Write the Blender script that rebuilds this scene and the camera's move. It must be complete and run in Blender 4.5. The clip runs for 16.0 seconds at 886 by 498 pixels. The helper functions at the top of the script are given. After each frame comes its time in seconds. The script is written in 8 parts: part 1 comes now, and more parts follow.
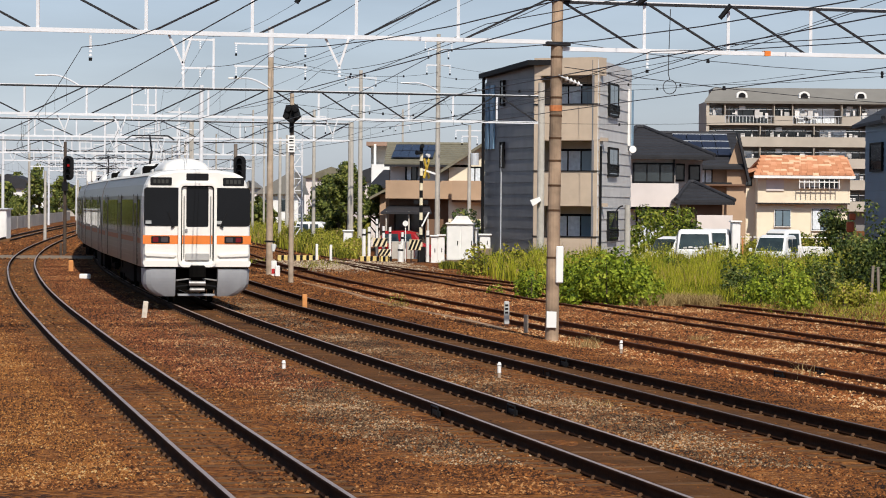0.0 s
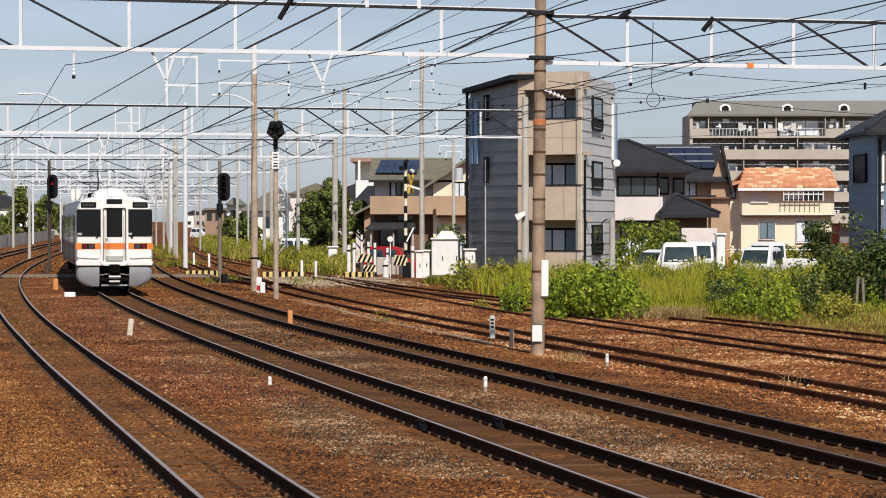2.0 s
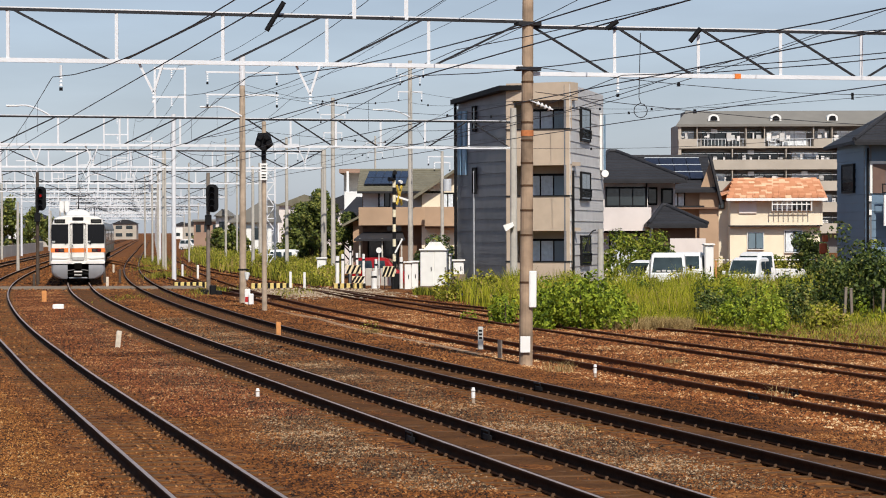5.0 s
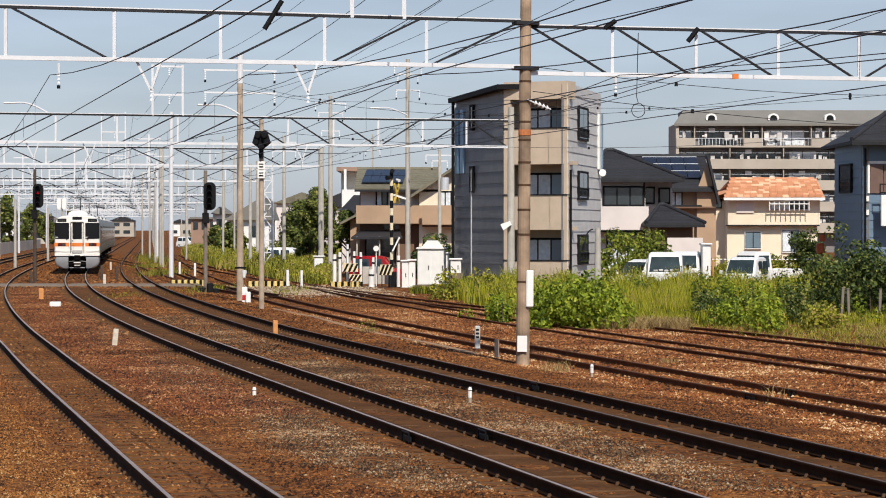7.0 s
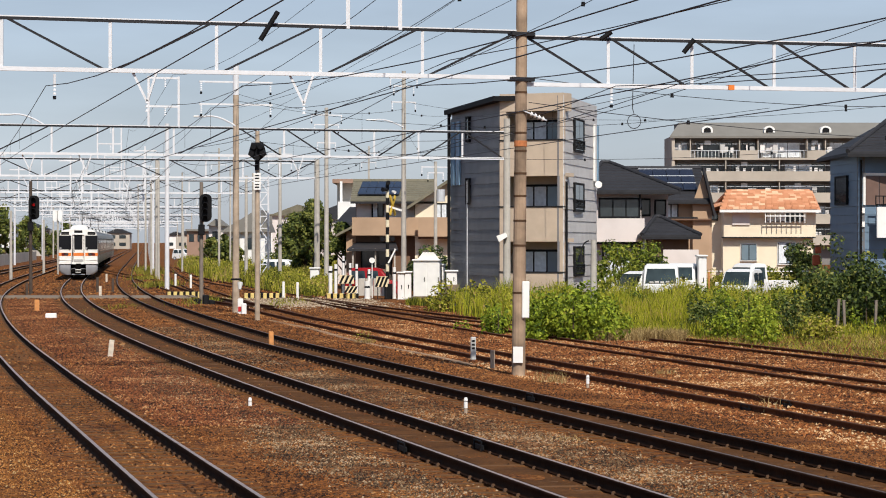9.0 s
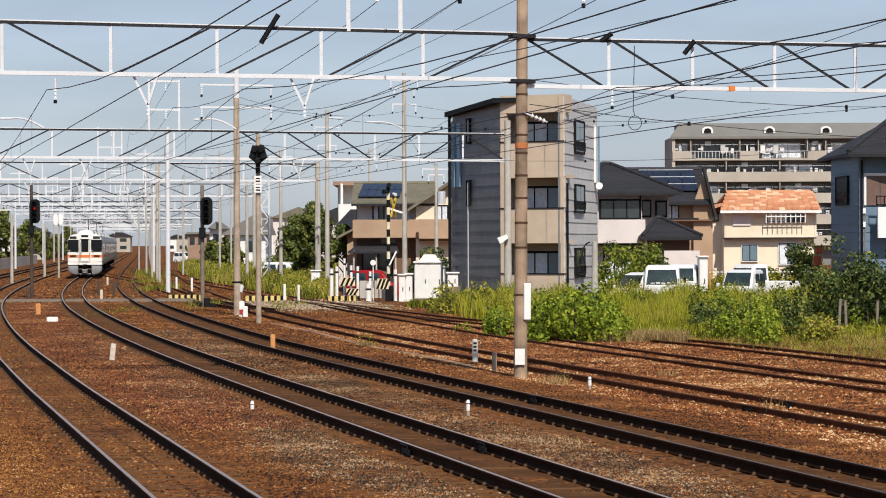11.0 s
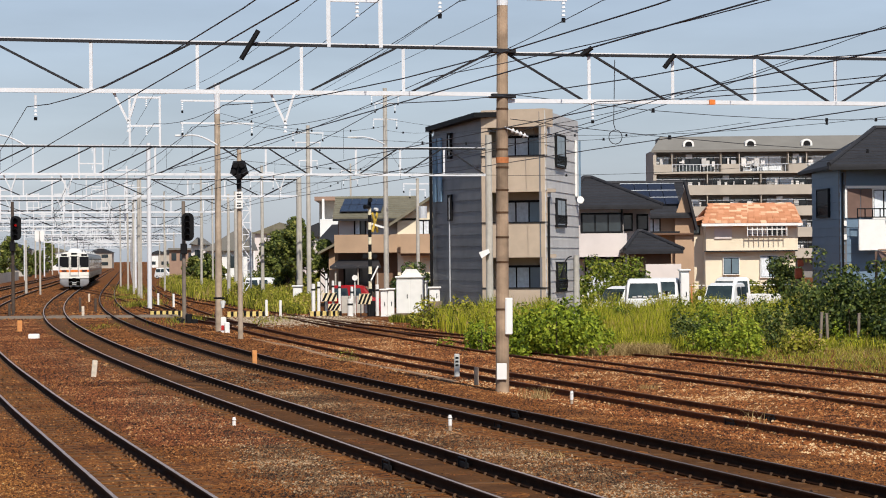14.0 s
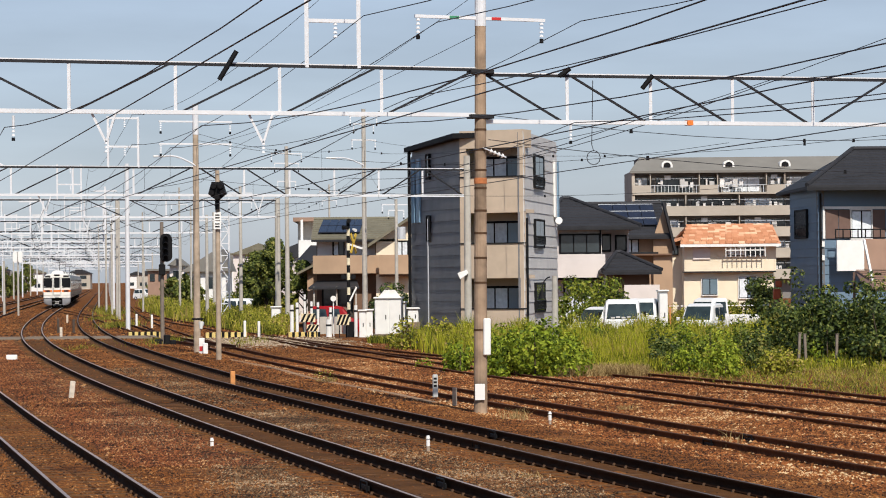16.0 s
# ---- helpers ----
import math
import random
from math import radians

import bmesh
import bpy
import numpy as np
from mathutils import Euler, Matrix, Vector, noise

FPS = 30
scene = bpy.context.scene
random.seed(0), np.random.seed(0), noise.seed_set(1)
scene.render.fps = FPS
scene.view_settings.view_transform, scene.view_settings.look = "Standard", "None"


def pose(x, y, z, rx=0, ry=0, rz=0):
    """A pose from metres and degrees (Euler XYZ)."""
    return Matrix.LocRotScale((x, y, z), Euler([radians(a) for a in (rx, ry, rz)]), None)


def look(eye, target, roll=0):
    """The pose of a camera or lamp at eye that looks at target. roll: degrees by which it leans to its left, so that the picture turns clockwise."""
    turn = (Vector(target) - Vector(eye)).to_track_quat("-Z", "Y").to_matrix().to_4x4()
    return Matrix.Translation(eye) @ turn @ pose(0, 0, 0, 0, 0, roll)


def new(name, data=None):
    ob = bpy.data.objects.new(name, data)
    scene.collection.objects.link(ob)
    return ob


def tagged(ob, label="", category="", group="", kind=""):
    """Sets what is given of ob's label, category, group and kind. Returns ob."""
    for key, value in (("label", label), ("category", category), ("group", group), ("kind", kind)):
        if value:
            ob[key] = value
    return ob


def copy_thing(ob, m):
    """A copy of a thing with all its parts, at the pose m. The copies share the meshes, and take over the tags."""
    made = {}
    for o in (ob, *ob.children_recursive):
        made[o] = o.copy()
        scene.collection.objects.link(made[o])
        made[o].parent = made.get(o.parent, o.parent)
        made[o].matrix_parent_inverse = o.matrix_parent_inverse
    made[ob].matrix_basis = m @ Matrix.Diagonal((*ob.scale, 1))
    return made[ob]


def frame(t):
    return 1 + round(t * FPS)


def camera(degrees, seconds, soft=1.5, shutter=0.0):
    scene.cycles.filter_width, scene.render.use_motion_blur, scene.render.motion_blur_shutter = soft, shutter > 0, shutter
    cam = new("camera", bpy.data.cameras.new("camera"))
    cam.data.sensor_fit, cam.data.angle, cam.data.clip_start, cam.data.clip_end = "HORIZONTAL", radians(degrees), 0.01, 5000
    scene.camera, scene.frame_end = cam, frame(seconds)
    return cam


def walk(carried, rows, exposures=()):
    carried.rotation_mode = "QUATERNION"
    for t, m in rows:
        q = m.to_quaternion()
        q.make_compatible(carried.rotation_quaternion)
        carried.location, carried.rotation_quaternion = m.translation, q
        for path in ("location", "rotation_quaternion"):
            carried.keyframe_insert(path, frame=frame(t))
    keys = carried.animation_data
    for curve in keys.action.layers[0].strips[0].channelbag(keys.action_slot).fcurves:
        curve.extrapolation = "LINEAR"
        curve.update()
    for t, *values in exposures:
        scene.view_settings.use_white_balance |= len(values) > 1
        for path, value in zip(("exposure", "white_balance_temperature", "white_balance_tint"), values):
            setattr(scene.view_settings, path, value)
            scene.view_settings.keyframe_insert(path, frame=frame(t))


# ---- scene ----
# ---- camera: handheld on the platform end, panning and tilting ----
EYE_H = 2.8
cam = camera(19.0, 16.0, soft=1.0)
# seconds, yaw, pitch, roll in degrees, sway in metres
PATH = [
    (0.0, -0.618, -0.971, 0.460, -0.028, -0.011),
    (0.5, -0.522, -0.934, 0.265, -0.039, -0.019),
    (1.0, -0.492, -0.907, 0.353, -0.023, -0.023),
    (1.5, -0.418, -0.826, 0.343, -0.022, -0.014),
    (2.0, -0.291, -0.634, -0.043, -0.032, -0.028),
    (2.5, -0.341, -0.486, -0.256, -0.001, 0.007),
    (3.0, -0.233, -0.406, -0.313, -0.003, -0.012),
    (3.5, 0.072, -0.310, -0.491, -0.006, -0.007),
    (4.0, 0.023, -0.310, -0.452, -0.002, -0.020),
    (6.5, -0.055, -0.564, 0.164, -0.005, -0.021),
    (7.0, 0.001, -0.440, -0.000, -0.000, 0.001),
    (7.5, 0.151, -0.358, 0.110, -0.003, -0.007),
    (8.0, 0.142, -0.277, 0.063, 0.012, -0.020),
    (8.5, 0.170, -0.215, 0.050, 0.007, -0.014),
    (9.0, 0.089, -0.170, 0.018, 0.002, -0.032),
    (11.5, 0.099, -0.110, -0.254, -0.016, -0.019),
    (12.0, 0.185, -0.084, -0.183, -0.006, -0.025),
    (12.5, 0.230, -0.109, -0.190, 0.003, -0.010),
    (13.0, 0.287, -0.043, -0.505, -0.006, -0.015),
    (13.5, 0.295, 0.091, -0.660, 0.006, -0.015),
    (14.0, 0.469, 0.179, -0.530, -0.001, -0.010),
    (14.5, 0.575, 0.351, -0.330, 0.021, -0.021),
    (15.0, 0.717, 0.426, -0.502, -0.006, -0.006),
    (15.5, 0.830, 0.537, -0.460, 0.016, -0.014),
    (16.0, 0.932, 0.628, -0.545, 0.012, -0.018),
]


def aim(yaw, pitch, roll, dx, dz):
    eye = Vector((dx, 0, EYE_H + dz))
    way = Vector((math.sin(radians(yaw)) * math.cos(radians(pitch)), math.cos(radians(yaw)) * math.cos(radians(pitch)), math.sin(radians(pitch))))
    return look(eye, eye + way * 10, roll)


walk(cam, [(t, aim(*a)) for t, *a in PATH])

# ---- daylight ----
SUN_WAY = Vector((0.17, -0.69, 0.73)).normalized()
world = bpy.data.worlds.new("sky")
scene.world = world
world.use_nodes = True
wn = world.node_tree.nodes
sky = wn.new("ShaderNodeTexSky")
sky.sky_type, sky.sun_disc = "NISHITA", False
sky.sun_elevation = math.asin(SUN_WAY.z)
sky.sun_rotation = math.atan2(SUN_WAY.x, SUN_WAY.y)
sky.air_density, sky.dust_density, sky.ozone_density = 1.0, 0.6, 2.0
wn["Background"].inputs["Strength"].default_value = 0.10
haze = wn.new("ShaderNodeMix")
haze.data_type = "RGBA"
haze.inputs[7].default_value = (4.15, 4.83, 6.45, 1)
# the haze lies low over the town and thins out overhead; faint streaks of high cloud
sky_dir = wn.new("ShaderNodeTexCoord")
sky_z = wn.new("ShaderNodeSeparateXYZ")
world.node_tree.links.new(sky_dir.outputs["Generated"], sky_z.inputs[0])
thin = wn.new("ShaderNodeMapRange")
thin.interpolation_type = "SMOOTHSTEP"
thin.inputs["From Min"].default_value, thin.inputs["From Max"].default_value = 0.135, 0.26
thin.inputs["To Min"].default_value, thin.inputs["To Max"].default_value = 0.62, 0.0
world.node_tree.links.new(sky_z.outputs["Z"], thin.inputs["Value"])
stretch = wn.new("ShaderNodeMapping")
stretch.inputs["Scale"].default_value = (5, 5, 26)
world.node_tree.links.new(sky_dir.outputs["Generated"], stretch.inputs["Vector"])
streak = wn.new("ShaderNodeTexNoise")
streak.inputs["Scale"].default_value, streak.inputs["Detail"].default_value = 1.6, 5
world.node_tree.links.new(stretch.outputs[0], streak.inputs["Vector"])
veil = wn.new("ShaderNodeMapRange")
veil.inputs["From Min"].default_value, veil.inputs["From Max"].default_value = 0.35, 0.75
veil.inputs["To Min"].default_value, veil.inputs["To Max"].default_value = 0.95, 1.13
world.node_tree.links.new(streak.outputs["Fac"], veil.inputs["Value"])
cloudy = wn.new("ShaderNodeVectorMath")
cloudy.operation = "SCALE"
world.node_tree.links.new(thin.outputs[0], haze.inputs[0])
world.node_tree.links.new(sky.outputs[0], haze.inputs[6])
world.node_tree.links.new(haze.outputs[2], cloudy.inputs[0])
world.node_tree.links.new(veil.outputs[0], cloudy.inputs["Scale"])
world.node_tree.links.new(cloudy.outputs[0], wn["Background"].inputs[0])
sun_data = bpy.data.lights.new("sun", "SUN")
sun_data.energy, sun_data.angle, sun_data.color = 4.72, radians(0.5), (1.0, 0.93, 0.83)
sun = new("sun", sun_data)
sun.matrix_world = look(SUN_WAY * 50, (0, 0, 0))
scene.view_settings.exposure = 0.0

# ---- materials ----
MATS = {}


def mat(name, col, rough=0.7, metal=0.0, var=0.25, scale=8.0, bump=0.0, bump_scale=60.0, rand=0.0, spec=0.3, alpha=1.0, emit=0.0):
    """A surface with colour variation at two scales, fine relief and a random shift for each piece."""
    if name in MATS:
        return MATS[name]
    m = bpy.data.materials.new(name)
    m.use_nodes = True
    nt = m.node_tree
    b = nt.nodes["Principled BSDF"]
    b.inputs["Roughness"].default_value = rough
    b.inputs["Metallic"].default_value = metal
    b.inputs["Specular IOR Level"].default_value = spec
    geo = nt.nodes.new("ShaderNodeTexCoord")
    n1 = nt.nodes.new("ShaderNodeTexNoise")
    n1.inputs["Scale"].default_value, n1.inputs["Detail"].default_value = scale, 6
    n2 = nt.nodes.new("ShaderNodeTexNoise")
    n2.inputs["Scale"].default_value, n2.inputs["Detail"].default_value = scale * 0.13, 3
    for n in (n1, n2):
        nt.links.new(geo.outputs["Object"], n.inputs["Vector"])
    add = nt.nodes.new("ShaderNodeMath")
    add.operation = "ADD"
    nt.links.new(n1.outputs["Fac"], add.inputs[0])
    nt.links.new(n2.outputs["Fac"], add.inputs[1])
    last = add
    if rand:
        info = nt.nodes.new("ShaderNodeObjectInfo")
        r = nt.nodes.new("ShaderNodeMath")
        r.operation = "MULTIPLY_ADD"
        nt.links.new(info.outputs["Random"], r.inputs[0])
        r.inputs[1].default_value = rand
        nt.links.new(add.outputs[0], r.inputs[2])
        last = r
    ramp = nt.nodes.new("ShaderNodeMapRange")
    ramp.inputs["From Min"].default_value, ramp.inputs["From Max"].default_value = 0.65, 1.35 + rand
    ramp.inputs["To Min"].default_value, ramp.inputs["To Max"].default_value = 1 - var, 1 + var
    nt.links.new(last.outputs[0], ramp.inputs["Value"])
    mix = nt.nodes.new("ShaderNodeVectorMath")
    mix.operation = "SCALE"
    mix.inputs[0].default_value = col
    nt.links.new(ramp.outputs[0], mix.inputs["Scale"])
    nt.links.new(mix.outputs[0], b.inputs["Base Color"])
    if bump:
        n3 = nt.nodes.new("ShaderNodeTexNoise")
        n3.inputs["Scale"].default_value, n3.inputs["Detail"].default_value = bump_scale, 4
        nt.links.new(geo.outputs["Object"], n3.inputs["Vector"])
        bp = nt.nodes.new("ShaderNodeBump")
        bp.inputs["Strength"].default_value, bp.inputs["Distance"].default_value = 1.0, bump
        nt.links.new(n3.outputs["Fac"], bp.inputs["Height"])
        nt.links.new(bp.outputs[0], b.inputs["Normal"])
    if emit:
        b.inputs["Emission Color"].default_value = (*col, 1)
        b.inputs["Emission Strength"].default_value = emit
    MATS[name] = m
    return m


def island_mat(name, stops, rough=0.9, bump=0.0, patch=0.0, spec=0.3, trans=0.0):
    """Loose pieces in one mesh: each island draws its colour from the stops."""
    m = bpy.data.materials.new(name)
    m.use_nodes = True
    nt = m.node_tree
    b = nt.nodes["Principled BSDF"]
    b.inputs["Roughness"].default_value = rough
    b.inputs["Specular IOR Level"].default_value = spec
    g = nt.nodes.new("ShaderNodeNewGeometry")
    tc = nt.nodes.new("ShaderNodeTexCoord")
    n = nt.nodes.new("ShaderNodeTexNoise")
    n.inputs["Scale"].default_value, n.inputs["Detail"].default_value = 0.35, 5
    nt.links.new(tc.outputs["Object"], n.inputs["Vector"])
    f = nt.nodes.new("ShaderNodeMapRange")
    f.inputs["From Min"].default_value, f.inputs["From Max"].default_value = 0.3, 0.7
    f.inputs["To Min"].default_value, f.inputs["To Max"].default_value = -patch, patch
    nt.links.new(n.outputs["Fac"], f.inputs["Value"])
    fine = nt.nodes.new("ShaderNodeTexNoise")
    fine.inputs["Scale"].default_value, fine.inputs["Detail"].default_value = 3.2, 3
    nt.links.new(tc.outputs["Object"], fine.inputs["Vector"])
    ff = nt.nodes.new("ShaderNodeMapRange")
    ff.inputs["From Min"].default_value, ff.inputs["From Max"].default_value = 0.3, 0.7
    ff.inputs["To Min"].default_value, ff.inputs["To Max"].default_value = -patch * 0.9, patch * 0.9
    nt.links.new(fine.outputs["Fac"], ff.inputs["Value"])
    a0 = nt.nodes.new("ShaderNodeMath")
    a0.operation = "ADD"
    nt.links.new(g.outputs["Random Per Island"], a0.inputs[0])
    nt.links.new(ff.outputs[0], a0.inputs[1])
    a = nt.nodes.new("ShaderNodeMath")
    a.operation = "ADD"
    a.use_clamp = True
    nt.links.new(a0.outputs[0], a.inputs[0])
    nt.links.new(f.outputs[0], a.inputs[1])
    r = nt.nodes.new("ShaderNodeValToRGB")
    while len(r.color_ramp.elements) < len(stops):
        r.color_ramp.elements.new(0.5)
    for e, (p, c) in zip(r.color_ramp.elements, stops):
        e.position, e.color = p, (*c, 1)
    nt.links.new(a.outputs[0], r.inputs[0])
    nt.links.new(r.outputs[0], b.inputs["Base Color"])
    if trans:
        t = nt.nodes.new("ShaderNodeBsdfTranslucent")
        nt.links.new(r.outputs[0], t.inputs[0])
        mx = nt.nodes.new("ShaderNodeMixShader")
        mx.inputs[0].default_value = trans
        nt.links.new(b.outputs[0], mx.inputs[1])
        nt.links.new(t.outputs[0], mx.inputs[2])
        nt.links.new(mx.outputs[0], nt.nodes["Material Output"].inputs[0])
    return m


def ballast_mat():
    m = bpy.data.materials.new("ballast")
    m.use_nodes = True
    nt = m.node_tree
    L = nt.links.new
    b = nt.nodes["Principled BSDF"]
    b.inputs["Roughness"].default_value = 0.95
    b.inputs["Specular IOR Level"].default_value = 0.2
    tc = nt.nodes.new("ShaderNodeTexCoord")
    v = nt.nodes.new("ShaderNodeTexVoronoi")
    v.inputs["Scale"].default_value = 16
    L(tc.outputs["Object"], v.inputs["Vector"])
    r = nt.nodes.new("ShaderNodeValToRGB")
    cols = [(0, (0.03914, 0.01248, 0.00288)), (0.35, (0.1154, 0.0384, 0.0072)), (0.7, (0.1905, 0.06528, 0.01224)), (1, (0.2781, 0.1133, 0.0288))]
    while len(r.color_ramp.elements) < 4:
        r.color_ramp.elements.new(0.5)
    for e, (p, c) in zip(r.color_ramp.elements, cols):
        e.position, e.color = p, (*c, 1)
    sep = nt.nodes.new("ShaderNodeSeparateColor")
    L(v.outputs["Color"], sep.inputs[0])
    n = nt.nodes.new("ShaderNodeTexNoise")
    n.inputs["Scale"].default_value, n.inputs["Detail"].default_value = 0.4, 6
    L(tc.outputs["Object"], n.inputs["Vector"])
    mr = nt.nodes.new("ShaderNodeMapRange")
    mr.inputs["From Min"].default_value, mr.inputs["From Max"].default_value = 0.3, 0.7
    mr.inputs["To Min"].default_value, mr.inputs["To Max"].default_value = -0.3, 0.3
    L(n.outputs["Fac"], mr.inputs["Value"])
    a = nt.nodes.new("ShaderNodeMath")
    a.operation, a.use_clamp = "ADD", True
    L(sep.outputs[0], a.inputs[0])
    L(mr.outputs[0], a.inputs[1])
    L(a.outputs[0], r.inputs[0])
    L(r.outputs[0], b.inputs["Base Color"])
    bp = nt.nodes.new("ShaderNodeBump")
    bp.inputs["Distance"].default_value = 0.03
    L(v.outputs["Distance"], bp.inputs["Height"])
    bp.invert = True
    L(bp.outputs[0], b.inputs["Normal"])
    return m


BALLAST = ballast_mat()
STONES = island_mat("ballast_stones", [(0, (0.01236, 0.00384, 0.00108)), (0.3, (0.08034, 0.02688, 0.00576)), (0.6, (0.1751, 0.0576, 0.01152)), (0.92, (0.273, 0.09792, 0.02232)), (1, (0.3914, 0.192, 0.0684))], patch=0.25)
MAROON_STONES = island_mat("maroon_ballast_stones", [(0, (0.01236, 0.00384, 0.00144)), (0.3, (0.0824, 0.024, 0.0072)), (0.65, (0.1905, 0.0576, 0.01728)), (0.95, (0.2884, 0.1008, 0.03456)), (1, (0.4326, 0.24, 0.108))], patch=0.25)
GREY_STONES = island_mat("clean_ballast_stones", [(0, (0.015, 0.008, 0.004)), (0.38, (0.082, 0.045, 0.020)), (0.8, (0.195, 0.122, 0.062)), (1, (0.40, 0.29, 0.18))], patch=0.25)
RAIL = mat("rusty_rail", (0.030, 0.0125, 0.0055), 0.9, 0.0, 0.4, 20, 0.001, spec=0.08)
RED_STONES = island_mat("red_ballast_stones", [(0, (0.0309, 0.00864, 0.00216)), (0.25, (0.1545, 0.04608, 0.0108)), (0.65, (0.309, 0.1008, 0.0252)), (0.88, (0.412, 0.1824, 0.0612)), (1, (0.6386, 0.4416, 0.2376))], patch=0.35)
TAN_STONES = island_mat("sandy_ballast_stones", [(0, (0.0412, 0.01536, 0.0036)), (0.3, (0.1288, 0.04608, 0.00864)), (0.7, (0.2781, 0.1075, 0.0216)), (0.95, (0.4326, 0.192, 0.04752)), (1, (0.4635, 0.3168, 0.144))], patch=0.14)
PALE_GRAVEL = island_mat("pale_gravel", [(0, (0.14, 0.09, 0.05)), (0.5, (0.32, 0.235, 0.15)), (1, (0.52, 0.43, 0.32))], patch=0.2)
RAIL_MID = mat("half_worn_rail_head", (0.16, 0.115, 0.09), 0.5, 0.6, 0.3, 15)
RAIL_TOP = mat("worn_rail_head", (0.46, 0.35, 0.29), 0.42, 0.6, 0.2, 15)
BED_DUST = mat("dark_oily_track_bed", (0.09476, 0.03936, 0.01152), 0.95, 0, 0.45, 14, 0.012, 40, spec=0.15)
RAIL_RUST = mat("red_rusted_rail", (0.115, 0.046, 0.022), 0.92, 0.0, 0.4, 20, 0.001, spec=0.08)
RAIL_DULL = mat("dull_rail_head", (0.085, 0.042, 0.026), 0.8, 0.1, 0.3, 15)
SLEEPER = mat("stained_concrete_sleeper", (0.1236, 0.05568, 0.01728), 0.9, 0, 0.35, 9, 0.003, rand=0.3)
CLIP = mat("rusty_clip", (0.075, 0.038, 0.018), 0.8, 0.0, 0.3, 30)
CONCRETE = mat("weathered_concrete", (0.40, 0.315, 0.235), 0.9, 0, 0.35, 3.5, 0.004)
RUSTY_CONCRETE = mat("rust_streaked_concrete", (0.33, 0.235, 0.16), 0.9, 0, 0.75, 2.2, 0.006, 30)
PALE_CONCRETE = mat("pale_concrete", (0.45, 0.42, 0.37), 0.9, 0, 0.2, 4, 0.002)
WHITE_STEEL = mat("white_painted_steel", (0.68, 0.69, 0.71), 0.5, 0, 0.08, 5)
GALV = mat("galvanised_steel", (0.62, 0.64, 0.66), 0.45, 0.3, 0.15, 6)
DARK_STEEL = mat("dark_steel", (0.02, 0.02, 0.023), 0.65, 0.1, 0.3, 8)
WIRE = mat("dark_wire", (0.05, 0.05, 0.055), 0.55, 0.4, 0.1, 3)
BLACK = mat("matt_black", (0.009, 0.009, 0.010), 0.6, 0, 0.2, 8, spec=0.15)
WHITE = mat("white_paint", (0.80, 0.79, 0.76), 0.55, 0, 0.08, 3)
YELLOW = mat("yellow_paint", (0.62, 0.42, 0.06), 0.7, 0, 0.2, 6)
ORANGE = mat("orange_paint", (0.72, 0.20, 0.04), 0.5, 0, 0.06, 4)
RED = mat("red_paint", (0.5, 0.03, 0.03), 0.5, 0, 0.15, 4)
RUST = mat("rust_orange", (0.45, 0.16, 0.06), 0.9, 0, 0.3, 12)
GLASS = mat("dark_glass", (0.02, 0.025, 0.03), 0.06, 0, 0.2, 0.6, spec=0.8)

# ---- building blocks ----
def part(name, bm, material, parent=None, label="", smooth=False):
    me = bpy.data.meshes.new(name)
    bm.normal_update()
    bm.to_mesh(me)
    bm.free()
    for m in material if isinstance(material, (list, tuple)) else [material]:
        me.materials.append(m)
    if smooth:
        me.shade_smooth()
    ob = new(name, me)
    ob.parent = parent
    if label:
        tagged(ob, label)
    return ob


def thing(name, label, category, group="", kind="", at=None):
    ob = tagged(new(name), label, category, group, kind)
    if at is not None:
        ob.matrix_basis = at
    return ob


def add_box(bm, c, s, rz=0.0, bevel=0.0, mi=0):
    m = Matrix.Translation(c) @ Matrix.Rotation(rz, 4, "Z") @ Matrix.Diagonal((*s, 1))
    vs = bmesh.ops.create_cube(bm, size=1, matrix=m)["verts"]
    fs = {f for v in vs for f in v.link_faces}
    if bevel:
        r = bmesh.ops.bevel(bm, geom=list({e for v in vs for e in v.link_edges}), offset=bevel, segments=1, affect="EDGES")
        fs |= set(r["faces"])
    for f in fs:
        if f.is_valid:
            f.material_index = mi
    return bm


def box(c, s, rz=0.0, bevel=0.0):
    return add_box(bmesh.new(), c, s, rz, bevel)


def add_rod(bm, a, b, r, r2=None, n=6, mi=0):
    a, b = Vector(a), Vector(b)
    d = b - a
    m = Matrix.Translation((a + b) / 2) @ d.to_track_quat("Z", "Y").to_matrix().to_4x4()
    vs = bmesh.ops.create_cone(bm, cap_ends=True, segments=n, radius1=r, radius2=r if r2 is None else r2, depth=d.length, matrix=m)["verts"]
    for f in {f for v in vs for f in v.link_faces}:
        f.material_index = mi
    return bm


def rod(a, b, r, r2=None, n=6):
    return add_rod(bmesh.new(), a, b, r, r2, n)


def add_bar(bm, a, b, w, h, mi=0):
    """A square bar from a to b."""
    a, b = Vector(a), Vector(b)
    d = b - a
    m = Matrix.Translation((a + b) / 2) @ d.to_track_quat("Y", "Z").to_matrix().to_4x4() @ Matrix.Diagonal((w, d.length, h, 1))
    vs = bmesh.ops.create_cube(bm, size=1, matrix=m)["verts"]
    for f in {f for v in vs for f in v.link_faces}:
        f.material_index = mi
    return bm


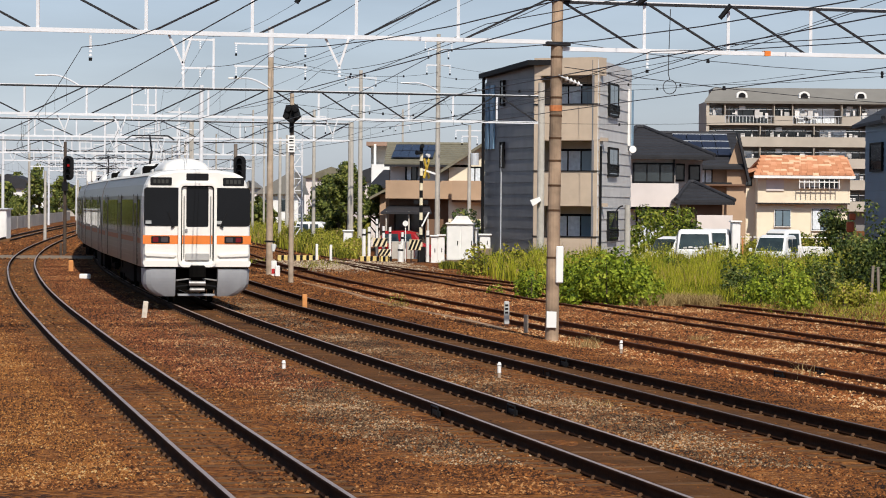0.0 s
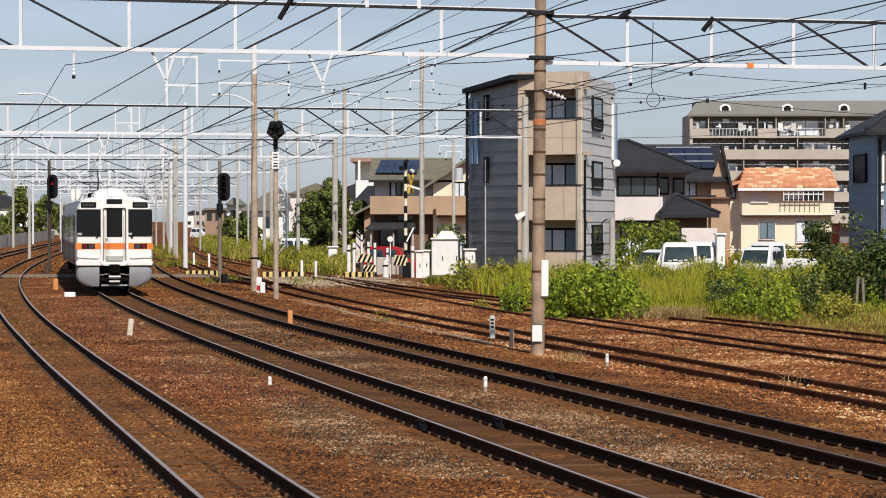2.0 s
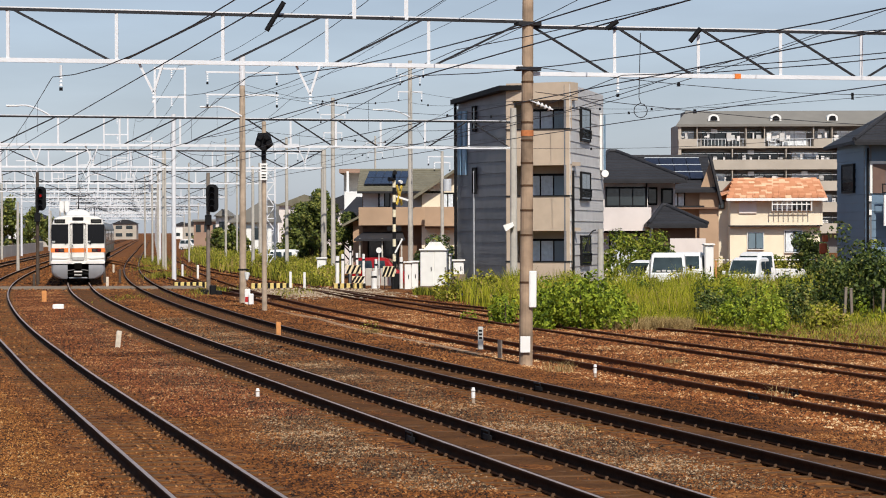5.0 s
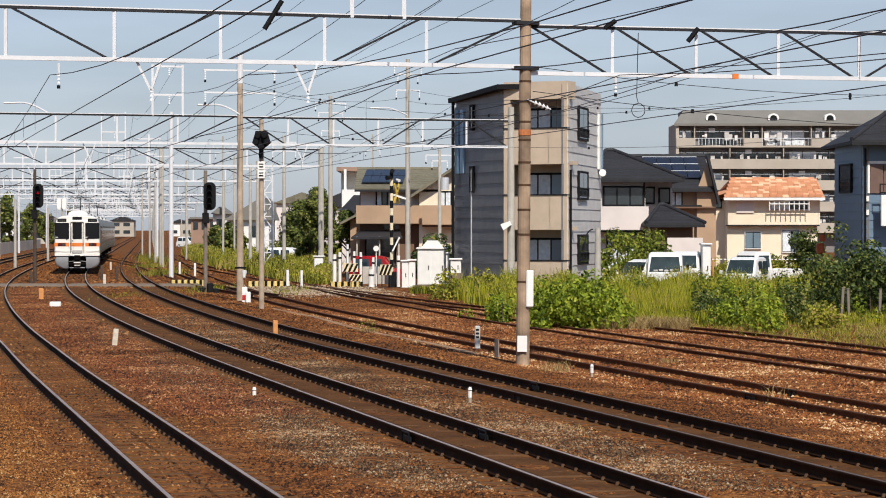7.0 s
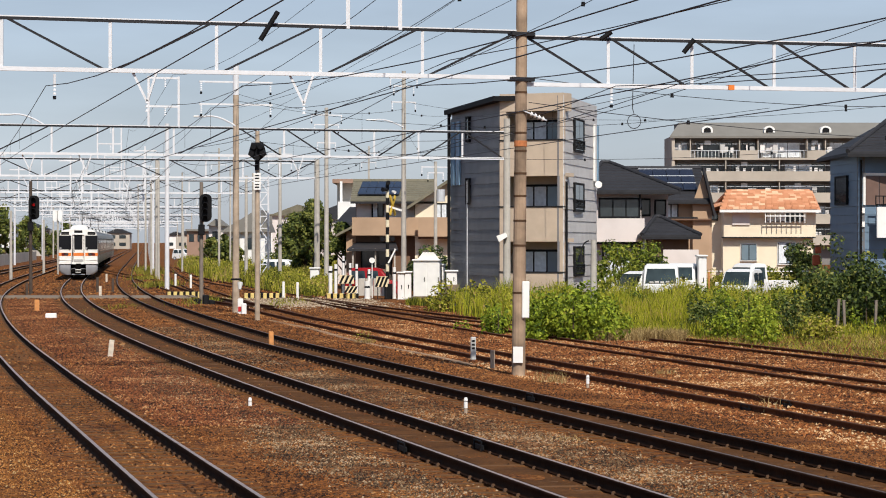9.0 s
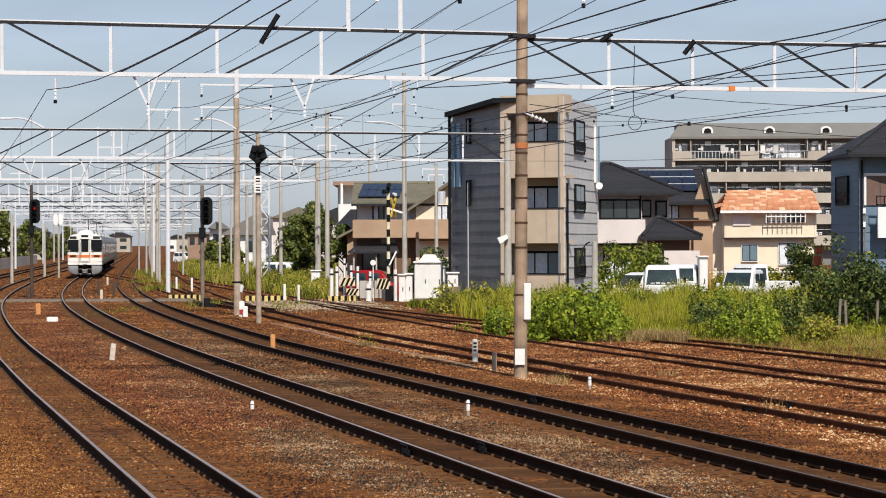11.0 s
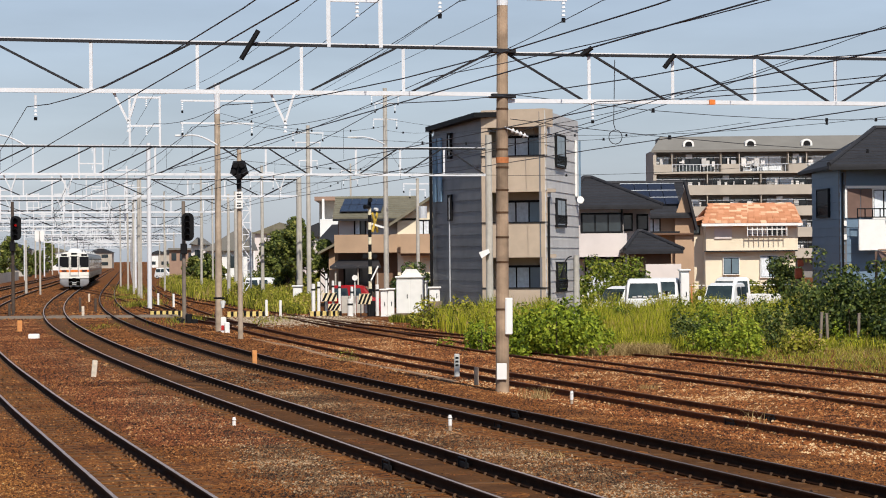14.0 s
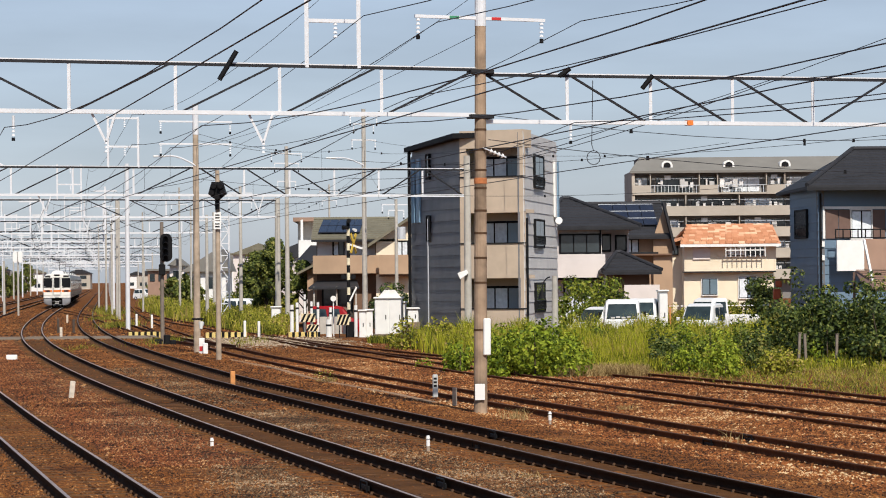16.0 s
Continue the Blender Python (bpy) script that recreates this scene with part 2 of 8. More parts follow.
def add_prism(bm, outline, a, b, mi=0):
    """An outline of (x, z) pulled from y = a to y = b."""
    va = [bm.verts.new((x, a, z)) for x, z in outline]
    vb = [bm.verts.new((x, b, z)) for x, z in outline]
    n = len(outline)
    fs = [bm.faces.new(va), bm.faces.new(vb[::-1])]
    fs += [bm.faces.new((va[i], vb[i], vb[(i + 1) % n], va[(i + 1) % n])) for i in range(n)]
    for f in fs:
        f.material_index = mi
    bmesh.ops.recalc_face_normals(bm, faces=fs)
    return bm


def mesh_np(name, verts, faces, material, parent=None, normals=False):
    """A mesh from arrays: verts (n, 3), faces (m, k)."""
    me = bpy.data.meshes.new(name)
    k = faces.shape[1]
    me.vertices.add(len(verts))
    me.vertices.foreach_set("co", np.ascontiguousarray(verts, dtype=np.float32).ravel())
    me.loops.add(faces.size)
    me.loops.foreach_set("vertex_index", np.ascontiguousarray(faces, dtype=np.int32).ravel())
    me.polygons.add(len(faces))
    me.polygons.foreach_set("loop_start", np.arange(0, faces.size, k, dtype=np.int32))
    me.update(calc_edges=True)
    me.validate()
    me.materials.append(material)
    ob = new(name, me)
    ob.parent = parent
    return ob


# ---- alignment: the down main line; the others run beside it at an offset ----
BED_U, BED_Z = [-40, -9, -7, 5.6, 7.2, 10.0, 11.2, 40], [-0.35, -0.3, -0.17, -0.17, -0.272, -0.268, -0.235, -0.30]
YS = np.arange(-60.0, 1200.0, 1.0)
SLOPE = np.interp(YS, [0, 50, 90, 110, 130, 155, 185, 225, 280], [-0.227, -0.222, -0.188, -0.173, -0.153, -0.135, -0.123, -0.115, -0.1105])
XS = np.concatenate([[0], np.cumsum((SLOPE[1:] + SLOPE[:-1]) / 2)])
XS += -5.02 - np.interp(60.0, YS, XS)


def line_x(y):
    return float(np.interp(y, YS, XS))


def heading(y):
    """Turn about z of a thing that lies along the line at y."""
    return math.atan(-float(np.interp(y, YS, SLOPE)))


def along(u, y, z=0.0):
    return Vector((line_x(y) + u, y, z))


def ground_z(u, y):
    """Ballast height: the main lines lie on a bed, the sidings lower."""
    return float(np.interp(u, BED_U, BED_Z))


# ---- ground ----
def make_ground():
    us = np.concatenate([np.linspace(-3000, -60, 8), np.linspace(-40, 60, 126), np.linspace(90, 3000, 8)])
    ys = np.concatenate([np.linspace(-60, 15, 6), np.linspace(20, 160, 141), np.linspace(170, 1100, 60), [1500, 2500, 4500]])
    U, Y = np.meshgrid(us, ys)
    X = np.interp(Y, YS, XS) + U
    Z = np.interp(U, BED_U, BED_Z)
    Z = Z + np.where(np.abs(U) < 40, 0.02 * np.sin(U * 2.1 + Y * 0.7) * np.sin(Y * 1.3 - U * 0.9), 0)
    V = np.stack([X, Y, Z], -1).reshape(-1, 3)
    n, m = len(ys), len(us)
    i = (np.arange(n - 1)[:, None] * m + np.arange(m - 1)[None, :]).ravel()
    Fq = np.stack([i, i + 1, i + m + 1, i + m], -1)
    ob = mesh_np("ground", V, Fq, BALLAST)
    ob.data.shade_smooth()
    return tagged(ob, "rust-brown stone ballast around the railway tracks", "ground", kind="structure")


ground = make_ground()


def scatter_stones(name, material, count, u0, u1, y0, y1, size, seed, keep=None):
    """Loose stones lying on the ballast, joined into one mesh."""
    rng = np.random.default_rng(seed)
    u = rng.uniform(u0, u1, count)
    t = rng.uniform(0, 1, count) ** 1.15
    y = y0 + (y1 - y0) * t
    if keep is not None:
        k = keep(u, y, rng)
        u, y = u[k], y[k]
    n = len(u)
    x = np.interp(y, YS, XS) + u
    z = np.interp(u, BED_U, BED_Z)
    base = np.array([[1, 0, -0.2], [-1, 0, -0.2], [0, 1, -0.2], [0, -1, -0.2], [0, 0, 0.9]], float)
    s = (0.6 + 0.9 * rng.uniform(0, 1, (n, 1, 1)) ** 1.6) * size
    v = base[None] * (1 + rng.uniform(-0.35, 0.35, (n, 5, 1))) + rng.uniform(-0.3, 0.3, (n, 5, 3))
    a = rng.uniform(0, 6.28, n)
    c, d = np.cos(a), np.sin(a)
    vx = v[..., 0] * c[:, None] - v[..., 1] * d[:, None]
    vy = v[..., 0] * d[:, None] + v[..., 1] * c[:, None]
    v = np.stack([vx, vy, v[..., 2] * 0.7], -1) * s
    v += np.stack([x, y, z + size * 0.25], -1)[:, None, :]
    f = np.array([[0, 2, 4], [2, 1, 4], [1, 3, 4], [3, 0, 4]])
    faces = (f[None] + (np.arange(n) * 5)[:, None, None]).reshape(-1, 3)
    return mesh_np(name, v.reshape(-1, 3), faces, material)


# ---- tracks ----
GAUGE = 1.067 + 0.065
RAIL_PROFILE = [(-0.061, -0.153), (0.061, -0.153), (0.061, -0.140), (0.010, -0.122), (0.010, -0.045), (0.0325, -0.034), (0.0325, -0.004), (0.026, 0.0), (-0.026, 0.0), (-0.0325, -0.004), (-0.0325, -0.034), (-0.010, -0.045), (-0.010, -0.122), (-0.061, -0.140)]


def offset_at(knots, y):
    return float(np.interp(y, [k[0] for k in knots], [k[1] for k in knots]))


def make_rail(parent, knots, side, z, y0, y1, top):
    ys = np.concatenate([np.arange(y0, min(y1, 260), 2.0), np.arange(260, y1 + 1, 8.0) if y1 > 260 else [min(y1, 260)]])
    V, k = [], len(RAIL_PROFILE)
    for y in ys:
        c = along(offset_at(knots, y), y, z)
        c2 = along(offset_at(knots, y + 1), y + 1, z)
        w = (c2 - c).normalized()
        nx, ny = w.y, -w.x
        for px, pz in RAIL_PROFILE:
            o = side * GAUGE / 2 + px
            V.append((c.x + nx * o, c.y + ny * o, z + pz))
    n = len(ys)
    F4 = [(i * k + j, i * k + (j + 1) % k, (i + 1) * k + (j + 1) % k, (i + 1) * k + j) for i in range(n - 1) for j in range(k)]
    ob = mesh_np("rail", np.array(V), np.array(F4), RAIL_RUST if top is RAIL_DULL else RAIL, parent)
    ob.data.materials.append(top)
    idx = np.zeros(len(F4), np.int32)
    idx[7::k] = 1
    ob.data.polygons.foreach_set("material_index", idx)
    return ob


def sleeper_mesh(L=2.0):
    bm = bmesh.new()
    add_prism(bm, [(-0.12, -0.2), (0.12, -0.2), (0.09, 0.0), (-0.09, 0.0)], -L / 2, L / 2)
    bmesh.ops.rotate(bm, verts=bm.verts, cent=(0, 0, 0), matrix=Matrix.Rotation(radians(90), 3, "Z"))
    me = bpy.data.meshes.new("sleeper")
    bm.to_mesh(me)
    bm.free()
    me.materials.append(SLEEPER)
    return me


SLEEPER_MESH = sleeper_mesh()


def make_track(label, knots, z, y0, y1, top, clips=True, seed=1, pick=105, bury=False):
    tr = thing("railway_track", label, "railway track", "parallel railway tracks", "structure")
    make_rail(tr, knots, -1, z, y0, y1, top)
    make_rail(tr, knots, 1, z, y0, y1, top)
    rng = random.Random(seed)
    cv, cf = [], []
    sv, sf = [], []
    y = y0 + 0.2
    while y < min(y1, 330) and not bury:
        u = offset_at(knots, y)
        c = along(u, y, z)
        w = (along(offset_at(knots, y + 1), y + 1, z) - c).normalized()
        turn = math.atan2(-w.x, w.y)
        m = Matrix.Translation((c.x, c.y, z - 0.155 - rng.uniform(0, 0.012))) @ Matrix.Rotation(turn + rng.uniform(-0.01, 0.01), 4, "Z")
        if y < pick:
            s = new("sleeper", SLEEPER_MESH)
            s.parent = tr
            s.matrix_basis = m
        else:
            b = len(sv)
            for px, py, pz in ((-1, -.12, -.02), (1, -.12, -.02), (1, .12, -.02), (-1, .12, -.02), (-1, -.09, 0), (1, -.09, 0), (1, .09, 0), (-1, .09, 0)):
                sv.append(m @ Vector((px, py, pz)))
            sf += [(b + i, b + j, b + k, b + l) for i, j, k, l in ((4, 5, 6, 7), (0, 1, 5, 4), (2, 3, 7, 6), (1, 2, 6, 5), (3, 0, 4, 7))]
        if clips and y < 200:
            for side in (-1, 1):
                for s2 in (-1, 1):
                    o = side * GAUGE / 2 + s2 * 0.068
                    b = len(cv)
                    for dz, wx, wy in ((0.0, 0.03, 0.014), (0.04, 0.014, 0.010)):
                        for sx, sy in ((-1, -1), (1, -1), (1, 1), (-1, 1)):
                            cv.append(m @ Vector((o + sx * wx, sy * wy, dz + 0.006)))
                    cf += [(b + i, b + j, b + k, b + l) for i, j, k, l in ((4, 5, 6, 7), (0, 1, 5, 4), (1, 2, 6, 5), (2, 3, 7, 6), (3, 0, 4, 7))]
        y += 0.6 * math.cos(turn)
    if cv:
        tagged(mesh_np("rail_clips", np.array(cv), np.array(cf), CLIP, tr), kind="stuff")
    if sv:
        tagged(mesh_np("far_sleepers", np.array([tuple(v) for v in sv]), np.array(sf), SLEEPER, tr), kind="stuff")
    return tr


U_A, U_B, U_C, U_D, U_E, U_Z = -4.15, 0.0, 3.5, 8.35, 12.65, -7.8
Z_SIDE = -0.15
TRACKS = [
    ("polished curving main line track on rust-brown ballast", [(0, -4.55), (28, -4.42), (40, -4.34), (50, -4.28), (62, -4.18), (100, -4.1), (1000, -4.1)], 0, 20, 900, RAIL_TOP, True),
    ("main line track carrying the departing train", [(0, U_B), (1000, U_B)], 0, 22, 900, RAIL_TOP, True),
    ("third main line track with dark rail sides", [(0, 3.8), (45, 3.65), (75, 3.3), (110, 3.45), (1000, 3.6)], 0, 25, 900, RAIL_MID, True),
    ("rusty siding track on brown ballast", [(0, 8.6), (58, 8.35), (84, 7.95), (105, 7.85), (130, 7.9), (220, 7.6), (1000, 7.4)], Z_SIDE, 34, 420, RAIL_DULL, False),
    ("rusty siding track beside the weeds", [(0, 12.9), (58, 12.65), (84, 12.2), (105, 12.3), (130, 12.2), (165, 11.1), (200, 9.5), (225, 8.8), (300, 8.0)], Z_SIDE, 40, 300, RAIL_DULL, False),
    ("rusty overgrown siding joining its neighbour", [(0, 16.9), (68, 16.6), (76, 16.3), (95, 14.6), (105, 13.7), (116, 13.1), (135, 12.2)], Z_SIDE, 50, 134, RAIL_DULL, False),
    ("rusty crossover track linking the sidings to the main lines", [(116, 7.9), (135, 6.6), (174, 5.8), (202, 4.8), (252, 1.4), (275, 0.0)], -0.07, 116, 275, RAIL_DULL, False),
    ("far track beyond the main lines", [(0, U_Z), (1000, U_Z)], 0, 190, 900, RAIL_TOP, False),
]
for i, (lab, knots, z, y0, y1, top, clips) in enumerate(TRACKS):
    make_track(lab, knots, z, y0, y1, top, clips, i, bury=z < 0)



def make_bed(name, label, u, w, y0, y1):
    """The strip of trodden oily dust between two rails, with a ragged surface."""
    ys = np.arange(y0, y1, 0.5)
    us = np.linspace(-w, w, 6)
    U, Y = np.meshgrid(us, ys)
    X = np.interp(Y, YS, XS) + np.interp(Y, [k[0] for k in u], [k[1] for k in u]) + U
    Z = -0.158 + 0.012 * np.sin(Y * 2.9 + U * 5) * np.sin(Y * 1.1 - U * 3)
    n, m = len(ys), len(us)
    i = (np.arange(n - 1)[:, None] * m + np.arange(m - 1)[None, :]).ravel()
    ob = mesh_np(name, np.stack([X, Y, Z], -1).reshape(-1, 3), np.stack([i, i + 1, i + m + 1, i + m], -1), BED_DUST)
    ob.data.shade_smooth()
    return tagged(ob, label, "track bed", kind="structure")


for row in TRACKS[1:3]:
    make_bed("track_bed", "dark oily trodden ballast dust between the rails", row[1], 0.5, 24, 330)

# ---- train ----
TRAIN_WHITE = mat("train_white", (0.78, 0.76, 0.71), 0.35, 0, 0.05, 1.5)
# dark brownish base colour stands in for shade and ballast mirrored in the steel
STAINLESS = mat("stainless_shaded_side", (0.16, 0.142, 0.128), 0.36, 0.5, 0.12, 1.2)
SKIRT = mat("grey_skirt", (0.33, 0.34, 0.36), 0.5, 0, 0.12, 3)
ROOF_GREY = mat("roof_grey", (0.55, 0.54, 0.51), 0.7, 0, 0.15, 2)
UNDER = mat("underfloor_black", (0.005, 0.0045, 0.004), 0.9, 0, 0.3, 5, spec=0.05)
STEEL = mat("coupler_steel", (0.35, 0.34, 0.33), 0.45, 0.6, 0.2, 6)
TAIL = mat("tail_lamp_red", (0.14, 0.008, 0.012), 0.25, 0, 0.1, 5)
TRAIN_GLASS = mat("train_window_glass", (0.008, 0.009, 0.011), 0.07, 0, 0.2, 0.8, spec=0.22)
SEAT = mat("dark_interior", (0.03, 0.032, 0.036), 0.8, 0, 0.3, 3)
PLASTER = mat("pale_notice", (0.35, 0.36, 0.36), 0.6)
LAMP_GLASS = mat("lamp_glass", (0.06, 0.05, 0.055), 0.12, 0, 0.1, 4)
PLASTIC_PALE = mat("grey_plate", (0.42, 0.41, 0.39), 0.5, 0, 0.2, 6)
DIM_MARK = mat("dim_display", (0.04, 0.04, 0.036), 0.6)
# the front stripe's orange, darkened in colour for the shaded car sides
SIDE_STRIPE = mat("shaded_orange_side_stripe", (0.30, 0.095, 0.03), 0.5, 0, 0.1, 3)
CAR_L = 20.1


def section(w, top, low, y, k=1.0):
    """One cross-section of the body, widest at the waist, with a rounded roof."""
    half = [(w * 0.985, low), (w, low + 0.35), (w, 2.35), (w * 0.985, 2.95), (w * 0.945, 3.25), (w * 0.86, top - 0.19), (w * 0.70, top - 0.08), (w * 0.38, top - 0.015), (0.0, top)]
    pts = half + [(-x, z) for x, z in half[-2::-1]]
    return [(x, y, z) for x, z in pts]


def loft(rings, cap=True):
    bm = bmesh.new()
    R = [[bm.verts.new(p) for p in r] for r in rings]
    n = len(R[0])
    for a, b in zip(R, R[1:]):
        for i in range(n):
            bm.faces.new((a[i], a[(i + 1) % n], b[(i + 1) % n], b[i]))
    if cap:
        bm.faces.new(R[0][::-1])
        bm.faces.new(R[-1])
    bmesh.ops.recalc_face_normals(bm, faces=bm.faces)
    return bm


def rounded(cx, cz, w, h, r, n=4):
    pts = []
    for sx, sz, a0 in ((1, 1, 0), (-1, 1, 90), (-1, -1, 180), (1, -1, 270)):
        for i in range(n + 1):
            a = radians(a0 + 90 * i / n)
            pts.append((cx + sx * (w / 2 - r) + r * math.cos(a), cz + sz * (h / 2 - r) + r * math.sin(a)))
    return pts


def panel(cx, cz, w, h, r, y0, y1):
    return add_prism(bmesh.new(), rounded(cx, cz, w, h, r), y0, y1)


def frame_ring(cx, cz, w, h, r, t, y0, y1):
    """A rounded frame with an open middle."""
    bm = bmesh.new()
    o, i = rounded(cx, cz, w, h, r), rounded(cx, cz, w - 2 * t, h - 2 * t, max(0.01, r - t))
    n = len(o)
    vs = [[bm.verts.new((x, y, z)) for x, z in ring] for ring, y in ((o, y0), (i, y0), (o, y1), (i, y1))]
    for a, b in ((0, 1), (2, 3), (0, 2), (1, 3)):
        for k in range(n):
            bm.faces.new((vs[a][k], vs[a][(k + 1) % n], vs[b][(k + 1) % n], vs[b][k]))
    bmesh.ops.recalc_face_normals(bm, faces=bm.faces)
    return bm


def side_parts(car):
    for s in (-1, 1):
        def slab(name, y0, y1, z0, z1, d, material, label="", bevel=0.0, parent=None):
            return part(name, box((s * (1.475 + d / 2), (y0 + y1) / 2, (z0 + z1) / 2), (d, y1 - y0, z1 - z0), 0, bevel), material, parent or car, label)
        for y in (2.2, 9.4, 16.6):
            d = slab("side_door", y, y + 1.3, 1.05, 2.95, 0.012, STAINLESS, "stainless sliding passenger door", 0.004)
            for dy in (0.12, 0.72):
                slab("door_window", y + dy, y + dy + 0.46, 1.85, 2.75, 0.016, TRAIN_GLASS, parent=d)
            slab("door_seam", y + 0.635, y + 0.665, 1.05, 2.95, 0.014, BLACK, parent=d)
            slab("door_seam", y - 0.16, y, 1.05, 3.0, 0.008, BLACK, parent=d)
            slab("door_seam", y + 1.3, y + 1.46, 1.05, 3.0, 0.008, BLACK, parent=d)
        for y0, y1 in ((4.0, 5.6), (5.7, 7.3), (7.4, 9.0), (11.2, 12.8), (12.9, 14.5), (14.6, 16.2), (18.3, 19.4)):
            slab("side_window", y0, y1, 1.9, 2.85, 0.006, TRAIN_GLASS, "tinted passenger window")
        for y0, y1 in ((0.75, 2.1), (3.6, 9.3), (10.8, 16.5), (18.0, 20.0)):
            slab("side_stripe", y0, y1, 1.66, 1.80, 0.004, SIDE_STRIPE, "orange side stripe, darkened for shade")
            for zz in (1.22, 1.36, 1.50):
                slab("corrugation", y0, y1, zz, zz + 0.03, 0.010, STAINLESS)
        slab("crew_window", 1.2, 1.9, 1.95, 2.85, 0.006, TRAIN_GLASS)


def under_parts(car):
    for y, l, w, h in ((6.2, 1.8, 2.3, 0.55), (8.6, 2.2, 2.4, 0.6), (11.4, 2.4, 2.3, 0.58), (13.6, 1.2, 2.2, 0.5)):
        part("equipment_box", box((0, y, 0.98 - h / 2), (w, l, h), 0, 0.03), UNDER, car)
    for yb in (3.2, 16.9):
        bm = bmesh.new()
        for s in (-1, 1):
            add_box(bm, (s * 0.85, yb, 0.52), (0.16, 2.9, 0.22), 0, 0.03)
            add_box(bm, (s * 0.85, yb, 0.75), (0.3, 0.7, 0.3), 0, 0.03)
        add_box(bm, (0, yb, 0.6), (1.7, 0.5, 0.3))
        bogie = part("bogie", bm, UNDER, car)
        for dy in (-1.05, 1.05):
            w = bmesh.new()
            for s in (-1, 1):
                add_rod(w, (s * 0.5, yb + dy, 0.43), (s * 0.61, yb + dy, 0.43), 0.43, n=20)
            add_rod(w, (-0.6, yb + dy, 0.43), (0.6, yb + dy, 0.43), 0.08, n=8)
            part("wheelset", w, UNDER, bogie)


def roof_parts(car, pan, first):
    for y0, y1 in ((7.2, 7.6), (12.2, 12.6), (16.5, 16.8)):
        part("roof_louvre", box((0, (y0 + y1) / 2, 3.74), (1.25, y1 - y0, 0.36), 0, 0.06), UNDER, car, "black roof louvre")
    for yc in ((4.6, 14.5) if not first else (5.2, 14.5)):
        ring = []
        for dy, k in ((-1.85, 0.35), (-1.72, 0.72), (-1.5, 0.93), (-1.2, 1.0), (1.2, 1.0), (1.5, 0.93), (1.72, 0.72), (1.85, 0.35)):
            ring.append([(0.70 * (0.82 + 0.18 * k) * math.cos(radians(180 * j / 10)), yc + dy, 3.58 + (0.46 * k) * math.sin(radians(180 * j / 10)) ** 0.7) for j in range(11)])
        part("air_conditioner", loft(ring), TRAIN_WHITE, car, "white rounded roof air conditioner", True)
    for yc in (9.2, 11.0):
        part("roof_vent", box((0, yc, 3.70), (0.9, 0.8, 0.22), 0, 0.05), ROOF_GREY, car)
    if pan:
        y = 18.0
        bm = bmesh.new()
        for s in (-1, 1):
            add_box(bm, (s * 0.55, y, 3.80), (0.08, 1.7, 0.08))
            add_rod(bm, (s * 0.55, y - 0.8, 3.6), (s * 0.55, y - 0.8, 3.8), 0.06)
            add_rod(bm, (s * 0.55, y + 0.8, 3.6), (s * 0.55, y + 0.8, 3.8), 0.06)
        add_box(bm, (0, y + 0.5, 3.86), (1.1, 0.12, 0.08))
        p = part("pantograph", bm, DARK_STEEL, car, "dark single-arm pantograph raised to the wire")
        bm = bmesh.new()
        add_rod(bm, (0, y + 0.5, 3.88), (0, y - 0.9, 4.45), 0.04)
        add_rod(bm, (0, y - 0.9, 4.45), (0, y, 4.98), 0.032)
        add_rod(bm, (-0.45, y, 4.94), (0.45, y, 4.94), 0.02)
        part("pantograph_arm", bm, DARK_STEEL, p)
        bm = bmesh.new()
        for dy in (-0.16, 0.16):
            add_bar(bm, (-0.6, y + dy, 5.02), (0.6, y + dy, 5.02), 0.05, 0.04)
            for s in (-1, 1):
                add_bar(bm, (s * 0.6, y + dy, 5.02), (s * 0.82, y + dy, 4.88), 0.04, 0.03)
        part("pantograph_head", bm, DARK_STEEL, p)


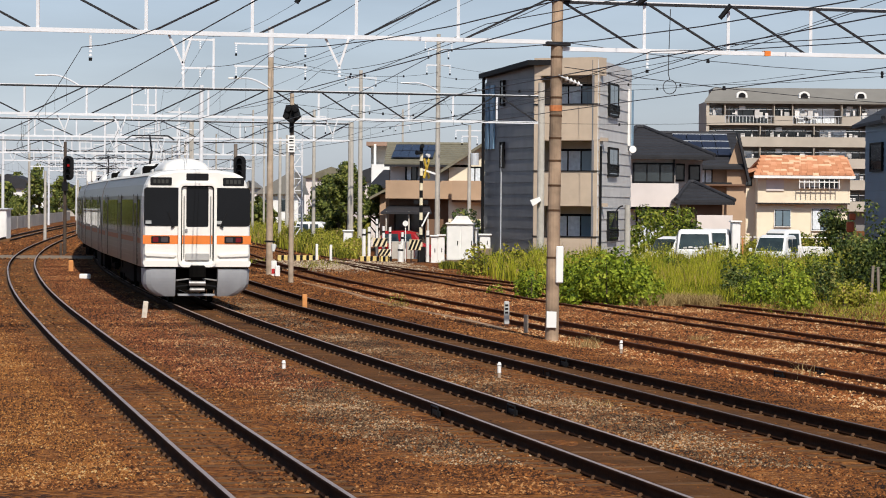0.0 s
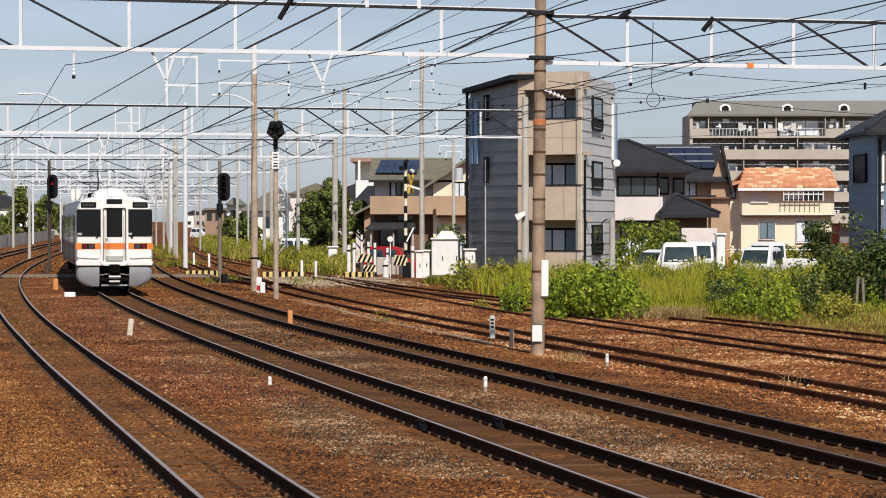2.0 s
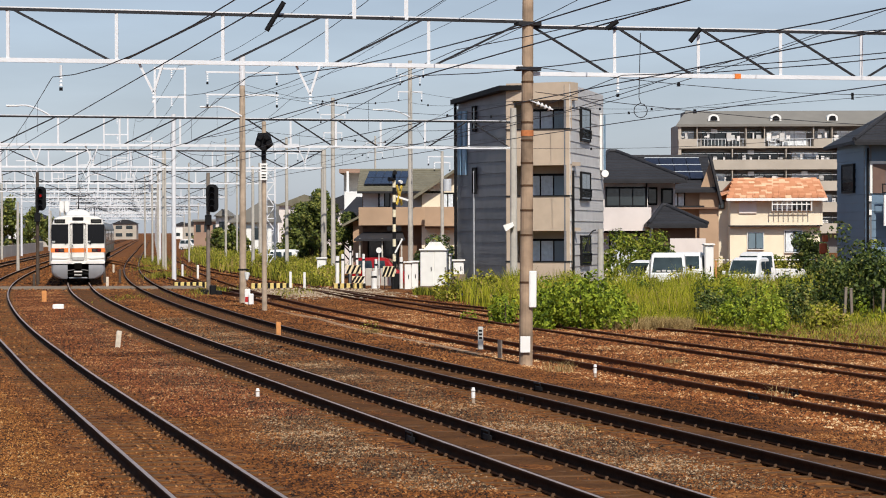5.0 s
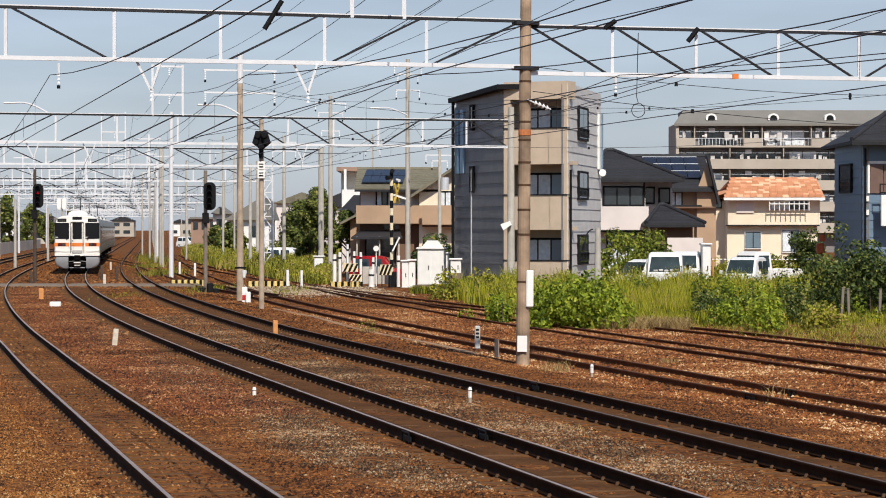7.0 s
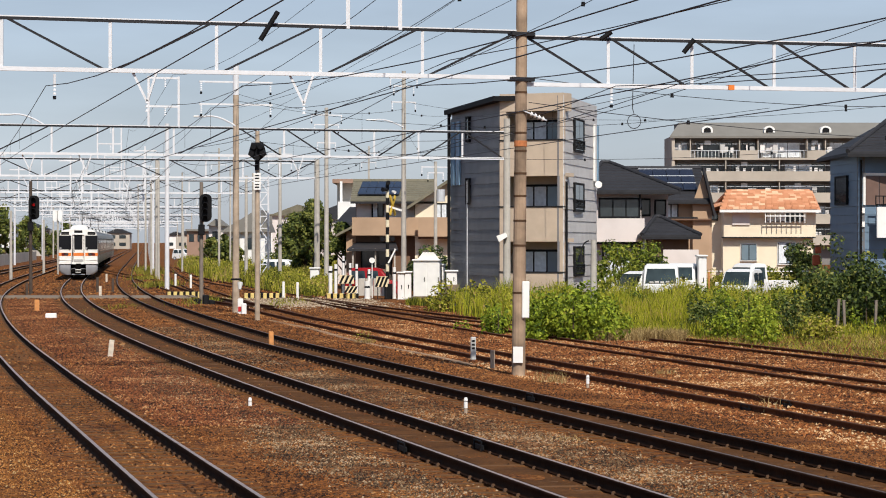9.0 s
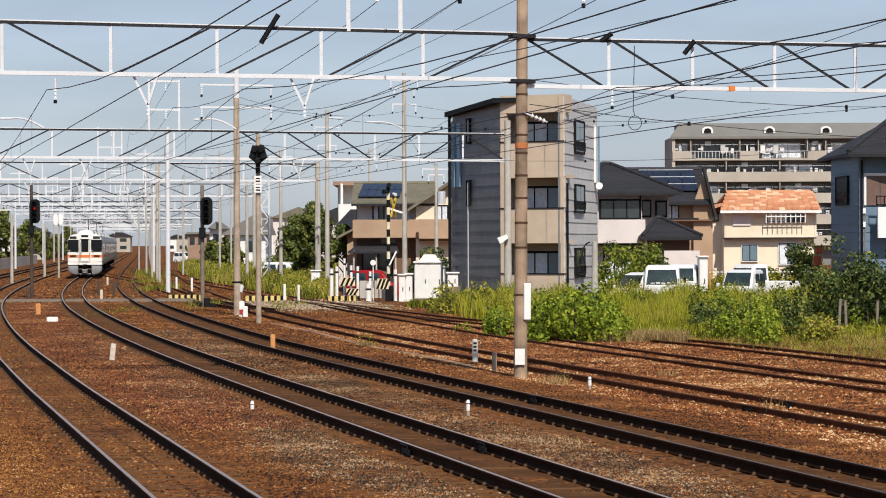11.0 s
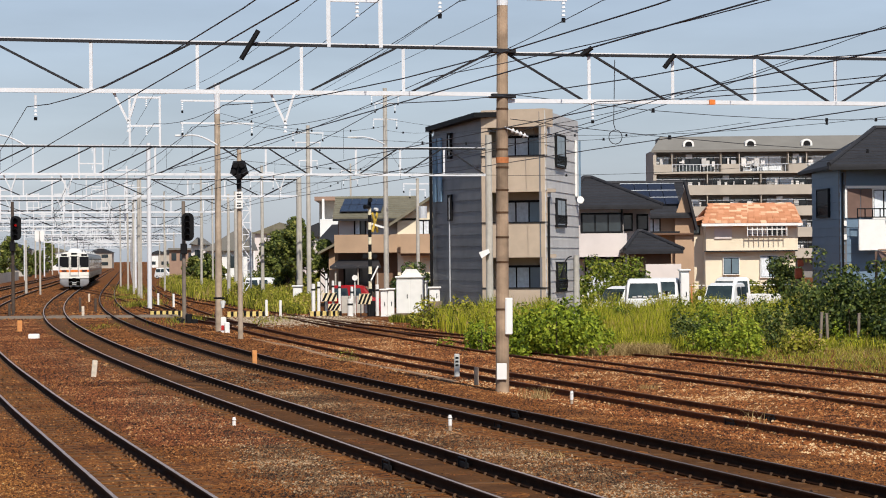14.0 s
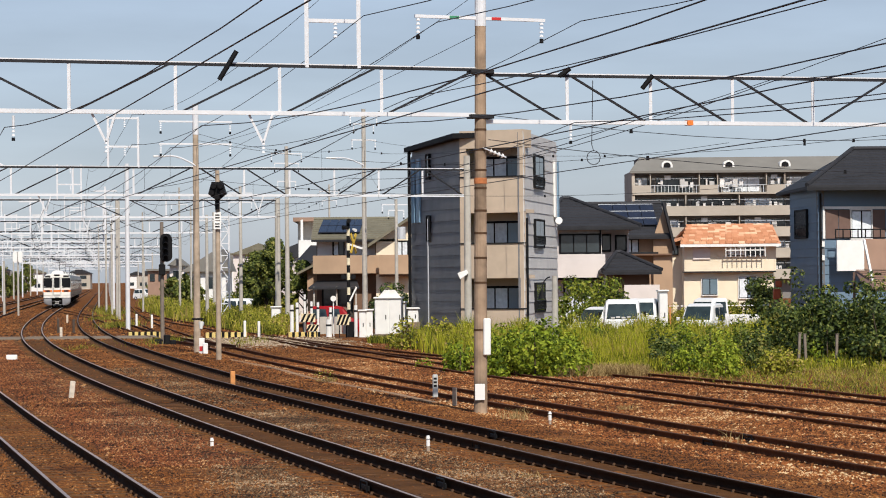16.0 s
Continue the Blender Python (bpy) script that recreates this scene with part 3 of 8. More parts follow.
def cab_front(car):
    """The white end with its gangway door, windows, stripe, lamps, skirt and coupler. y = 0 is the foremost plane."""
    yf = 0.0
    for s in (-1, 1):
        lab = "dark wraparound windscreen"
        w = part("windscreen", panel(s * 0.955, 2.66, 0.92, 1.0, 0.06, yf - 0.012, yf + 0.02), TRAIN_GLASS, car, lab)
        part("windscreen_seal", frame_ring(s * 0.955, 2.66, 0.96, 1.04, 0.08, 0.022, yf - 0.016, yf + 0.02), BLACK, w)
        bm = bmesh.new()
        add_bar(bm, (s * 0.62, yf - 0.03, 2.12), (s * 0.80, yf - 0.03, 2.52), 0.02, 0.02)
        add_bar(bm, (s * 0.70, yf - 0.035, 2.10), (s * 0.62, yf - 0.035, 2.16), 0.05, 0.04)
        part("wiper", bm, BLACK, w)
        part("notice", box((-0.08 + s * 0.955 - 0.28, yf - 0.014, 2.24), (0.16, 0.006, 0.09)), PLASTER, w, "small pale notice")
        part("display_box", panel(s * 0.98, 3.345, 0.58, 0.22, 0.03, yf - 0.008, yf + 0.02), BLACK, car, "black destination display")
        for k in range(4):
            part("lettering", box((s * 0.98 - 0.17 + k * 0.11, yf - 0.011, 3.345), (0.075, 0.006, 0.10)), DIM_MARK, car, "dim unreadable display characters")
        part("front_stripe", panel(s * 0.955, 1.77, 1.02, 0.235, 0.01, yf - 0.006, yf + 0.01), ORANGE, car, "orange front stripe")
        lamp = part("lamp_housing", panel(s * 0.99, 1.77, 0.50, 0.19, 0.03, yf - 0.014, yf + 0.01), BLACK, car, "black lamp housing")
        part("tail_lamp", panel(s * 1.12, 1.77, 0.15, 0.13, 0.03, yf - 0.02, yf), TAIL, lamp, "red tail lamp")
        part("headlight", panel(s * 0.88, 1.77, 0.19, 0.13, 0.03, yf - 0.02, yf), LAMP_GLASS, lamp, "clear headlight glass")
    part("display_box", panel(0, 3.47, 0.60, 0.19, 0.03, yf - 0.008, yf + 0.05), BLACK, car, "black train type display")
    door = part("gangway_door", panel(0, 2.17, 0.86, 2.10, 0.09, yf - 0.035, yf + 0.01), TRAIN_WHITE, car, "white gangway door with rounded top")
    part("door_window", panel(0, 2.66, 0.60, 1.08, 0.05, yf - 0.042, yf - 0.03), TRAIN_GLASS, door)
    part("door_frame", frame_ring(0, 2.17, 1.04, 2.28, 0.17, 0.075, yf - 0.13, yf + 0.01), TRAIN_WHITE, door)
    part("door_seam", frame_ring(0, 2.17, 0.88, 2.12, 0.10, 0.028, yf - 0.045, yf + 0.0), BLACK, door)
    part("door_stripe", panel(0, 1.77, 0.82, 0.235, 0.005, yf - 0.041, yf - 0.03), ORANGE, door, "orange stripe")
    part("handle", box((-0.30, yf - 0.05, 2.02), (0.07, 0.03, 0.09), 0, 0.005), STEEL, door)
    part("step_plate", panel(0, 1.31, 0.66, 0.18, 0.05, yf - 0.10, yf), PLASTIC_PALE, car, "grey folding gangway plate")
    bm = bmesh.new()
    for s in (-1, 1):
        add_rod(bm, (s * 0.36, yf - 0.07, 1.3), (s * 0.36, yf - 0.07, 2.95), 0.014)
    part("handrail", bm, STEEL, door)
    part("front_sill", add_prism(bmesh.new(), [(-1.42, 1.04), (1.42, 1.04), (1.46, 1.14), (1.44, 1.20), (-1.44, 1.20), (-1.46, 1.14)], yf - 0.05, yf + 0.3), TRAIN_WHITE, car, "white front sill")
    # skirt in two halves with the coupler recess between
    for s in (-1, 1):
        rings = []
        for k in range(10):
            z = 0.985 - 0.755 * k / 9
            out = 1.44 - 0.02 * k / 9 - 0.40 * max(0.0, (0.62 - z) / 0.40) ** 2.2
            y = yf + 0.02 + 0.24 * ((1.03 - z) / 0.8) ** 2
            rings.append([(s * 0.57, y, z), (s * (out - 0.20), y, z), (s * (out - 0.07), y + 0.03, z), (s * out, y + 0.13, z), (s * out, yf + 0.95, z), (s * 0.57, yf + 0.95, z)])
        part("skirt", loft(rings), SKIRT, car, "grey front skirt")
        part("sill_lip", add_prism(bmesh.new(), [(s * 0.56, 1.36), (s * 1.36, 1.42), (s * 1.42, 1.40), (s * 1.38, 1.33), (s * 0.62, 1.30)], yf - 0.05, yf + 0.05), TRAIN_WHITE, car)
    part("skirt_gap", box((0, yf + 0.45, 1.01), (2.80, 0.8, 0.05)), BLACK, car)
    part("recess", box((0, yf + 0.55, 0.72), (1.2, 0.5, 0.62)), UNDER, car, "black coupler recess")
    part("skirt_lip", box((0, yf + 0.25, 0.27), (1.0, 0.3, 0.06), 0, 0.01), SKIRT, car)
    bm = bmesh.new()
    add_box(bm, (0, yf - 0.08, 0.90), (0.44, 0.40, 0.36), 0, 0.05)
    add_box(bm, (0, yf + 0.2, 0.88), (0.25, 0.5, 0.2), 0, 0.02)
    part("coupler", bm, UNDER, car, "black automatic coupler")
    bm = bmesh.new()
    add_rod(bm, (-0.22, yf - 0.12, 0.60), (0.22, yf - 0.12, 0.60), 0.075, n=12)
    add_rod(bm, (-0.20, yf - 0.10, 0.42), (0.20, yf - 0.10, 0.42), 0.055, n=12)
    part("electric_coupler", bm, STEEL, car, "bright steel electric coupler")
    for s in (-1, 1):
        for z in (0.55, 0.72):
            part("brake_hose", rod((s * 0.16, yf - 0.02, z), (s * 0.55, yf + 0.02, z - 0.05), 0.022), STEEL if z > 0.6 else BLACK, car)


def make_car(first, pan, label):
    car = thing("train_car", label, "train car", "cars of the train")
    if first:
        rings = [section(1.40, 3.60, 1.03, 0.0), section(1.45, 3.66, 1.03, 0.12), section(1.475, 3.69, 1.03, 0.7)]
        part("cab_end", loft(rings), TRAIN_WHITE, car, "white cab end", smooth=False)
        b0 = 0.7
        cab_front(car)
    else:
        b0 = 0.1
    rings = [section(1.474, 3.688, 1.02, b0), section(1.474, 3.688, 1.02, CAR_L)]
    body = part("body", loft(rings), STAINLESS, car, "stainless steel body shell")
    part("roof_skin", loft([[(x, y, z) for x, z in ((-1.30, 3.50), (-1.04, 3.615), (-0.57, 3.68), (0, 3.695), (0.57, 3.68), (1.04, 3.615), (1.30, 3.50), (0, 3.40))] for y in (b0 + 0.02, CAR_L - 0.02)]), ROOF_GREY, car, "pale grey roof")
    part("gangway", box((0, CAR_L + 0.1, 2.1), (1.1, 0.35, 2.0)), UNDER, car)
    side_parts(car)
    under_parts(car)
    roof_parts(car, pan, first)
    return car


# ---- overhead line: poles, gantries, wires ----
def make_pole(name, label, x, y, z0, z1, r0, r1, material, category="pole", group="line poles"):
    ob = thing(name, label, category, group, at=pose(x, y, z0))
    part("shaft", rod((0, 0, -0.3), (0, 0, z1 - z0), r0, r1, 14), material, ob, smooth=False)
    return ob


def add_insulator(bm, p, n=3, r=0.07, step=0.09):
    r *= 0.75
    for i in range(n):
        add_rod(bm, (p[0], p[1], p[2] - i * step), (p[0], p[1], p[2] - i * step - 0.05), r * 0.55, r, 8)
    return bm


def crossarm(pole, z, half, turn, label="white crossarm with insulators"):
    d = Vector((math.cos(turn), math.sin(turn), 0))
    bm = bmesh.new()
    add_bar(bm, -d * half + Vector((0, 0, z)), d * half + Vector((0, 0, z)), 0.07, 0.07)
    arm = part("crossarm", bm, WHITE_STEEL, pole, label)
    for s in (-0.95, 0.95):
        p = d * half * s + Vector((0, 0, z - 0.05))
        part("insulator", add_insulator(bmesh.new(), p, 4, 0.07), WHITE_STEEL, arm)
        part("insulator_cap", rod((p.x, p.y, p.z - 0.36), (p.x, p.y, p.z - 0.46), 0.05), BLACK, arm)


def truss(parent, a, b, zb, zt, n, ways, thick=1.0, rise=0.0):
    """A flat lattice beam from a to b (plan points) with its own chords, posts and dark braces; rise lifts its top chord at a."""
    a, b = Vector((*a, 0)), Vector((*b, 0))
    up = Vector((0, 0, 1))
    part("bottom_chord", add_bar(bmesh.new(), a + up * zb, b + up * zb, 0.09 * thick, 0.09 * thick), WHITE_STEEL, parent)
    part("top_chord", add_bar(bmesh.new(), a + up * (zt + rise), b + up * zt, 0.07 * thick, 0.06 * thick), DARK_STEEL, parent)
    part("top_flange", add_bar(bmesh.new(), a + up * (zt + rise + 0.045 * thick), b + up * (zt + 0.045 * thick), 0.075 * thick, 0.025 * thick), WHITE_STEEL, parent)
    for i in range(n + 1):
        p = a.lerp(b, i / n)
        zi = zt + rise * (1 - i / n)
        if 0 < i < n:
            part("post", add_bar(bmesh.new(), p + up * zb, p + up * zi, 0.07 * thick, 0.05 * thick), WHITE_STEEL, parent)
        if i < n:
            q = a.lerp(b, (i + 1) / n)
            w = (b - a).normalized() * 0.1
            lo, hi = (q - w, p + w) if ways[i % len(ways)] == "\\" else (p + w, q - w)
            part("brace", add_bar(bmesh.new(), lo + up * zb, hi + up * zi, 0.06 * thick, 0.045 * thick), DARK_STEEL, parent)


def hanger_frame(parent, a, b, z0, z1, bars):
    bm = bmesh.new()
    for p in (a, b):
        add_bar(bm, (*p, z0), (*p, z1), 0.09, 0.09)
    for z in bars:
        add_bar(bm, (*a, z), (*b, z), 0.08, 0.08)
    part("feeder_frame", bm, WHITE_STEEL, parent, "white frame carrying the feeder wires")
    c = Vector((*a, 0)).lerp(Vector((*b, 0)), 0.55)
    for z in bars:
        part("insulator", add_insulator(bmesh.new(), (c.x, c.y, z - 0.04), 4, 0.07), WHITE_STEEL, parent)


def vee(parent, p, z):
    """A vee-shaped drop bracket with an insulator at its tip."""
    bm = bmesh.new()
    add_bar(bm, (p[0] - 0.25, p[1], z), (p[0] + 0.05, p[1], z - 0.62), 0.05, 0.05)
    add_bar(bm, (p[0] + 0.25, p[1], z), (p[0] + 0.05, p[1], z - 0.62), 0.05, 0.05)
    v = part("drop_bracket", bm, WHITE_STEEL, parent, "white vee-shaped drop bracket")
    part("insulator", add_insulator(bmesh.new(), (p[0] + 0.05, p[1], z - 0.6), 3, 0.06), WHITE_STEEL, v)


def dropper(parent, p, z, drop=0.9):
    bm = bmesh.new()
    add_rod(bm, (p[0], p[1], z), (p[0], p[1], z - drop * 0.45), 0.03)
    d = part("insulator_string", bm, WHITE_STEEL, parent)
    part("insulator", add_insulator(bmesh.new(), (p[0], p[1], z - drop * 0.45), 3, 0.055, 0.08), WHITE_STEEL, d)
    part("insulator_cap", rod((p[0], p[1], z - drop * 0.45 - 0.24), (p[0], p[1], z - drop * 0.45 - 0.31), 0.04), BLACK, d)


G_K = [0.36, 0.33, 0.28]
G1, G2, G3 = Vector((1.77, 58.8)), Vector((-8.43, 110.0)), Vector((-16.63, 162.0))


def gp(g, k, dx):
    return (g.x + dx, g.y + k * dx)


# first gantry and its rust-streaked concrete pole
p1 = make_pole("gantry_pole", "rust-streaked concrete pole with steel bands beside the track", G1.x, G1.y, -0.25, 10.6, 0.155, 0.115, RUSTY_CONCRETE)
for z in (1.6, 2.65, 3.2, 3.75, 4.25, 4.75, 5.15, 5.6, 6.05):
    part("steel_band", rod((0, 0, z + 0.25), (0, 0, z + 0.295), 0.159 - z * 0.0035, n=14), CLIP, p1)
part("rust_patch", rod((0, 0, 4.87 + 0.25), (0, 0, 5.00 + 0.25), 0.145, n=14), RUST, p1, "orange reflective band")
part("white_guard", box((0.14, -0.14, 1.72), (0.17, 0.06, 0.82), 0.3, 0.02), WHITE, p1, "white plastic cable guard")
part("number_plate", box((-0.02, -0.19, 0.50), (0.22, 0.03, 0.36), 0, 0.005), WHITE, p1, "white plate with unreadable marks")
crossarm(p1, 8.8, 1.55, 0.34)
part("white_head", rod((0, 0, 8.62), (0, 0, 10.87), 0.128, 0.120, 14), WHITE_STEEL, p1, "white painted pole head")
for t, m in ((-0.62, mat("green_mark", (0.06, 0.26, 0.14), 0.6)), (0.38, RED)):
    part("arm_mark", box((t * math.cos(0.34), t * math.sin(0.34) - 0.04, 8.8), (0.22, 0.03, 0.06), 0.34), m, p1)
p1.matrix_basis = pose(G1.x, G1.y, -0.25, 0, 0.5, 0)
for z in (6.36 + 0.25, 7.36 + 0.25):
    part("clamp", box((0, 0, z), (0.55, 0.3, 0.09), 0.34, 0.01), DARK_STEEL, p1)
g1 = thing("overhead_gantry", "white lattice beam with dark braces spanning the tracks", "gantry", "overhead line gantries")
truss(g1, gp(G1, 0.28, -19.81), gp(G1, 0.28, 0.08), 6.40, 7.40, 9, "\\\\\\\\\\////", rise=0.12)
truss(g1, gp(G1, 0.28, 0.10), gp(G1, 0.28, 17.45), 6.255, 7.29, 9, "\\\\\\\\/////")
hanger_frame(g1, gp(G1, 0.28, -3.75), gp(G1, 0.28, -2.62), 7.40, 10.2, (8.43, 9.9))
for dx in (-8.05, -4.75):
    vee(g1, gp(G1, 0.28, dx), 6.36)
for dx in (-9.9, 2.1):
    dropper(g1, gp(G1, 0.28, dx), 6.3, 0.5)
for dx, z, lx, lz in ((-5.62, 7.10, 0.38, 0.62), (1.85, 7.28, 0.24, 0.17), (3.75, 7.02, 0.24, 0.30)):
    q = gp(G1, 0.28, dx)
    part("arrester", rod((q[0], q[1] - 0.12, z), (q[0] + lx, q[1] - 0.12, z + lz), 0.055, n=10), BLACK, g1, "black lightning arrester")
part("orange_tag", box((*gp(G1, 0.28, 4.85), 6.26), (0.14, 0.16, 0.115), 0.34), ORANGE, g1, "orange tag on the beam")
far_pole = make_pole("gantry_pole", "plain concrete pole beyond the siding", G1.x + 17.6, G1.y + 4.9, -0.3, 10.6, 0.175, 0.125, CONCRETE)
make_pole("gantry_pole", "plain concrete pole across the main lines", G1.x - 19.9, G1.y - 5.6, -0.3, 10.6, 0.175, 0.125, CONCRETE)

# second gantry
p2 = make_pole("gantry_pole", "weathered concrete pole with white crossarms at its top", G2.x, G2.y, -0.25, 10.08, 0.15, 0.115, CONCRETE)
crossarm(p2, 9.37 + 0.25, 1.55, 0.3)
crossarm(p2, 8.44 + 0.25, 1.55, 0.3)
part("pole_cap_sleeve", rod((0, 0, 8.83 + 0.25), (0, 0, 10.08 + 0.26), 0.13, n=12), WHITE_STEEL, p2, "white painted pole head")
g2 = thing("overhead_gantry", "white lattice beam with dark braces spanning the tracks", "gantry", "overhead line gantries")
truss(g2, gp(G2, 0.33, -14.5), gp(G2, 0.33, -0.1), 6.32, 7.45, 6, "\\\\/////", 1.15)
truss(g2, gp(G2, 0.33, 0.1), gp(G2, 0.33, 11.3), 6.31, 7.42, 6, "\\\\\\//", 1.15)
hanger_frame(g2, gp(G2, 0.33, -3.5), gp(G2, 0.33, -2.3), 7.45, 9.55, (9.48, 8.31))
for dx in (-8.2, -6.0, 2.5):
    vee(g2, gp(G2, 0.33, dx), 6.27)
make_pole("gantry_pole", "pale concrete pole beside the grey house", G2.x + 11.35, G2.y + 3.7, -0.4, 8.03, 0.17, 0.14, PALE_CONCRETE)
make_pole("gantry_pole", "concrete pole across the main lines", G2.x - 14.6, G2.y - 4.8, -0.3, 9.5, 0.2, 0.15, CONCRETE)

# third gantry with its white mast
p3 = make_pole("gantry_mast", "white painted steel mast carrying the gantry", G3.x, G3.y, -0.25, 9.95, 0.145, 0.135, WHITE_STEEL)
g3 = thing("overhead_gantry", "white lattice beam with dark braces spanning the tracks", "gantry", "overhead line gantries")
truss(g3, gp(G3, 0.28, -17), gp(G3, 0.28, -0.1), 6.71, 7.74, 7, "\\//", 1.3)
truss(g3, gp(G3, 0.28, 0.1), gp(G3, 0.28, 9.0), 6.67, 7.71, 4, "\\/", 1.3)
hanger_frame(g3, gp(G3, 0.28, -4.1), gp(G3, 0.28, -2.7), 7.74, 9.89, (9.72, 8.68))
for dx in (-8.2, -5.2, -2.4):
    vee(g3, gp(G3, 0.28, dx), 6.64)
make_pole("gantry_pole", "grey concrete pole by the level crossing", G3.x + 9.05, G3.y + 2.6, -0.3, 7.84, 0.2, 0.16, PALE_CONCRETE)

# the rest run on down the line
rng_g = random.Random(5)
FAR_Y = [208, 252, 296, 340, 385, 430, 480, 530, 585, 640, 700, 770]
for i, y in enumerate(FAR_Y):
    g = thing("overhead_gantry", "pale lattice gantry over the distant tracks", "gantry", "overhead line gantries")
    c = along(6.0, y)
    G = Vector((c.x, c.y))
    zb = 6.45 + rng_g.uniform(-0.15, 0.25)
    truss(g, gp(G, 0.18, -17), gp(G, 0.18, 0), zb, zb + 0.95, 6, "\\/", 1.35 + i * 0.06)
    if i % 2 == 0:
        truss(g, gp(G, 0.18, 0), gp(G, 0.18, 7.5), zb, zb + 0.95, 3, "\\/", 1.35 + i * 0.06)
    hanger_frame(g, gp(G, 0.18, -4.0), gp(G, 0.18, -2.7), zb + 0.95, zb + 3.0, (zb + 2.0, zb + 2.9))
    if i % 3:
        hanger_frame(g, gp(G, 0.18, -10.0), gp(G, 0.18, -8.9), zb + 0.95, zb + 2.6, (zb + 1.8, zb + 2.5))
    for du in (-13.6, -9.9, -6.0, -2.2):
        vee(g, gp(G, 0.18, du), zb - 0.05)
    for du, up in ((-12.4, 2.3), (-6.6, 1.9), (-0.9, 2.7)):
        q = gp(G, 0.18, du)
        part("earth_wire_mast", add_bar(bmesh.new(), (*q, zb), (*q, zb + 0.95 + up), 0.13, 0.13), WHITE_STEEL, g)
        part("mast_arm", add_bar(bmesh.new(), (q[0] - 0.9, q[1], zb + 0.6 + up), (q[0] + 0.9, q[1], zb + 0.6 + up), 0.11, 0.11), WHITE_STEEL, g)
    for u, w in ((0.0, 0.18), (-17.0, 0.18)):
        q = gp(G, 0.18, u)
        part("post_pole", rod((q[0], q[1], -0.5), (q[0], q[1], zb + 2.6), 0.15, 0.13, 10), WHITE_STEEL if i % 2 else PALE_CONCRETE, g)
    if i % 2 == 0:
        q = gp(G, 0.18, 7.5)
        part("post_pole", rod((q[0], q[1], -0.5), (q[0], q[1], zb + 1.6), 0.15, 0.13, 10), PALE_CONCRETE, g)


def wire(name, label, pts, r, parent=None):
    cu = bpy.data.curves.new(name, "CURVE")
    cu.dimensions, cu.bevel_depth, cu.bevel_resolution = "3D", r, 0
    sp = cu.splines.new("POLY")
    sp.points.add(len(pts) - 1)
    for p, q in zip(sp.points, pts):
        p.co = (*q, 1)
    cu.materials.append(WIRE)
    ob = new(name, cu)
    ob.parent = parent
    return tagged(ob, label, "wire", "overhead wires") if label else ob


SUPPORTS = [-50, 3, 56, 108, 160] + FAR_Y


def span_wire(u, z, sag, stag=0.0, u2=None, y_from=-50, y_to=770):
    """A wire hung from gantry to gantry, sagging between."""
    pts = []
    for i, (a, b) in enumerate(zip(SUPPORTS, SUPPORTS[1:])):
        if b <= y_from or a >= y_to:
            continue
        for k in range(9):
            t = k / 9
            y = a + (b - a) * t
            s = stag * ((1 - t) * (-1) ** i + t * (-1) ** (i + 1))
            pts.append(along(u + s, y, z - sag * 4 * t * (1 - t)))
    return pts


for u, m in ((U_A, 1), (U_B, 1), (3.5, 1), (7.9, 1), (U_Z, 1)):
    zc, zm = 5.08, 6.05
    c = thing("catenary", "contact and messenger wires with thin droppers", "catenary", "overhead wires")
    wire("contact_wire", "", span_wire(u, zc, 0.02, 0.18), 0.009, c)
    wire("messenger_wire", "", span_wire(u, zm, 0.75), 0.009, c)
    bm = bmesh.new()
    for a, b in zip(SUPPORTS[2:8], SUPPORTS[3:9]):
        for k in range(1, 10):
            t = k / 10
            y = a + (b - a) * t
            p = along(u, y)
            add_rod(bm, (p.x, p.y, zc), (p.x, p.y, zm - 0.75 * 4 * t * (1 - t)), 0.004, n=3)
    tagged(part("dropper_wires", bm, WIRE, c), kind="stuff")
for u, z, sag, r in ((5.0, 8.2, 0.7, 0.010), (8.05, 8.2, 0.7, 0.010), (3.45, 8.35, 0.8, 0.010), (3.45, 9.55, 0.9, 0.008), (U_C + 0.9, 6.6, 0.4, 0.009), (U_D + 1.2, 6.2, 0.6, 0.009), (U_E - 0.5, 6.9, 0.7, 0.009), (U_E + 2.2, 7.9, 0.8, 0.009)):
    wire("feeder_wire", "dark sagging feeder wire along the line", span_wire(u, z, sag), r)
# wires crossing the tracks on the slant
for a, b, sag in (((2.0, 58.8, 6.4), (24, 92, 8.2), 0.7),
                  ((2.0, 58.8, 5.85), (26, 88, 6.5), 0.6), ((G2.x, G2.y, 8.6), (12, 96, 7.6), 0.9), ((G2.x, G2.y, 7.0), (20, 100, 6.8), 0.9), ((-1.87, 141, 10.2), (18, 66, 7.0), 1.1),
                  ((-1.87, 141, 9.6), (4, 118, 9.3), 0.5), ((-1.87, 141, 8.9), (-0.19, 150, 7.2), 0.4), ((G2.x, G2.y, 8.9), (-1.87, 141, 9.8), 0.5), ((-7.71, 165, 6.9), (-1.87, 141, 8.6), 0.6)):
    a, b = Vector(a), Vector(b)
    sw = wire("slack_wire", "thin dark wire slung between poles", [a.lerp(b, t / 12) - Vector((0, 0, sag * 4 * (t / 12) * (1 - t / 12))) for t in range(13)], 0.008)
    for t in (2, 5, 6, 9):
        q = a.lerp(b, t / 12) - Vector((0, 0, sag * 4 * (t / 12) * (1 - t / 12)))
        part("wire_bead", rod(q - Vector((0, 0, 0.05)), q + Vector((0, 0, 0.05)), 0.045, 0.035, 8), BLACK, sw, "black bead insulator")

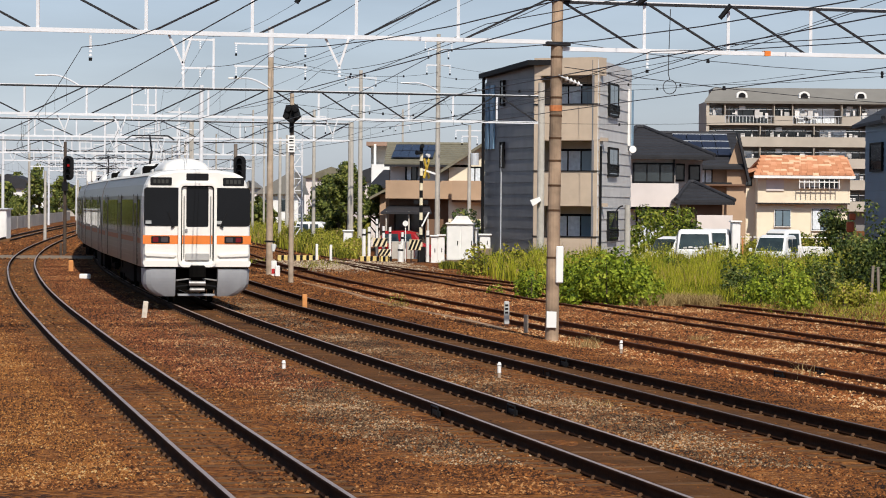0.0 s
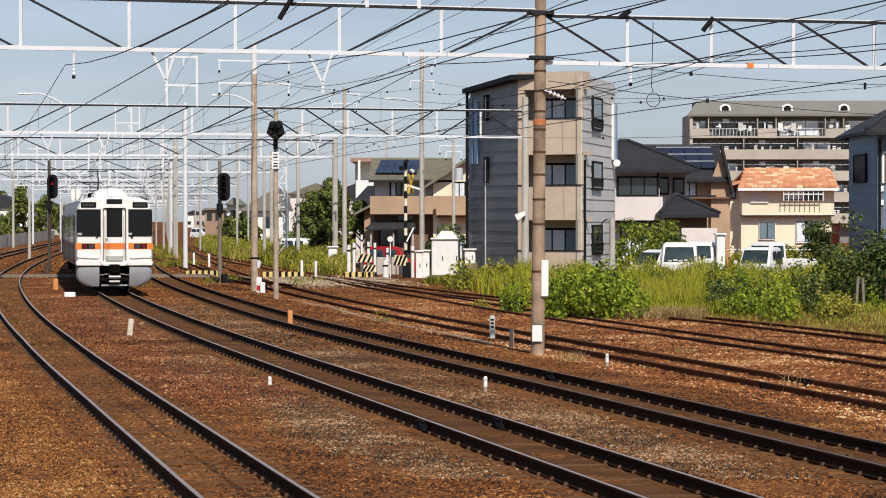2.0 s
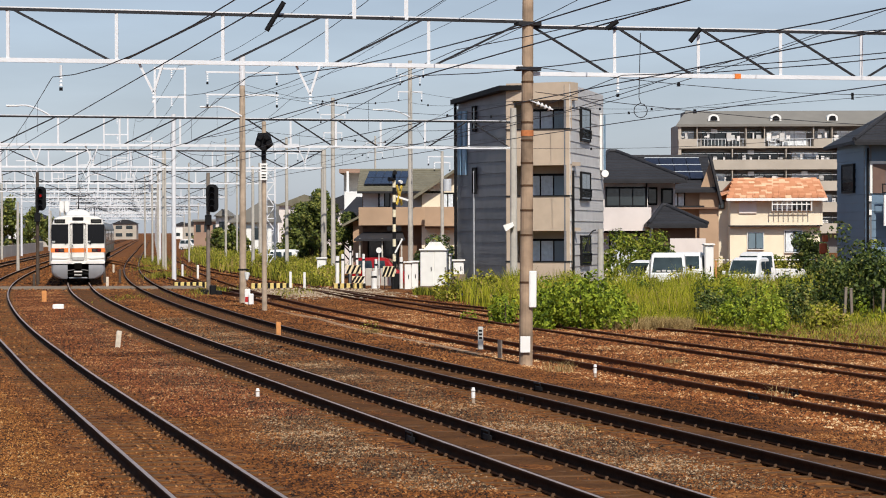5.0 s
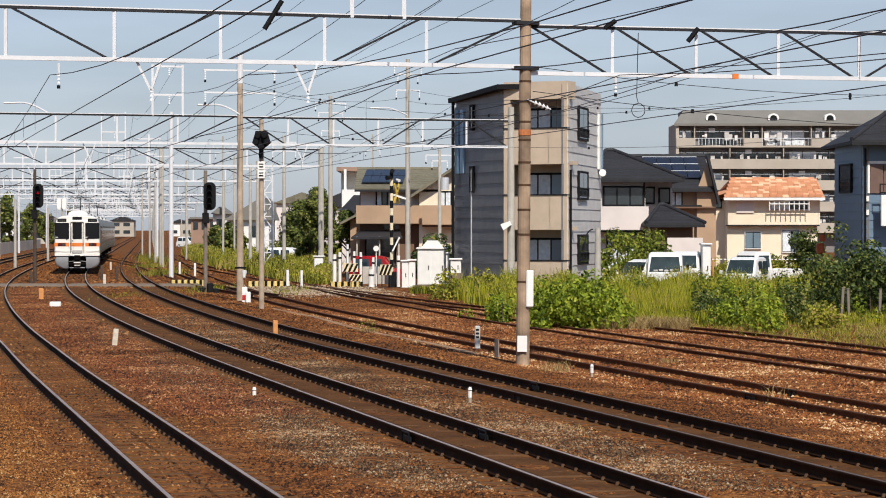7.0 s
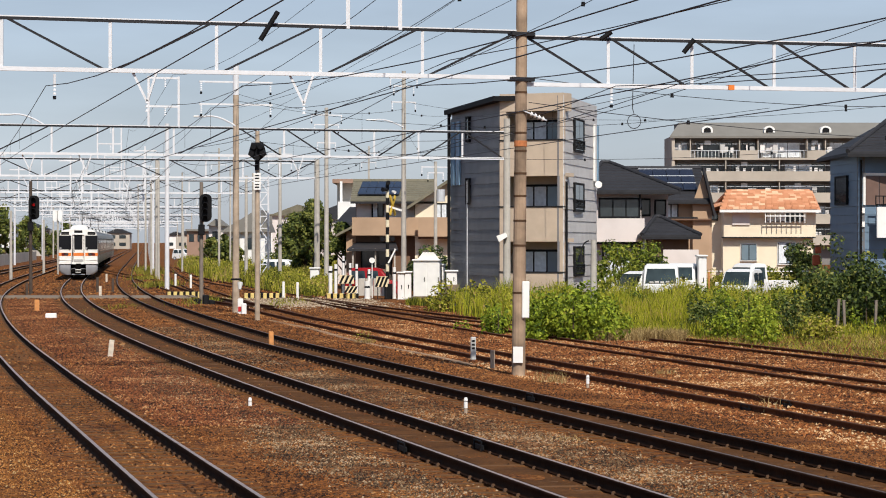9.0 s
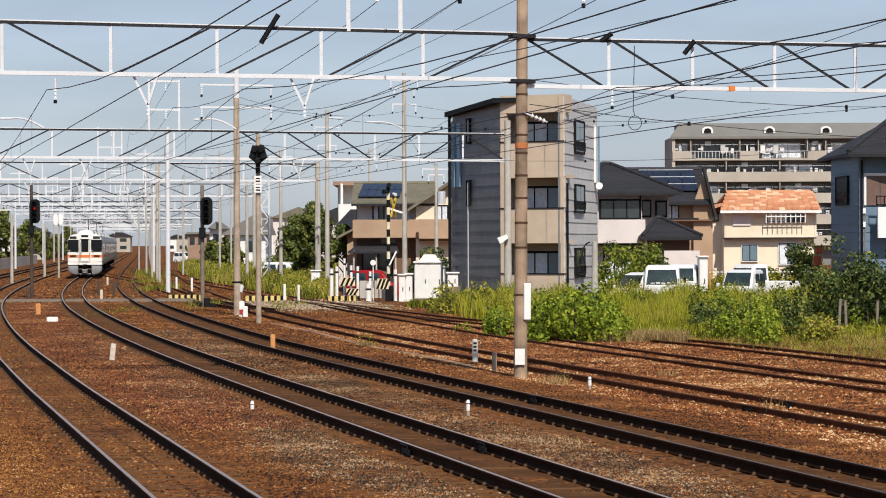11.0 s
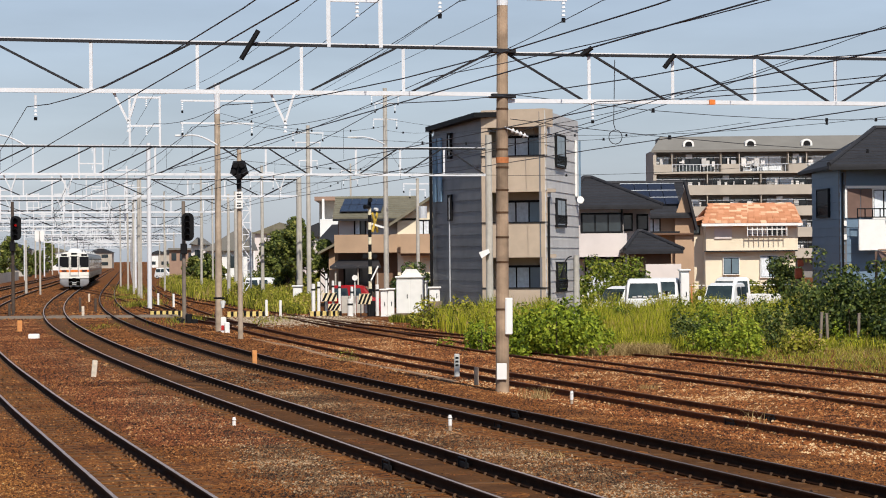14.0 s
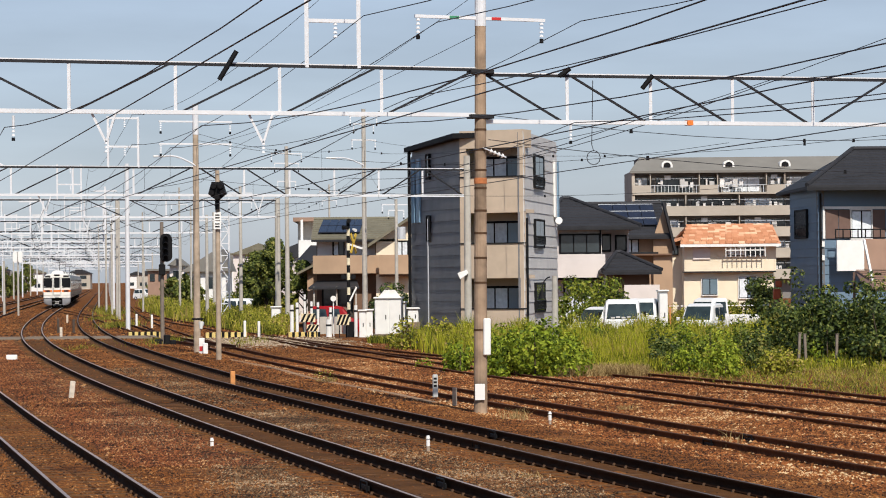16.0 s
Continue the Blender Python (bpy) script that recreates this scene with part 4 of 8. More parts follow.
# a slack bonding wire that hangs from the first gantry and ends in a loop
hook = Vector((*gp(G1, 0.28, 2.62), 7.2))
loop_pts = [hook - Vector((0.004 * k, 0, 0.16 * k)) for k in range(10)]
loop_pts += [hook + Vector((0.15 * math.sin(radians(30 * k)), -0.02, -1.58 - 0.16 * (1 - math.cos(radians(30 * k))))) for k in range(13)]
wire("hanging_wire", "thin wire hanging from the beam in a loop", loop_pts, 0.009)
for x0, z0, x1, z1 in ((-8.4, 7.6, 1.77, 9.1), (-8.4, 8.3, 1.77, 8.2)):
    q = [Vector((x0, 110, z0)).lerp(Vector((x1, 58.8, z1)), k / 14) - Vector((0, 0, 1.3 * (k / 14) * (1 - k / 14))) for k in range(15)]
    wire("slack_wire", "thin dark wire slung between poles", q, 0.007)

TRAIN = [make_car(True, True, "white-fronted stainless commuter train car with orange stripes")]
mid = make_car(False, True, "stainless commuter train car with orange stripes and pantograph")
TRAIN.append(make_car(False, False, "stainless commuter train car with orange stripes"))
TRAIN.append(mid)
TRAIN += [copy_thing(TRAIN[1], pose(0, 300, 0)), copy_thing(mid, pose(0, 320, 0)), copy_thing(TRAIN[1], pose(0, 340, 0))]

# ---- buildings ----
DARK_SIDING = mat("slate_siding", (0.155, 0.155, 0.162), 0.42, 0, 0.28, 1.5, 0.002, 20, rand=0.35)
GREY_SIDING = mat("grey_siding", (0.58, 0.56, 0.54), 0.6, 0, 0.16, 1.5, 0.002, 20, rand=0.3)
JOINT = mat("siding_backing", (0.16, 0.16, 0.17), 0.8, 0, 0.2, 2)
BEIGE = mat("beige_render", (0.54, 0.43, 0.325), 0.8, 0, 0.12, 2, 0.002, 25)
DARK_ROOF = mat("charcoal_roof_tiles", (0.028, 0.028, 0.032), 0.7, 0, 0.35, 4, rand=0.3)
CREAM = mat("cream_render", (0.80, 0.70, 0.53), 0.85, 0, 0.1, 1)
OFFWHITE = mat("off_white_render", (0.70, 0.635, 0.60), 0.85, 0, 0.1, 1)
TAN = mat("tan_siding", (0.42, 0.285, 0.185), 0.8, 0, 0.15, 1)
BROWN = mat("brown_siding", (0.17, 0.10, 0.065), 0.8, 0, 0.15, 1)
PINK_BROWN = mat("pinkish_brown_siding", (0.34, 0.22, 0.16), 0.8, 0, 0.15, 1)
BLUE_GREY = mat("blue_grey_siding", (0.135, 0.20, 0.275), 0.55, 0, 0.12, 1, rand=0.25)
OLIVE_ROOF = mat("olive_grey_roof", (0.17, 0.155, 0.11), 0.8, 0, 0.25, 3)
SALMON = mat("salmon_roof_tiles", (0.58, 0.285, 0.16), 0.8, 0, 0.2, 2.5)


def tile_mat():
    m = mat("mottled_roof_tile", (0.60, 0.27, 0.14), 0.8, 0, 0.15, 5)
    nt = m.node_tree
    info, ramp = nt.nodes.new("ShaderNodeObjectInfo"), nt.nodes.new("ShaderNodeValToRGB")
    ramp.color_ramp.elements[0].color, ramp.color_ramp.elements[1].color = (0.46, 0.19, 0.09, 1), (0.78, 0.52, 0.33, 1)
    mid = ramp.color_ramp.elements.new(0.6)
    mid.color = (0.60, 0.27, 0.14, 1)
    nt.links.new(info.outputs["Random"], ramp.inputs[0])
    nt.links.new(ramp.outputs[0], nt.nodes["Principled BSDF"].inputs["Base Color"])
    return m


TILE = tile_mat()
SOLAR = mat("solar_panel", (0.02, 0.024, 0.04), 0.18, 0.0, 0.25, 2)
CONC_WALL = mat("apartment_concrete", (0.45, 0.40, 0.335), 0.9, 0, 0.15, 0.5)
# the apartment concrete darkened, so its colour carries the shade behind the balconies
CONC_SHADE = mat("apartment_concrete_shaded", (0.20, 0.19, 0.18), 0.9, 0, 0.2, 0.5)
APT_ROOF = mat("apartment_roof", (0.20, 0.19, 0.17), 0.8, 0, 0.15, 0.4)
CURTAIN = mat("curtain_white", (0.70, 0.74, 0.77), 0.8, 0, 0.25, 6)
SHUTTER = mat("brown_shutter", (0.16, 0.10, 0.08), 0.6, 0, 0.15, 3)
CLOTH = mat("hanging_laundry", (0.6, 0.58, 0.56), 0.9, 0, 0.5, 1.0, rand=1.0)
HOUSE_GLASS = mat("house_glass", (0.035, 0.045, 0.05), 0.08, 0, 0.3, 0.7, spec=0.7)
BLUE_GLASS = mat("bluish_glass", (0.15, 0.21, 0.25), 0.1, 0, 0.3, 0.7, spec=0.7)
SKY_STRIP = mat("pale_blue_strip", (0.22, 0.36, 0.48), 0.4, 0, 0.3, 2)


def wpart(root, name, bm, material, parent=None, label="", smooth=False):
    """A part modelled in world space under a thing whose base stands at its own place."""
    bm.transform(root.matrix_basis.inverted())
    return part(name, bm, material, parent or root, label, smooth)


def wbox(root, name, x0, x1, y0, y1, z0, z1, material, parent=None, label="", bevel=0.0):
    return wpart(root, name, box(((x0 + x1) / 2, (y0 + y1) / 2, (z0 + z1) / 2), (x1 - x0, y1 - y0, z1 - z0), 0, bevel), material, parent, label)


def face_box(P, Q, t0, t1, z0, z1, o0, o1, o2=None):
    """A box on the wall that runs from P to Q, between the fractions t0 and t1, standing out from o0 to o1."""
    P, Q = Vector((*P, 0)), Vector((*Q, 0))
    d = Q - P
    n = Vector((d.y, -d.x, 0)).normalized()
    bm = bmesh.new()
    base = [P + d * t0 + n * o0, P + d * t1 + n * o0, P + d * t1 + n * o1, P + d * t0 + n * o1]
    lo = [bm.verts.new((p.x, p.y, z0)) for p in base]
    o2 = o1 if o2 is None else o2
    base[2:] = [P + d * t1 + n * o2, P + d * t0 + n * o2]
    hi = [bm.verts.new((p.x, p.y, z1)) for p in base]
    bm.faces.new(lo), bm.faces.new(hi[::-1])
    for i in range(4):
        bm.faces.new((lo[i], lo[(i + 1) % 4], hi[(i + 1) % 4], hi[i]))
    bmesh.ops.recalc_face_normals(bm, faces=bm.faces)
    return bm


def window(root, P, Q, t0, t1, z0, z1, glass=None, fmat=None, curtain=0.0, rail=False, panes=2):
    """A framed window on a wall: frame bars, panes, an optional curtain and a rail in front."""
    e = 0.05 / (Vector(Q) - Vector(P)).length
    back = wpart(root, "window", face_box(P, Q, t0, t1, z0, z1, 0.003, 0.11), BLACK)
    for i in range(panes):
        a, b = t0 + (t1 - t0) * i / panes, t0 + (t1 - t0) * (i + 1) / panes
        lit = curtain and i < panes * curtain
        wpart(root, "pane", face_box(P, Q, a + e, b - e * 0.5, z0 + 0.05, z1 - 0.05, 0.11, 0.12), CURTAIN if lit else (glass or HOUSE_GLASS), back)
    for a, b, c, d in ((t0 - e, t1 + e, z0 - 0.06, z0), (t0 - e, t1 + e, z1, z1 + 0.05), (t0 - e, t0, z0, z1), (t1, t1 + e, z0, z1)):
        wpart(root, "frame", face_box(P, Q, a, b, c, d, 0.003, 0.15), fmat or BLACK, back)
    if rail:
        for z in (z0 + 0.1, z0 + 0.45):
            wpart(root, "rail_bar", face_box(P, Q, t0, t1, z, z + 0.04, 0.15, 0.19), BLACK, back)
        for k in range(7):
            t = t0 + (t1 - t0) * k / 6
            wpart(root, "rail_bar", face_box(P, Q, t - e * 0.25, t + e * 0.25, z0 + 0.1, z0 + 0.45, 0.155, 0.185), BLACK, back)
    return back


def slab_poly(pts, thick):
    """A sheet through the given corners, with thickness straight down."""
    bm = bmesh.new()
    hi = [bm.verts.new(p) for p in pts]
    lo = [bm.verts.new((p[0], p[1], p[2] - thick)) for p in pts]
    n = len(pts)
    bm.faces.new(hi), bm.faces.new(lo[::-1])
    for i in range(n):
        bm.faces.new((hi[i], lo[i], lo[(i + 1) % n], hi[(i + 1) % n]))
    bmesh.ops.recalc_face_normals(bm, faces=bm.faces)
    return bm


def courses(root, parent, A, B, C, D, n, material, lift=0.03):
    """Tile courses across a roof plane: A-B is the eave, D-C the ridge."""
    A, B, C, D = map(Vector, (A, B, C, D))
    for i in range(n):
        t = i / n
        a, b = A.lerp(D, t), B.lerp(C, t)
        a2, b2 = A.lerp(D, t + 0.96 / n), B.lerp(C, t + 0.96 / n)
        up = Vector((0, 0, lift))
        wpart(root, "tile_course", slab_poly([a + up * 1.6, b + up * 1.6, b2 + up * 0.6, a2 + up * 0.6], 0.05), material, parent)


def roof_gable_x(root, x0, x1, y0, y1, ze, zr, material, n=9, label=""):
    ym = (y0 + y1) / 2
    r = wpart(root, "roof", slab_poly([(x0, y0, ze), (x1, y0, ze), (x1, ym, zr), (x0, ym, zr)], 0.16), material, label=label)
    wpart(root, "roof_back", slab_poly([(x0, y1, ze), (x1, y1, ze), (x1, ym, zr), (x0, ym, zr)], 0.16), material)
    courses(root, r, (x0, y0, ze), (x1, y0, ze), (x1, ym, zr), (x0, ym, zr), n, material)
    wpart(root, "ridge", add_rod(bmesh.new(), (x0, ym, zr + 0.04), (x1, ym, zr + 0.04), 0.12, n=8), material, r)
    wbox(root, "gutter", x0, x1, y0 - 0.1, y0, ze - 0.2, ze - 0.06, DARK_STEEL, r)
    return r


def gable_wall_x(root, x, t, y0, y1, z0, z1, zr, material):
    """The triangular end wall under a ridge that runs along x."""
    ym = (y0 + y1) / 2
    bm = bmesh.new()
    a = [bm.verts.new((x, y, z)) for y, z in ((y0, z0), (y1, z0), (y1, z1), (ym, zr), (y0, z1))]
    b = [bm.verts.new((x + t, y, z)) for y, z in ((y0, z0), (y1, z0), (y1, z1), (ym, zr), (y0, z1))]
    bm.faces.new(a), bm.faces.new(b[::-1])
    for i in range(5):
        bm.faces.new((a[i], a[(i + 1) % 5], b[(i + 1) % 5], b[i]))
    bmesh.ops.recalc_face_normals(bm, faces=bm.faces)
    return wpart(root, "gable_wall", bm, material)


def roof_hip(root, x0, x1, y0, y1, ze, zr, rx0, rx1, material, n=9, label=""):
    ym = (y0 + y1) / 2
    r = wpart(root, "roof", slab_poly([(x0, y0, ze), (x1, y0, ze), (rx1, ym, zr), (rx0, ym, zr)], 0.15), material, label=label)
    wpart(root, "roof_back", slab_poly([(x1, y1, ze), (x0, y1, ze), (rx0, ym, zr), (rx1, ym, zr)], 0.15), material, r)
    wpart(root, "roof_side", slab_poly([(x0, y1, ze), (x0, y0, ze), (rx0, ym, zr)], 0.15), material, r)
    wpart(root, "roof_side", slab_poly([(x1, y0, ze), (x1, y1, ze), (rx1, ym, zr)], 0.15), material, r)
    courses(root, r, (x0, y0, ze), (x1, y0, ze), (rx1, ym, zr), (rx0, ym, zr), n, material)
    for a, b in (((x0, y0, ze), (rx0, ym, zr)), ((x1, y0, ze), (rx1, ym, zr)), ((rx0, ym, zr), (rx1, ym, zr))):
        a, b = Vector(a) + Vector((0, 0, 0.06)), Vector(b) + Vector((0, 0, 0.06))
        if (b - a).length > 0.1:
            wpart(root, "ridge", add_rod(bmesh.new(), a, b, 0.11, n=8), material, r)
    wbox(root, "gutter", x0, x1, y0 - 0.1, y0, ze - 0.2, ze - 0.06, DARK_STEEL, r)
    return r


def house(name, label, x, y, z=-0.35):
    return thing(name, label, "house", at=pose(x, y, z))


# -- tall narrow grey house on its wedge-shaped plot
def grey_house():
    h = house("grey_house", "narrow three-storey grey-clad house with beige recessed balconies", 4.0, 122)
    FL, FR, BR, BL = (2.72, 117.6), (5.45, 116.2), (7.50, 126.2), (0.567, 123.8)
    top = 9.17
    z0 = -0.35
    # side walls, each clad in long horizontal boards
    wpart(h, "side_wall", face_box(BL, FL, 0, 1, z0, top - 0.7, -0.25, -0.02), JOINT, label="dark backing of the slate cladding")
    n = 17
    for i in range(n):
        a, b = z0 + (top - 0.72 - z0) * i / n, z0 + (top - 0.72 - z0) * (i + 1) / n
        wpart(h, "siding_board", face_box(BL, FL, 0.0, 1.0, a + 0.004, b - 0.004, -0.02, 0.045, 0.02), DARK_SIDING)
    # raking dark roof over the slate wall
    P, Q = Vector((*BL, 0)), Vector((*FL, 0))
    nrm = Vector((-0.94, -0.34, 0))
    e0, e1 = P + nrm * 0.35, Q + nrm * 0.35
    wpart(h, "rake_wall", slab_poly([(BL[0] + .05, BL[1], 8.74), (FL[0] + .05, FL[1], top - 0.15), (FL[0] + .3, FL[1], top - 0.15), (BL[0] + .3, BL[1], 8.74)], 1.2), DARK_SIDING)
    wpart(h, "roof", slab_poly([(e0.x, e0.y + 0.3, 8.89), (e1.x, e1.y - 0.3, top + 0.02), (5.3, 117.0, top + 0.05), (7.4, 127.0, 9.05)], 0.22), BLACK, label="black sheet roof falling to the back")
    wpart(h, "side_wall", face_box(FR, BR, 0, 1, z0, 9.17, -0.25, -0.02), JOINT)
    n = 19
    t1 = 9.21
    for i in range(n):
        a, b = z0 + (t1 - z0) * i / n, z0 + (t1 - z0) * (i + 1) / n
        wpart(h, "siding_board", face_box(FR, BR, 0.0, 1.0, a + 0.004, b - 0.003, -0.02, 0.046, 0.018), GREY_SIDING)
    # back core behind the balconies
    c = [(FL[0] - 0.1, FL[1] + 1.3), (FR[0] + 0.15, FR[1] + 1.35), (BR[0] - 0.2, BR[1]), (BL[0] + 0.2, BL[1])]
    bm = bmesh.new()
    lo = [bm.verts.new((x, y, z0)) for x, y in c]
    hi = [bm.verts.new((x, y, z)) for (x, y), z in zip(c, (top - 0.3, top - 0.3, 8.9, 8.7))]
    bm.faces.new(lo[::-1]), bm.faces.new(hi)
    for i in range(4):
        bm.faces.new((lo[i], lo[(i + 1) % 4], hi[(i + 1) % 4], hi[i]))
    bmesh.ops.recalc_face_normals(bm, faces=bm.faces)
    wpart(h, "core_wall", bm, BEIGE)
    iP, iQ = c[0], c[1]
    # front: fascia, parapets and floor slabs
    wpart(h, "fascia", face_box(FL, FR, 0, 1, 8.51, top + 0.12, -0.9, 0.06), BEIGE, label="beige roof fascia")
    for ya, yb in ((228, 291), (346, 407), (462, 520)):
        za, zb = 2.8 - (yb - 405) * 116.8 / 4684.6, 2.8 - (ya - 405) * 116.8 / 4684.6
        pa = wpart(h, "parapet", face_box(FL, FR, 0, 1, za, zb, -0.15, 0.05), BEIGE, label="beige balcony parapet")
        wpart(h, "coping", face_box(FL, FR, -0.01, 1.01, zb, zb + 0.05, -0.2, 0.09), DARK_STEEL, pa)
        wpart(h, "floor_slab", face_box(FL, FR, 0.02, 0.98, za - 0.02, za + 0.14, -1.3, -0.15), BEIGE)
    for ya, yb in ((180, 228), (294, 346), (409, 462)):
        za, zb = 2.8 - (yb - 405) * 118 / 4684.6 - 0.4, 2.8 - (ya - 405) * 118 / 4684.6 - 0.35
        window(h, iP, iQ, 0.36, 0.94, za, zb, BLUE_GLASS, curtain=0.4, panes=3)
        wpart(h, "corner_post", face_box(FL, FR, 0.93, 1.0, za + 0.3, zb + 0.4, -0.25, 0.04), BEIGE)
        wpart(h, "corner_post", face_box(FL, FR, 0.0, 0.10, za + 0.3, zb + 0.4, -0.25, 0.04), BEIGE)
    for ya, yb in ((195, 232), (300, 341)):
        window(h, BL, FL, 0.37, 0.42, 7.36 if ya == 195 else 4.52, 8.43 if ya == 195 else 5.61, panes=1)
    for za, zb in ((6.85, 8.26), (4.16, 5.36), (1.24, 2.49)):
        window(h, FR, BR, 0.27, 0.53, za, zb, rail=True)
    wpart(h, "downpipe", add_rod(bmesh.new(), (FR[0] + 0.17, FR[1] + 0.35, z0), (FR[0] + 0.17, FR[1] + 0.35, 5.40), 0.06, n=8), BLACK)
    wpart(h, "downpipe", add_rod(bmesh.new(), (BL[0] - 0.1, BL[1] - 0.3, z0), (BL[0] - 0.1, BL[1] - 0.3, 8.81), 0.07, n=8), BLACK)
    for t0, t1 in ((0.05, 0.11), (0.15, 0.22)):
        wpart(h, "wall_strip", face_box(BL, FL, t0, t1, 5.36, 8.31, 0.04, 0.12), SKY_STRIP, label="pale blue strip on the wall")
    wpart(h, "wall_strip", face_box(FR, BR, 0.88, 0.93, 5.60, 8.27, 0.04, 0.14), WHITE, label="white pipe cover on the wall")
    wpart(h, "wall_strip", face_box(FR, BR, 0.95, 1.0, 5.60, 8.27, 0.04, 0.14), SKY_STRIP)
    bm = add_rod(bmesh.new(), (7.55, 125.4, 5.43), (7.55, 125.2, 5.43 + 0.02), 0.17, n=16)
    wpart(h, "satellite_dish", bm, WHITE, label="white satellite dish")
    wpart(h, "ladder", add_rod(bmesh.new(), (1.30, 121.3, z0), (1.30, 121.3, 5.5), 0.03), GALV)


grey_house()


def white_house():
    y = 146.0
    h = house("white_house", "off-white two-storey house with a charcoal hip roof", 10.16, 150)
    x0, x1, x2 = 8.35, 11.16, 12.91
    wbox(h, "wall", x0, x1, y, y + 8, -0.35, 5.51, OFFWHITE)
    wbox(h, "wall", x1, x2, y + 3, y + 8, -0.35, 5.44, OFFWHITE)
    roof_hip(h, x0 - 0.5, x2 + 0.35, y - 0.7, y + 8.6, 5.54, 7.19, 9.22, 9.67, DARK_ROOF, 10, "charcoal tiled hip roof")
    window(h, (x0, y), (x1, y), 0.18, 0.95, 4.08, 5.11, curtain=0.0, panes=3)
    wbox(h, "balcony_parapet", x0, x1 + 0.1, y - 1.1, y - 0.95, 2.89, 4.02, OFFWHITE, label="off-white balcony front")
    wbox(h, "balcony_floor", x0, x1 + 0.1, y - 1.1, y, 2.83 - 0.1, 2.89, OFFWHITE)
    wbox(h, "balcony_parapet", x1 - 0.02, x1 + 0.1, y - 0.95, y, 2.89, 4.02, OFFWHITE)
    wbox(h, "canopy", x0, x1, y - 0.9, y, 2.61, 2.77 - 0.02, DARK_STEEL)
    window(h, (x0, y), (x1, y), 0.25, 0.85, -0.1, 2.46, curtain=0.7, panes=3)
    window(h, (x1, y + 3), (x2, y + 3), 0.12, 0.40, 4.23, 5.12, panes=1)
    window(h, (x1, y + 3), (x2, y + 3), 0.58, 0.90, 4.23, 5.06, panes=1)
    wpart(h, "downpipe", add_rod(bmesh.new(), (x1 - 0.08, y - 0.06, 0), (x1 - 0.08, y - 0.06, 5.45), 0.05), BLACK)
    # single-storey wing with its own hip roof
    a0, a1 = 11.15, 13.70
    wbox(h, "wing_wall", a0 + 0.3, a1 - 0.3, 142, 146.5, -0.35, 3.04, BROWN)
    roof_hip(h, a0 - 0.3, a1 + 0.3, 141.4, 147.0, 3.07, 4.06, 11.80, 12.05, DARK_ROOF, 6, "charcoal tiled wing roof")
    window(h, (a0 + 0.3, 142), (a1 - 0.3, 142), 0.1, 0.5, 0.5, 1.9)
    wbox(h, "garden_wall", a0 + 0.55, a1 - 0.15, 138.0, 138.2, -0.35, 2.33, OFFWHITE, label="off-white garden wall")


white_house()


def solar_house():
    h = house("solar_house", "tan house with solar panels on its dark roof", 14.21, 164)
    y = 160.0
    x0, x1 = 11.47, 15.57
    ze, zr = 5.21, 7.28
    wbox(h, "wall", x0, x1, y, y + 9, -0.35, ze, TAN)
    gable_wall_x(h, x1, 0.15, y, y + 9, -0.35, ze, zr - 0.1, PINK_BROWN)
    r = roof_gable_x(h, x0 - 0.5, x1 + 0.7, y - 0.8, y + 9.8, ze, zr, DARK_ROOF, 10, "dark tiled gable roof")
    A, D = Vector((x0, y - 0.8, ze)), Vector((x0, y + 4.5, zr))
    for i in range(4):
        for j in range(3):
            fx = 12.35 + i * 0.84
            s0, s1 = 0.25 + j * 0.22, 0.45 + j * 0.22
            a, b = A.lerp(D, s0), A.lerp(D, s1)
            wpart(h, "solar_panel", slab_poly([(fx, a.y, a.z + 0.2), (fx + 0.8, a.y, a.z + 0.2), (fx + 0.8, b.y, b.z + 0.2), (fx, b.y, b.z + 0.2)], 0.05), SOLAR, r, "dark solar panel")
            wpart(h, "panel_edge", slab_poly([(fx - 0.02, b.y - 0.03, b.z + 0.21), (fx + 0.82, b.y - 0.03, b.z + 0.21), (fx + 0.82, b.y + 0.02, b.z + 0.22), (fx - 0.02, b.y + 0.02, b.z + 0.22)], 0.05), GALV, r)
    window(h, (x0, y), (x1, y), 0.52, 0.72, 4.13, 5.02, curtain=0.6)
    wbox(h, "balcony_rail", 13.44, x1, y - 0.8, y - 0.75, 4.12, 4.23, DARK_STEEL)
    wbox(h, "eave", x1 - 2.0, x1 + 0.8, y - 0.8, y + 1, 4.03, 4.13, BROWN)
    # tan wing wall under the falling edge of the roof
    wpart(h, "gable_wall", add_prism(bmesh.new(), [(15.3, -0.35), (16.45, -0.35), (16.45, 4.5), (15.95, 6.9), (15.3, 5.1)], y - 0.5, y - 0.3), TAN)
    wpart(h, "barge_board", add_bar(bmesh.new(), (16.58, y - 0.7, 4.3), (15.9, y - 0.7, 7.2), 0.9, 0.14), DARK_ROOF)
    window(h, (x1 + 0.15, y), (x1 + 0.15, y + 9), 0.15, 0.35, 4.14, 5.10)
    window(h, (x1 + 0.15, y), (x1 + 0.15, y + 9), 0.2, 0.4, 0.2, 2.0)


solar_house()


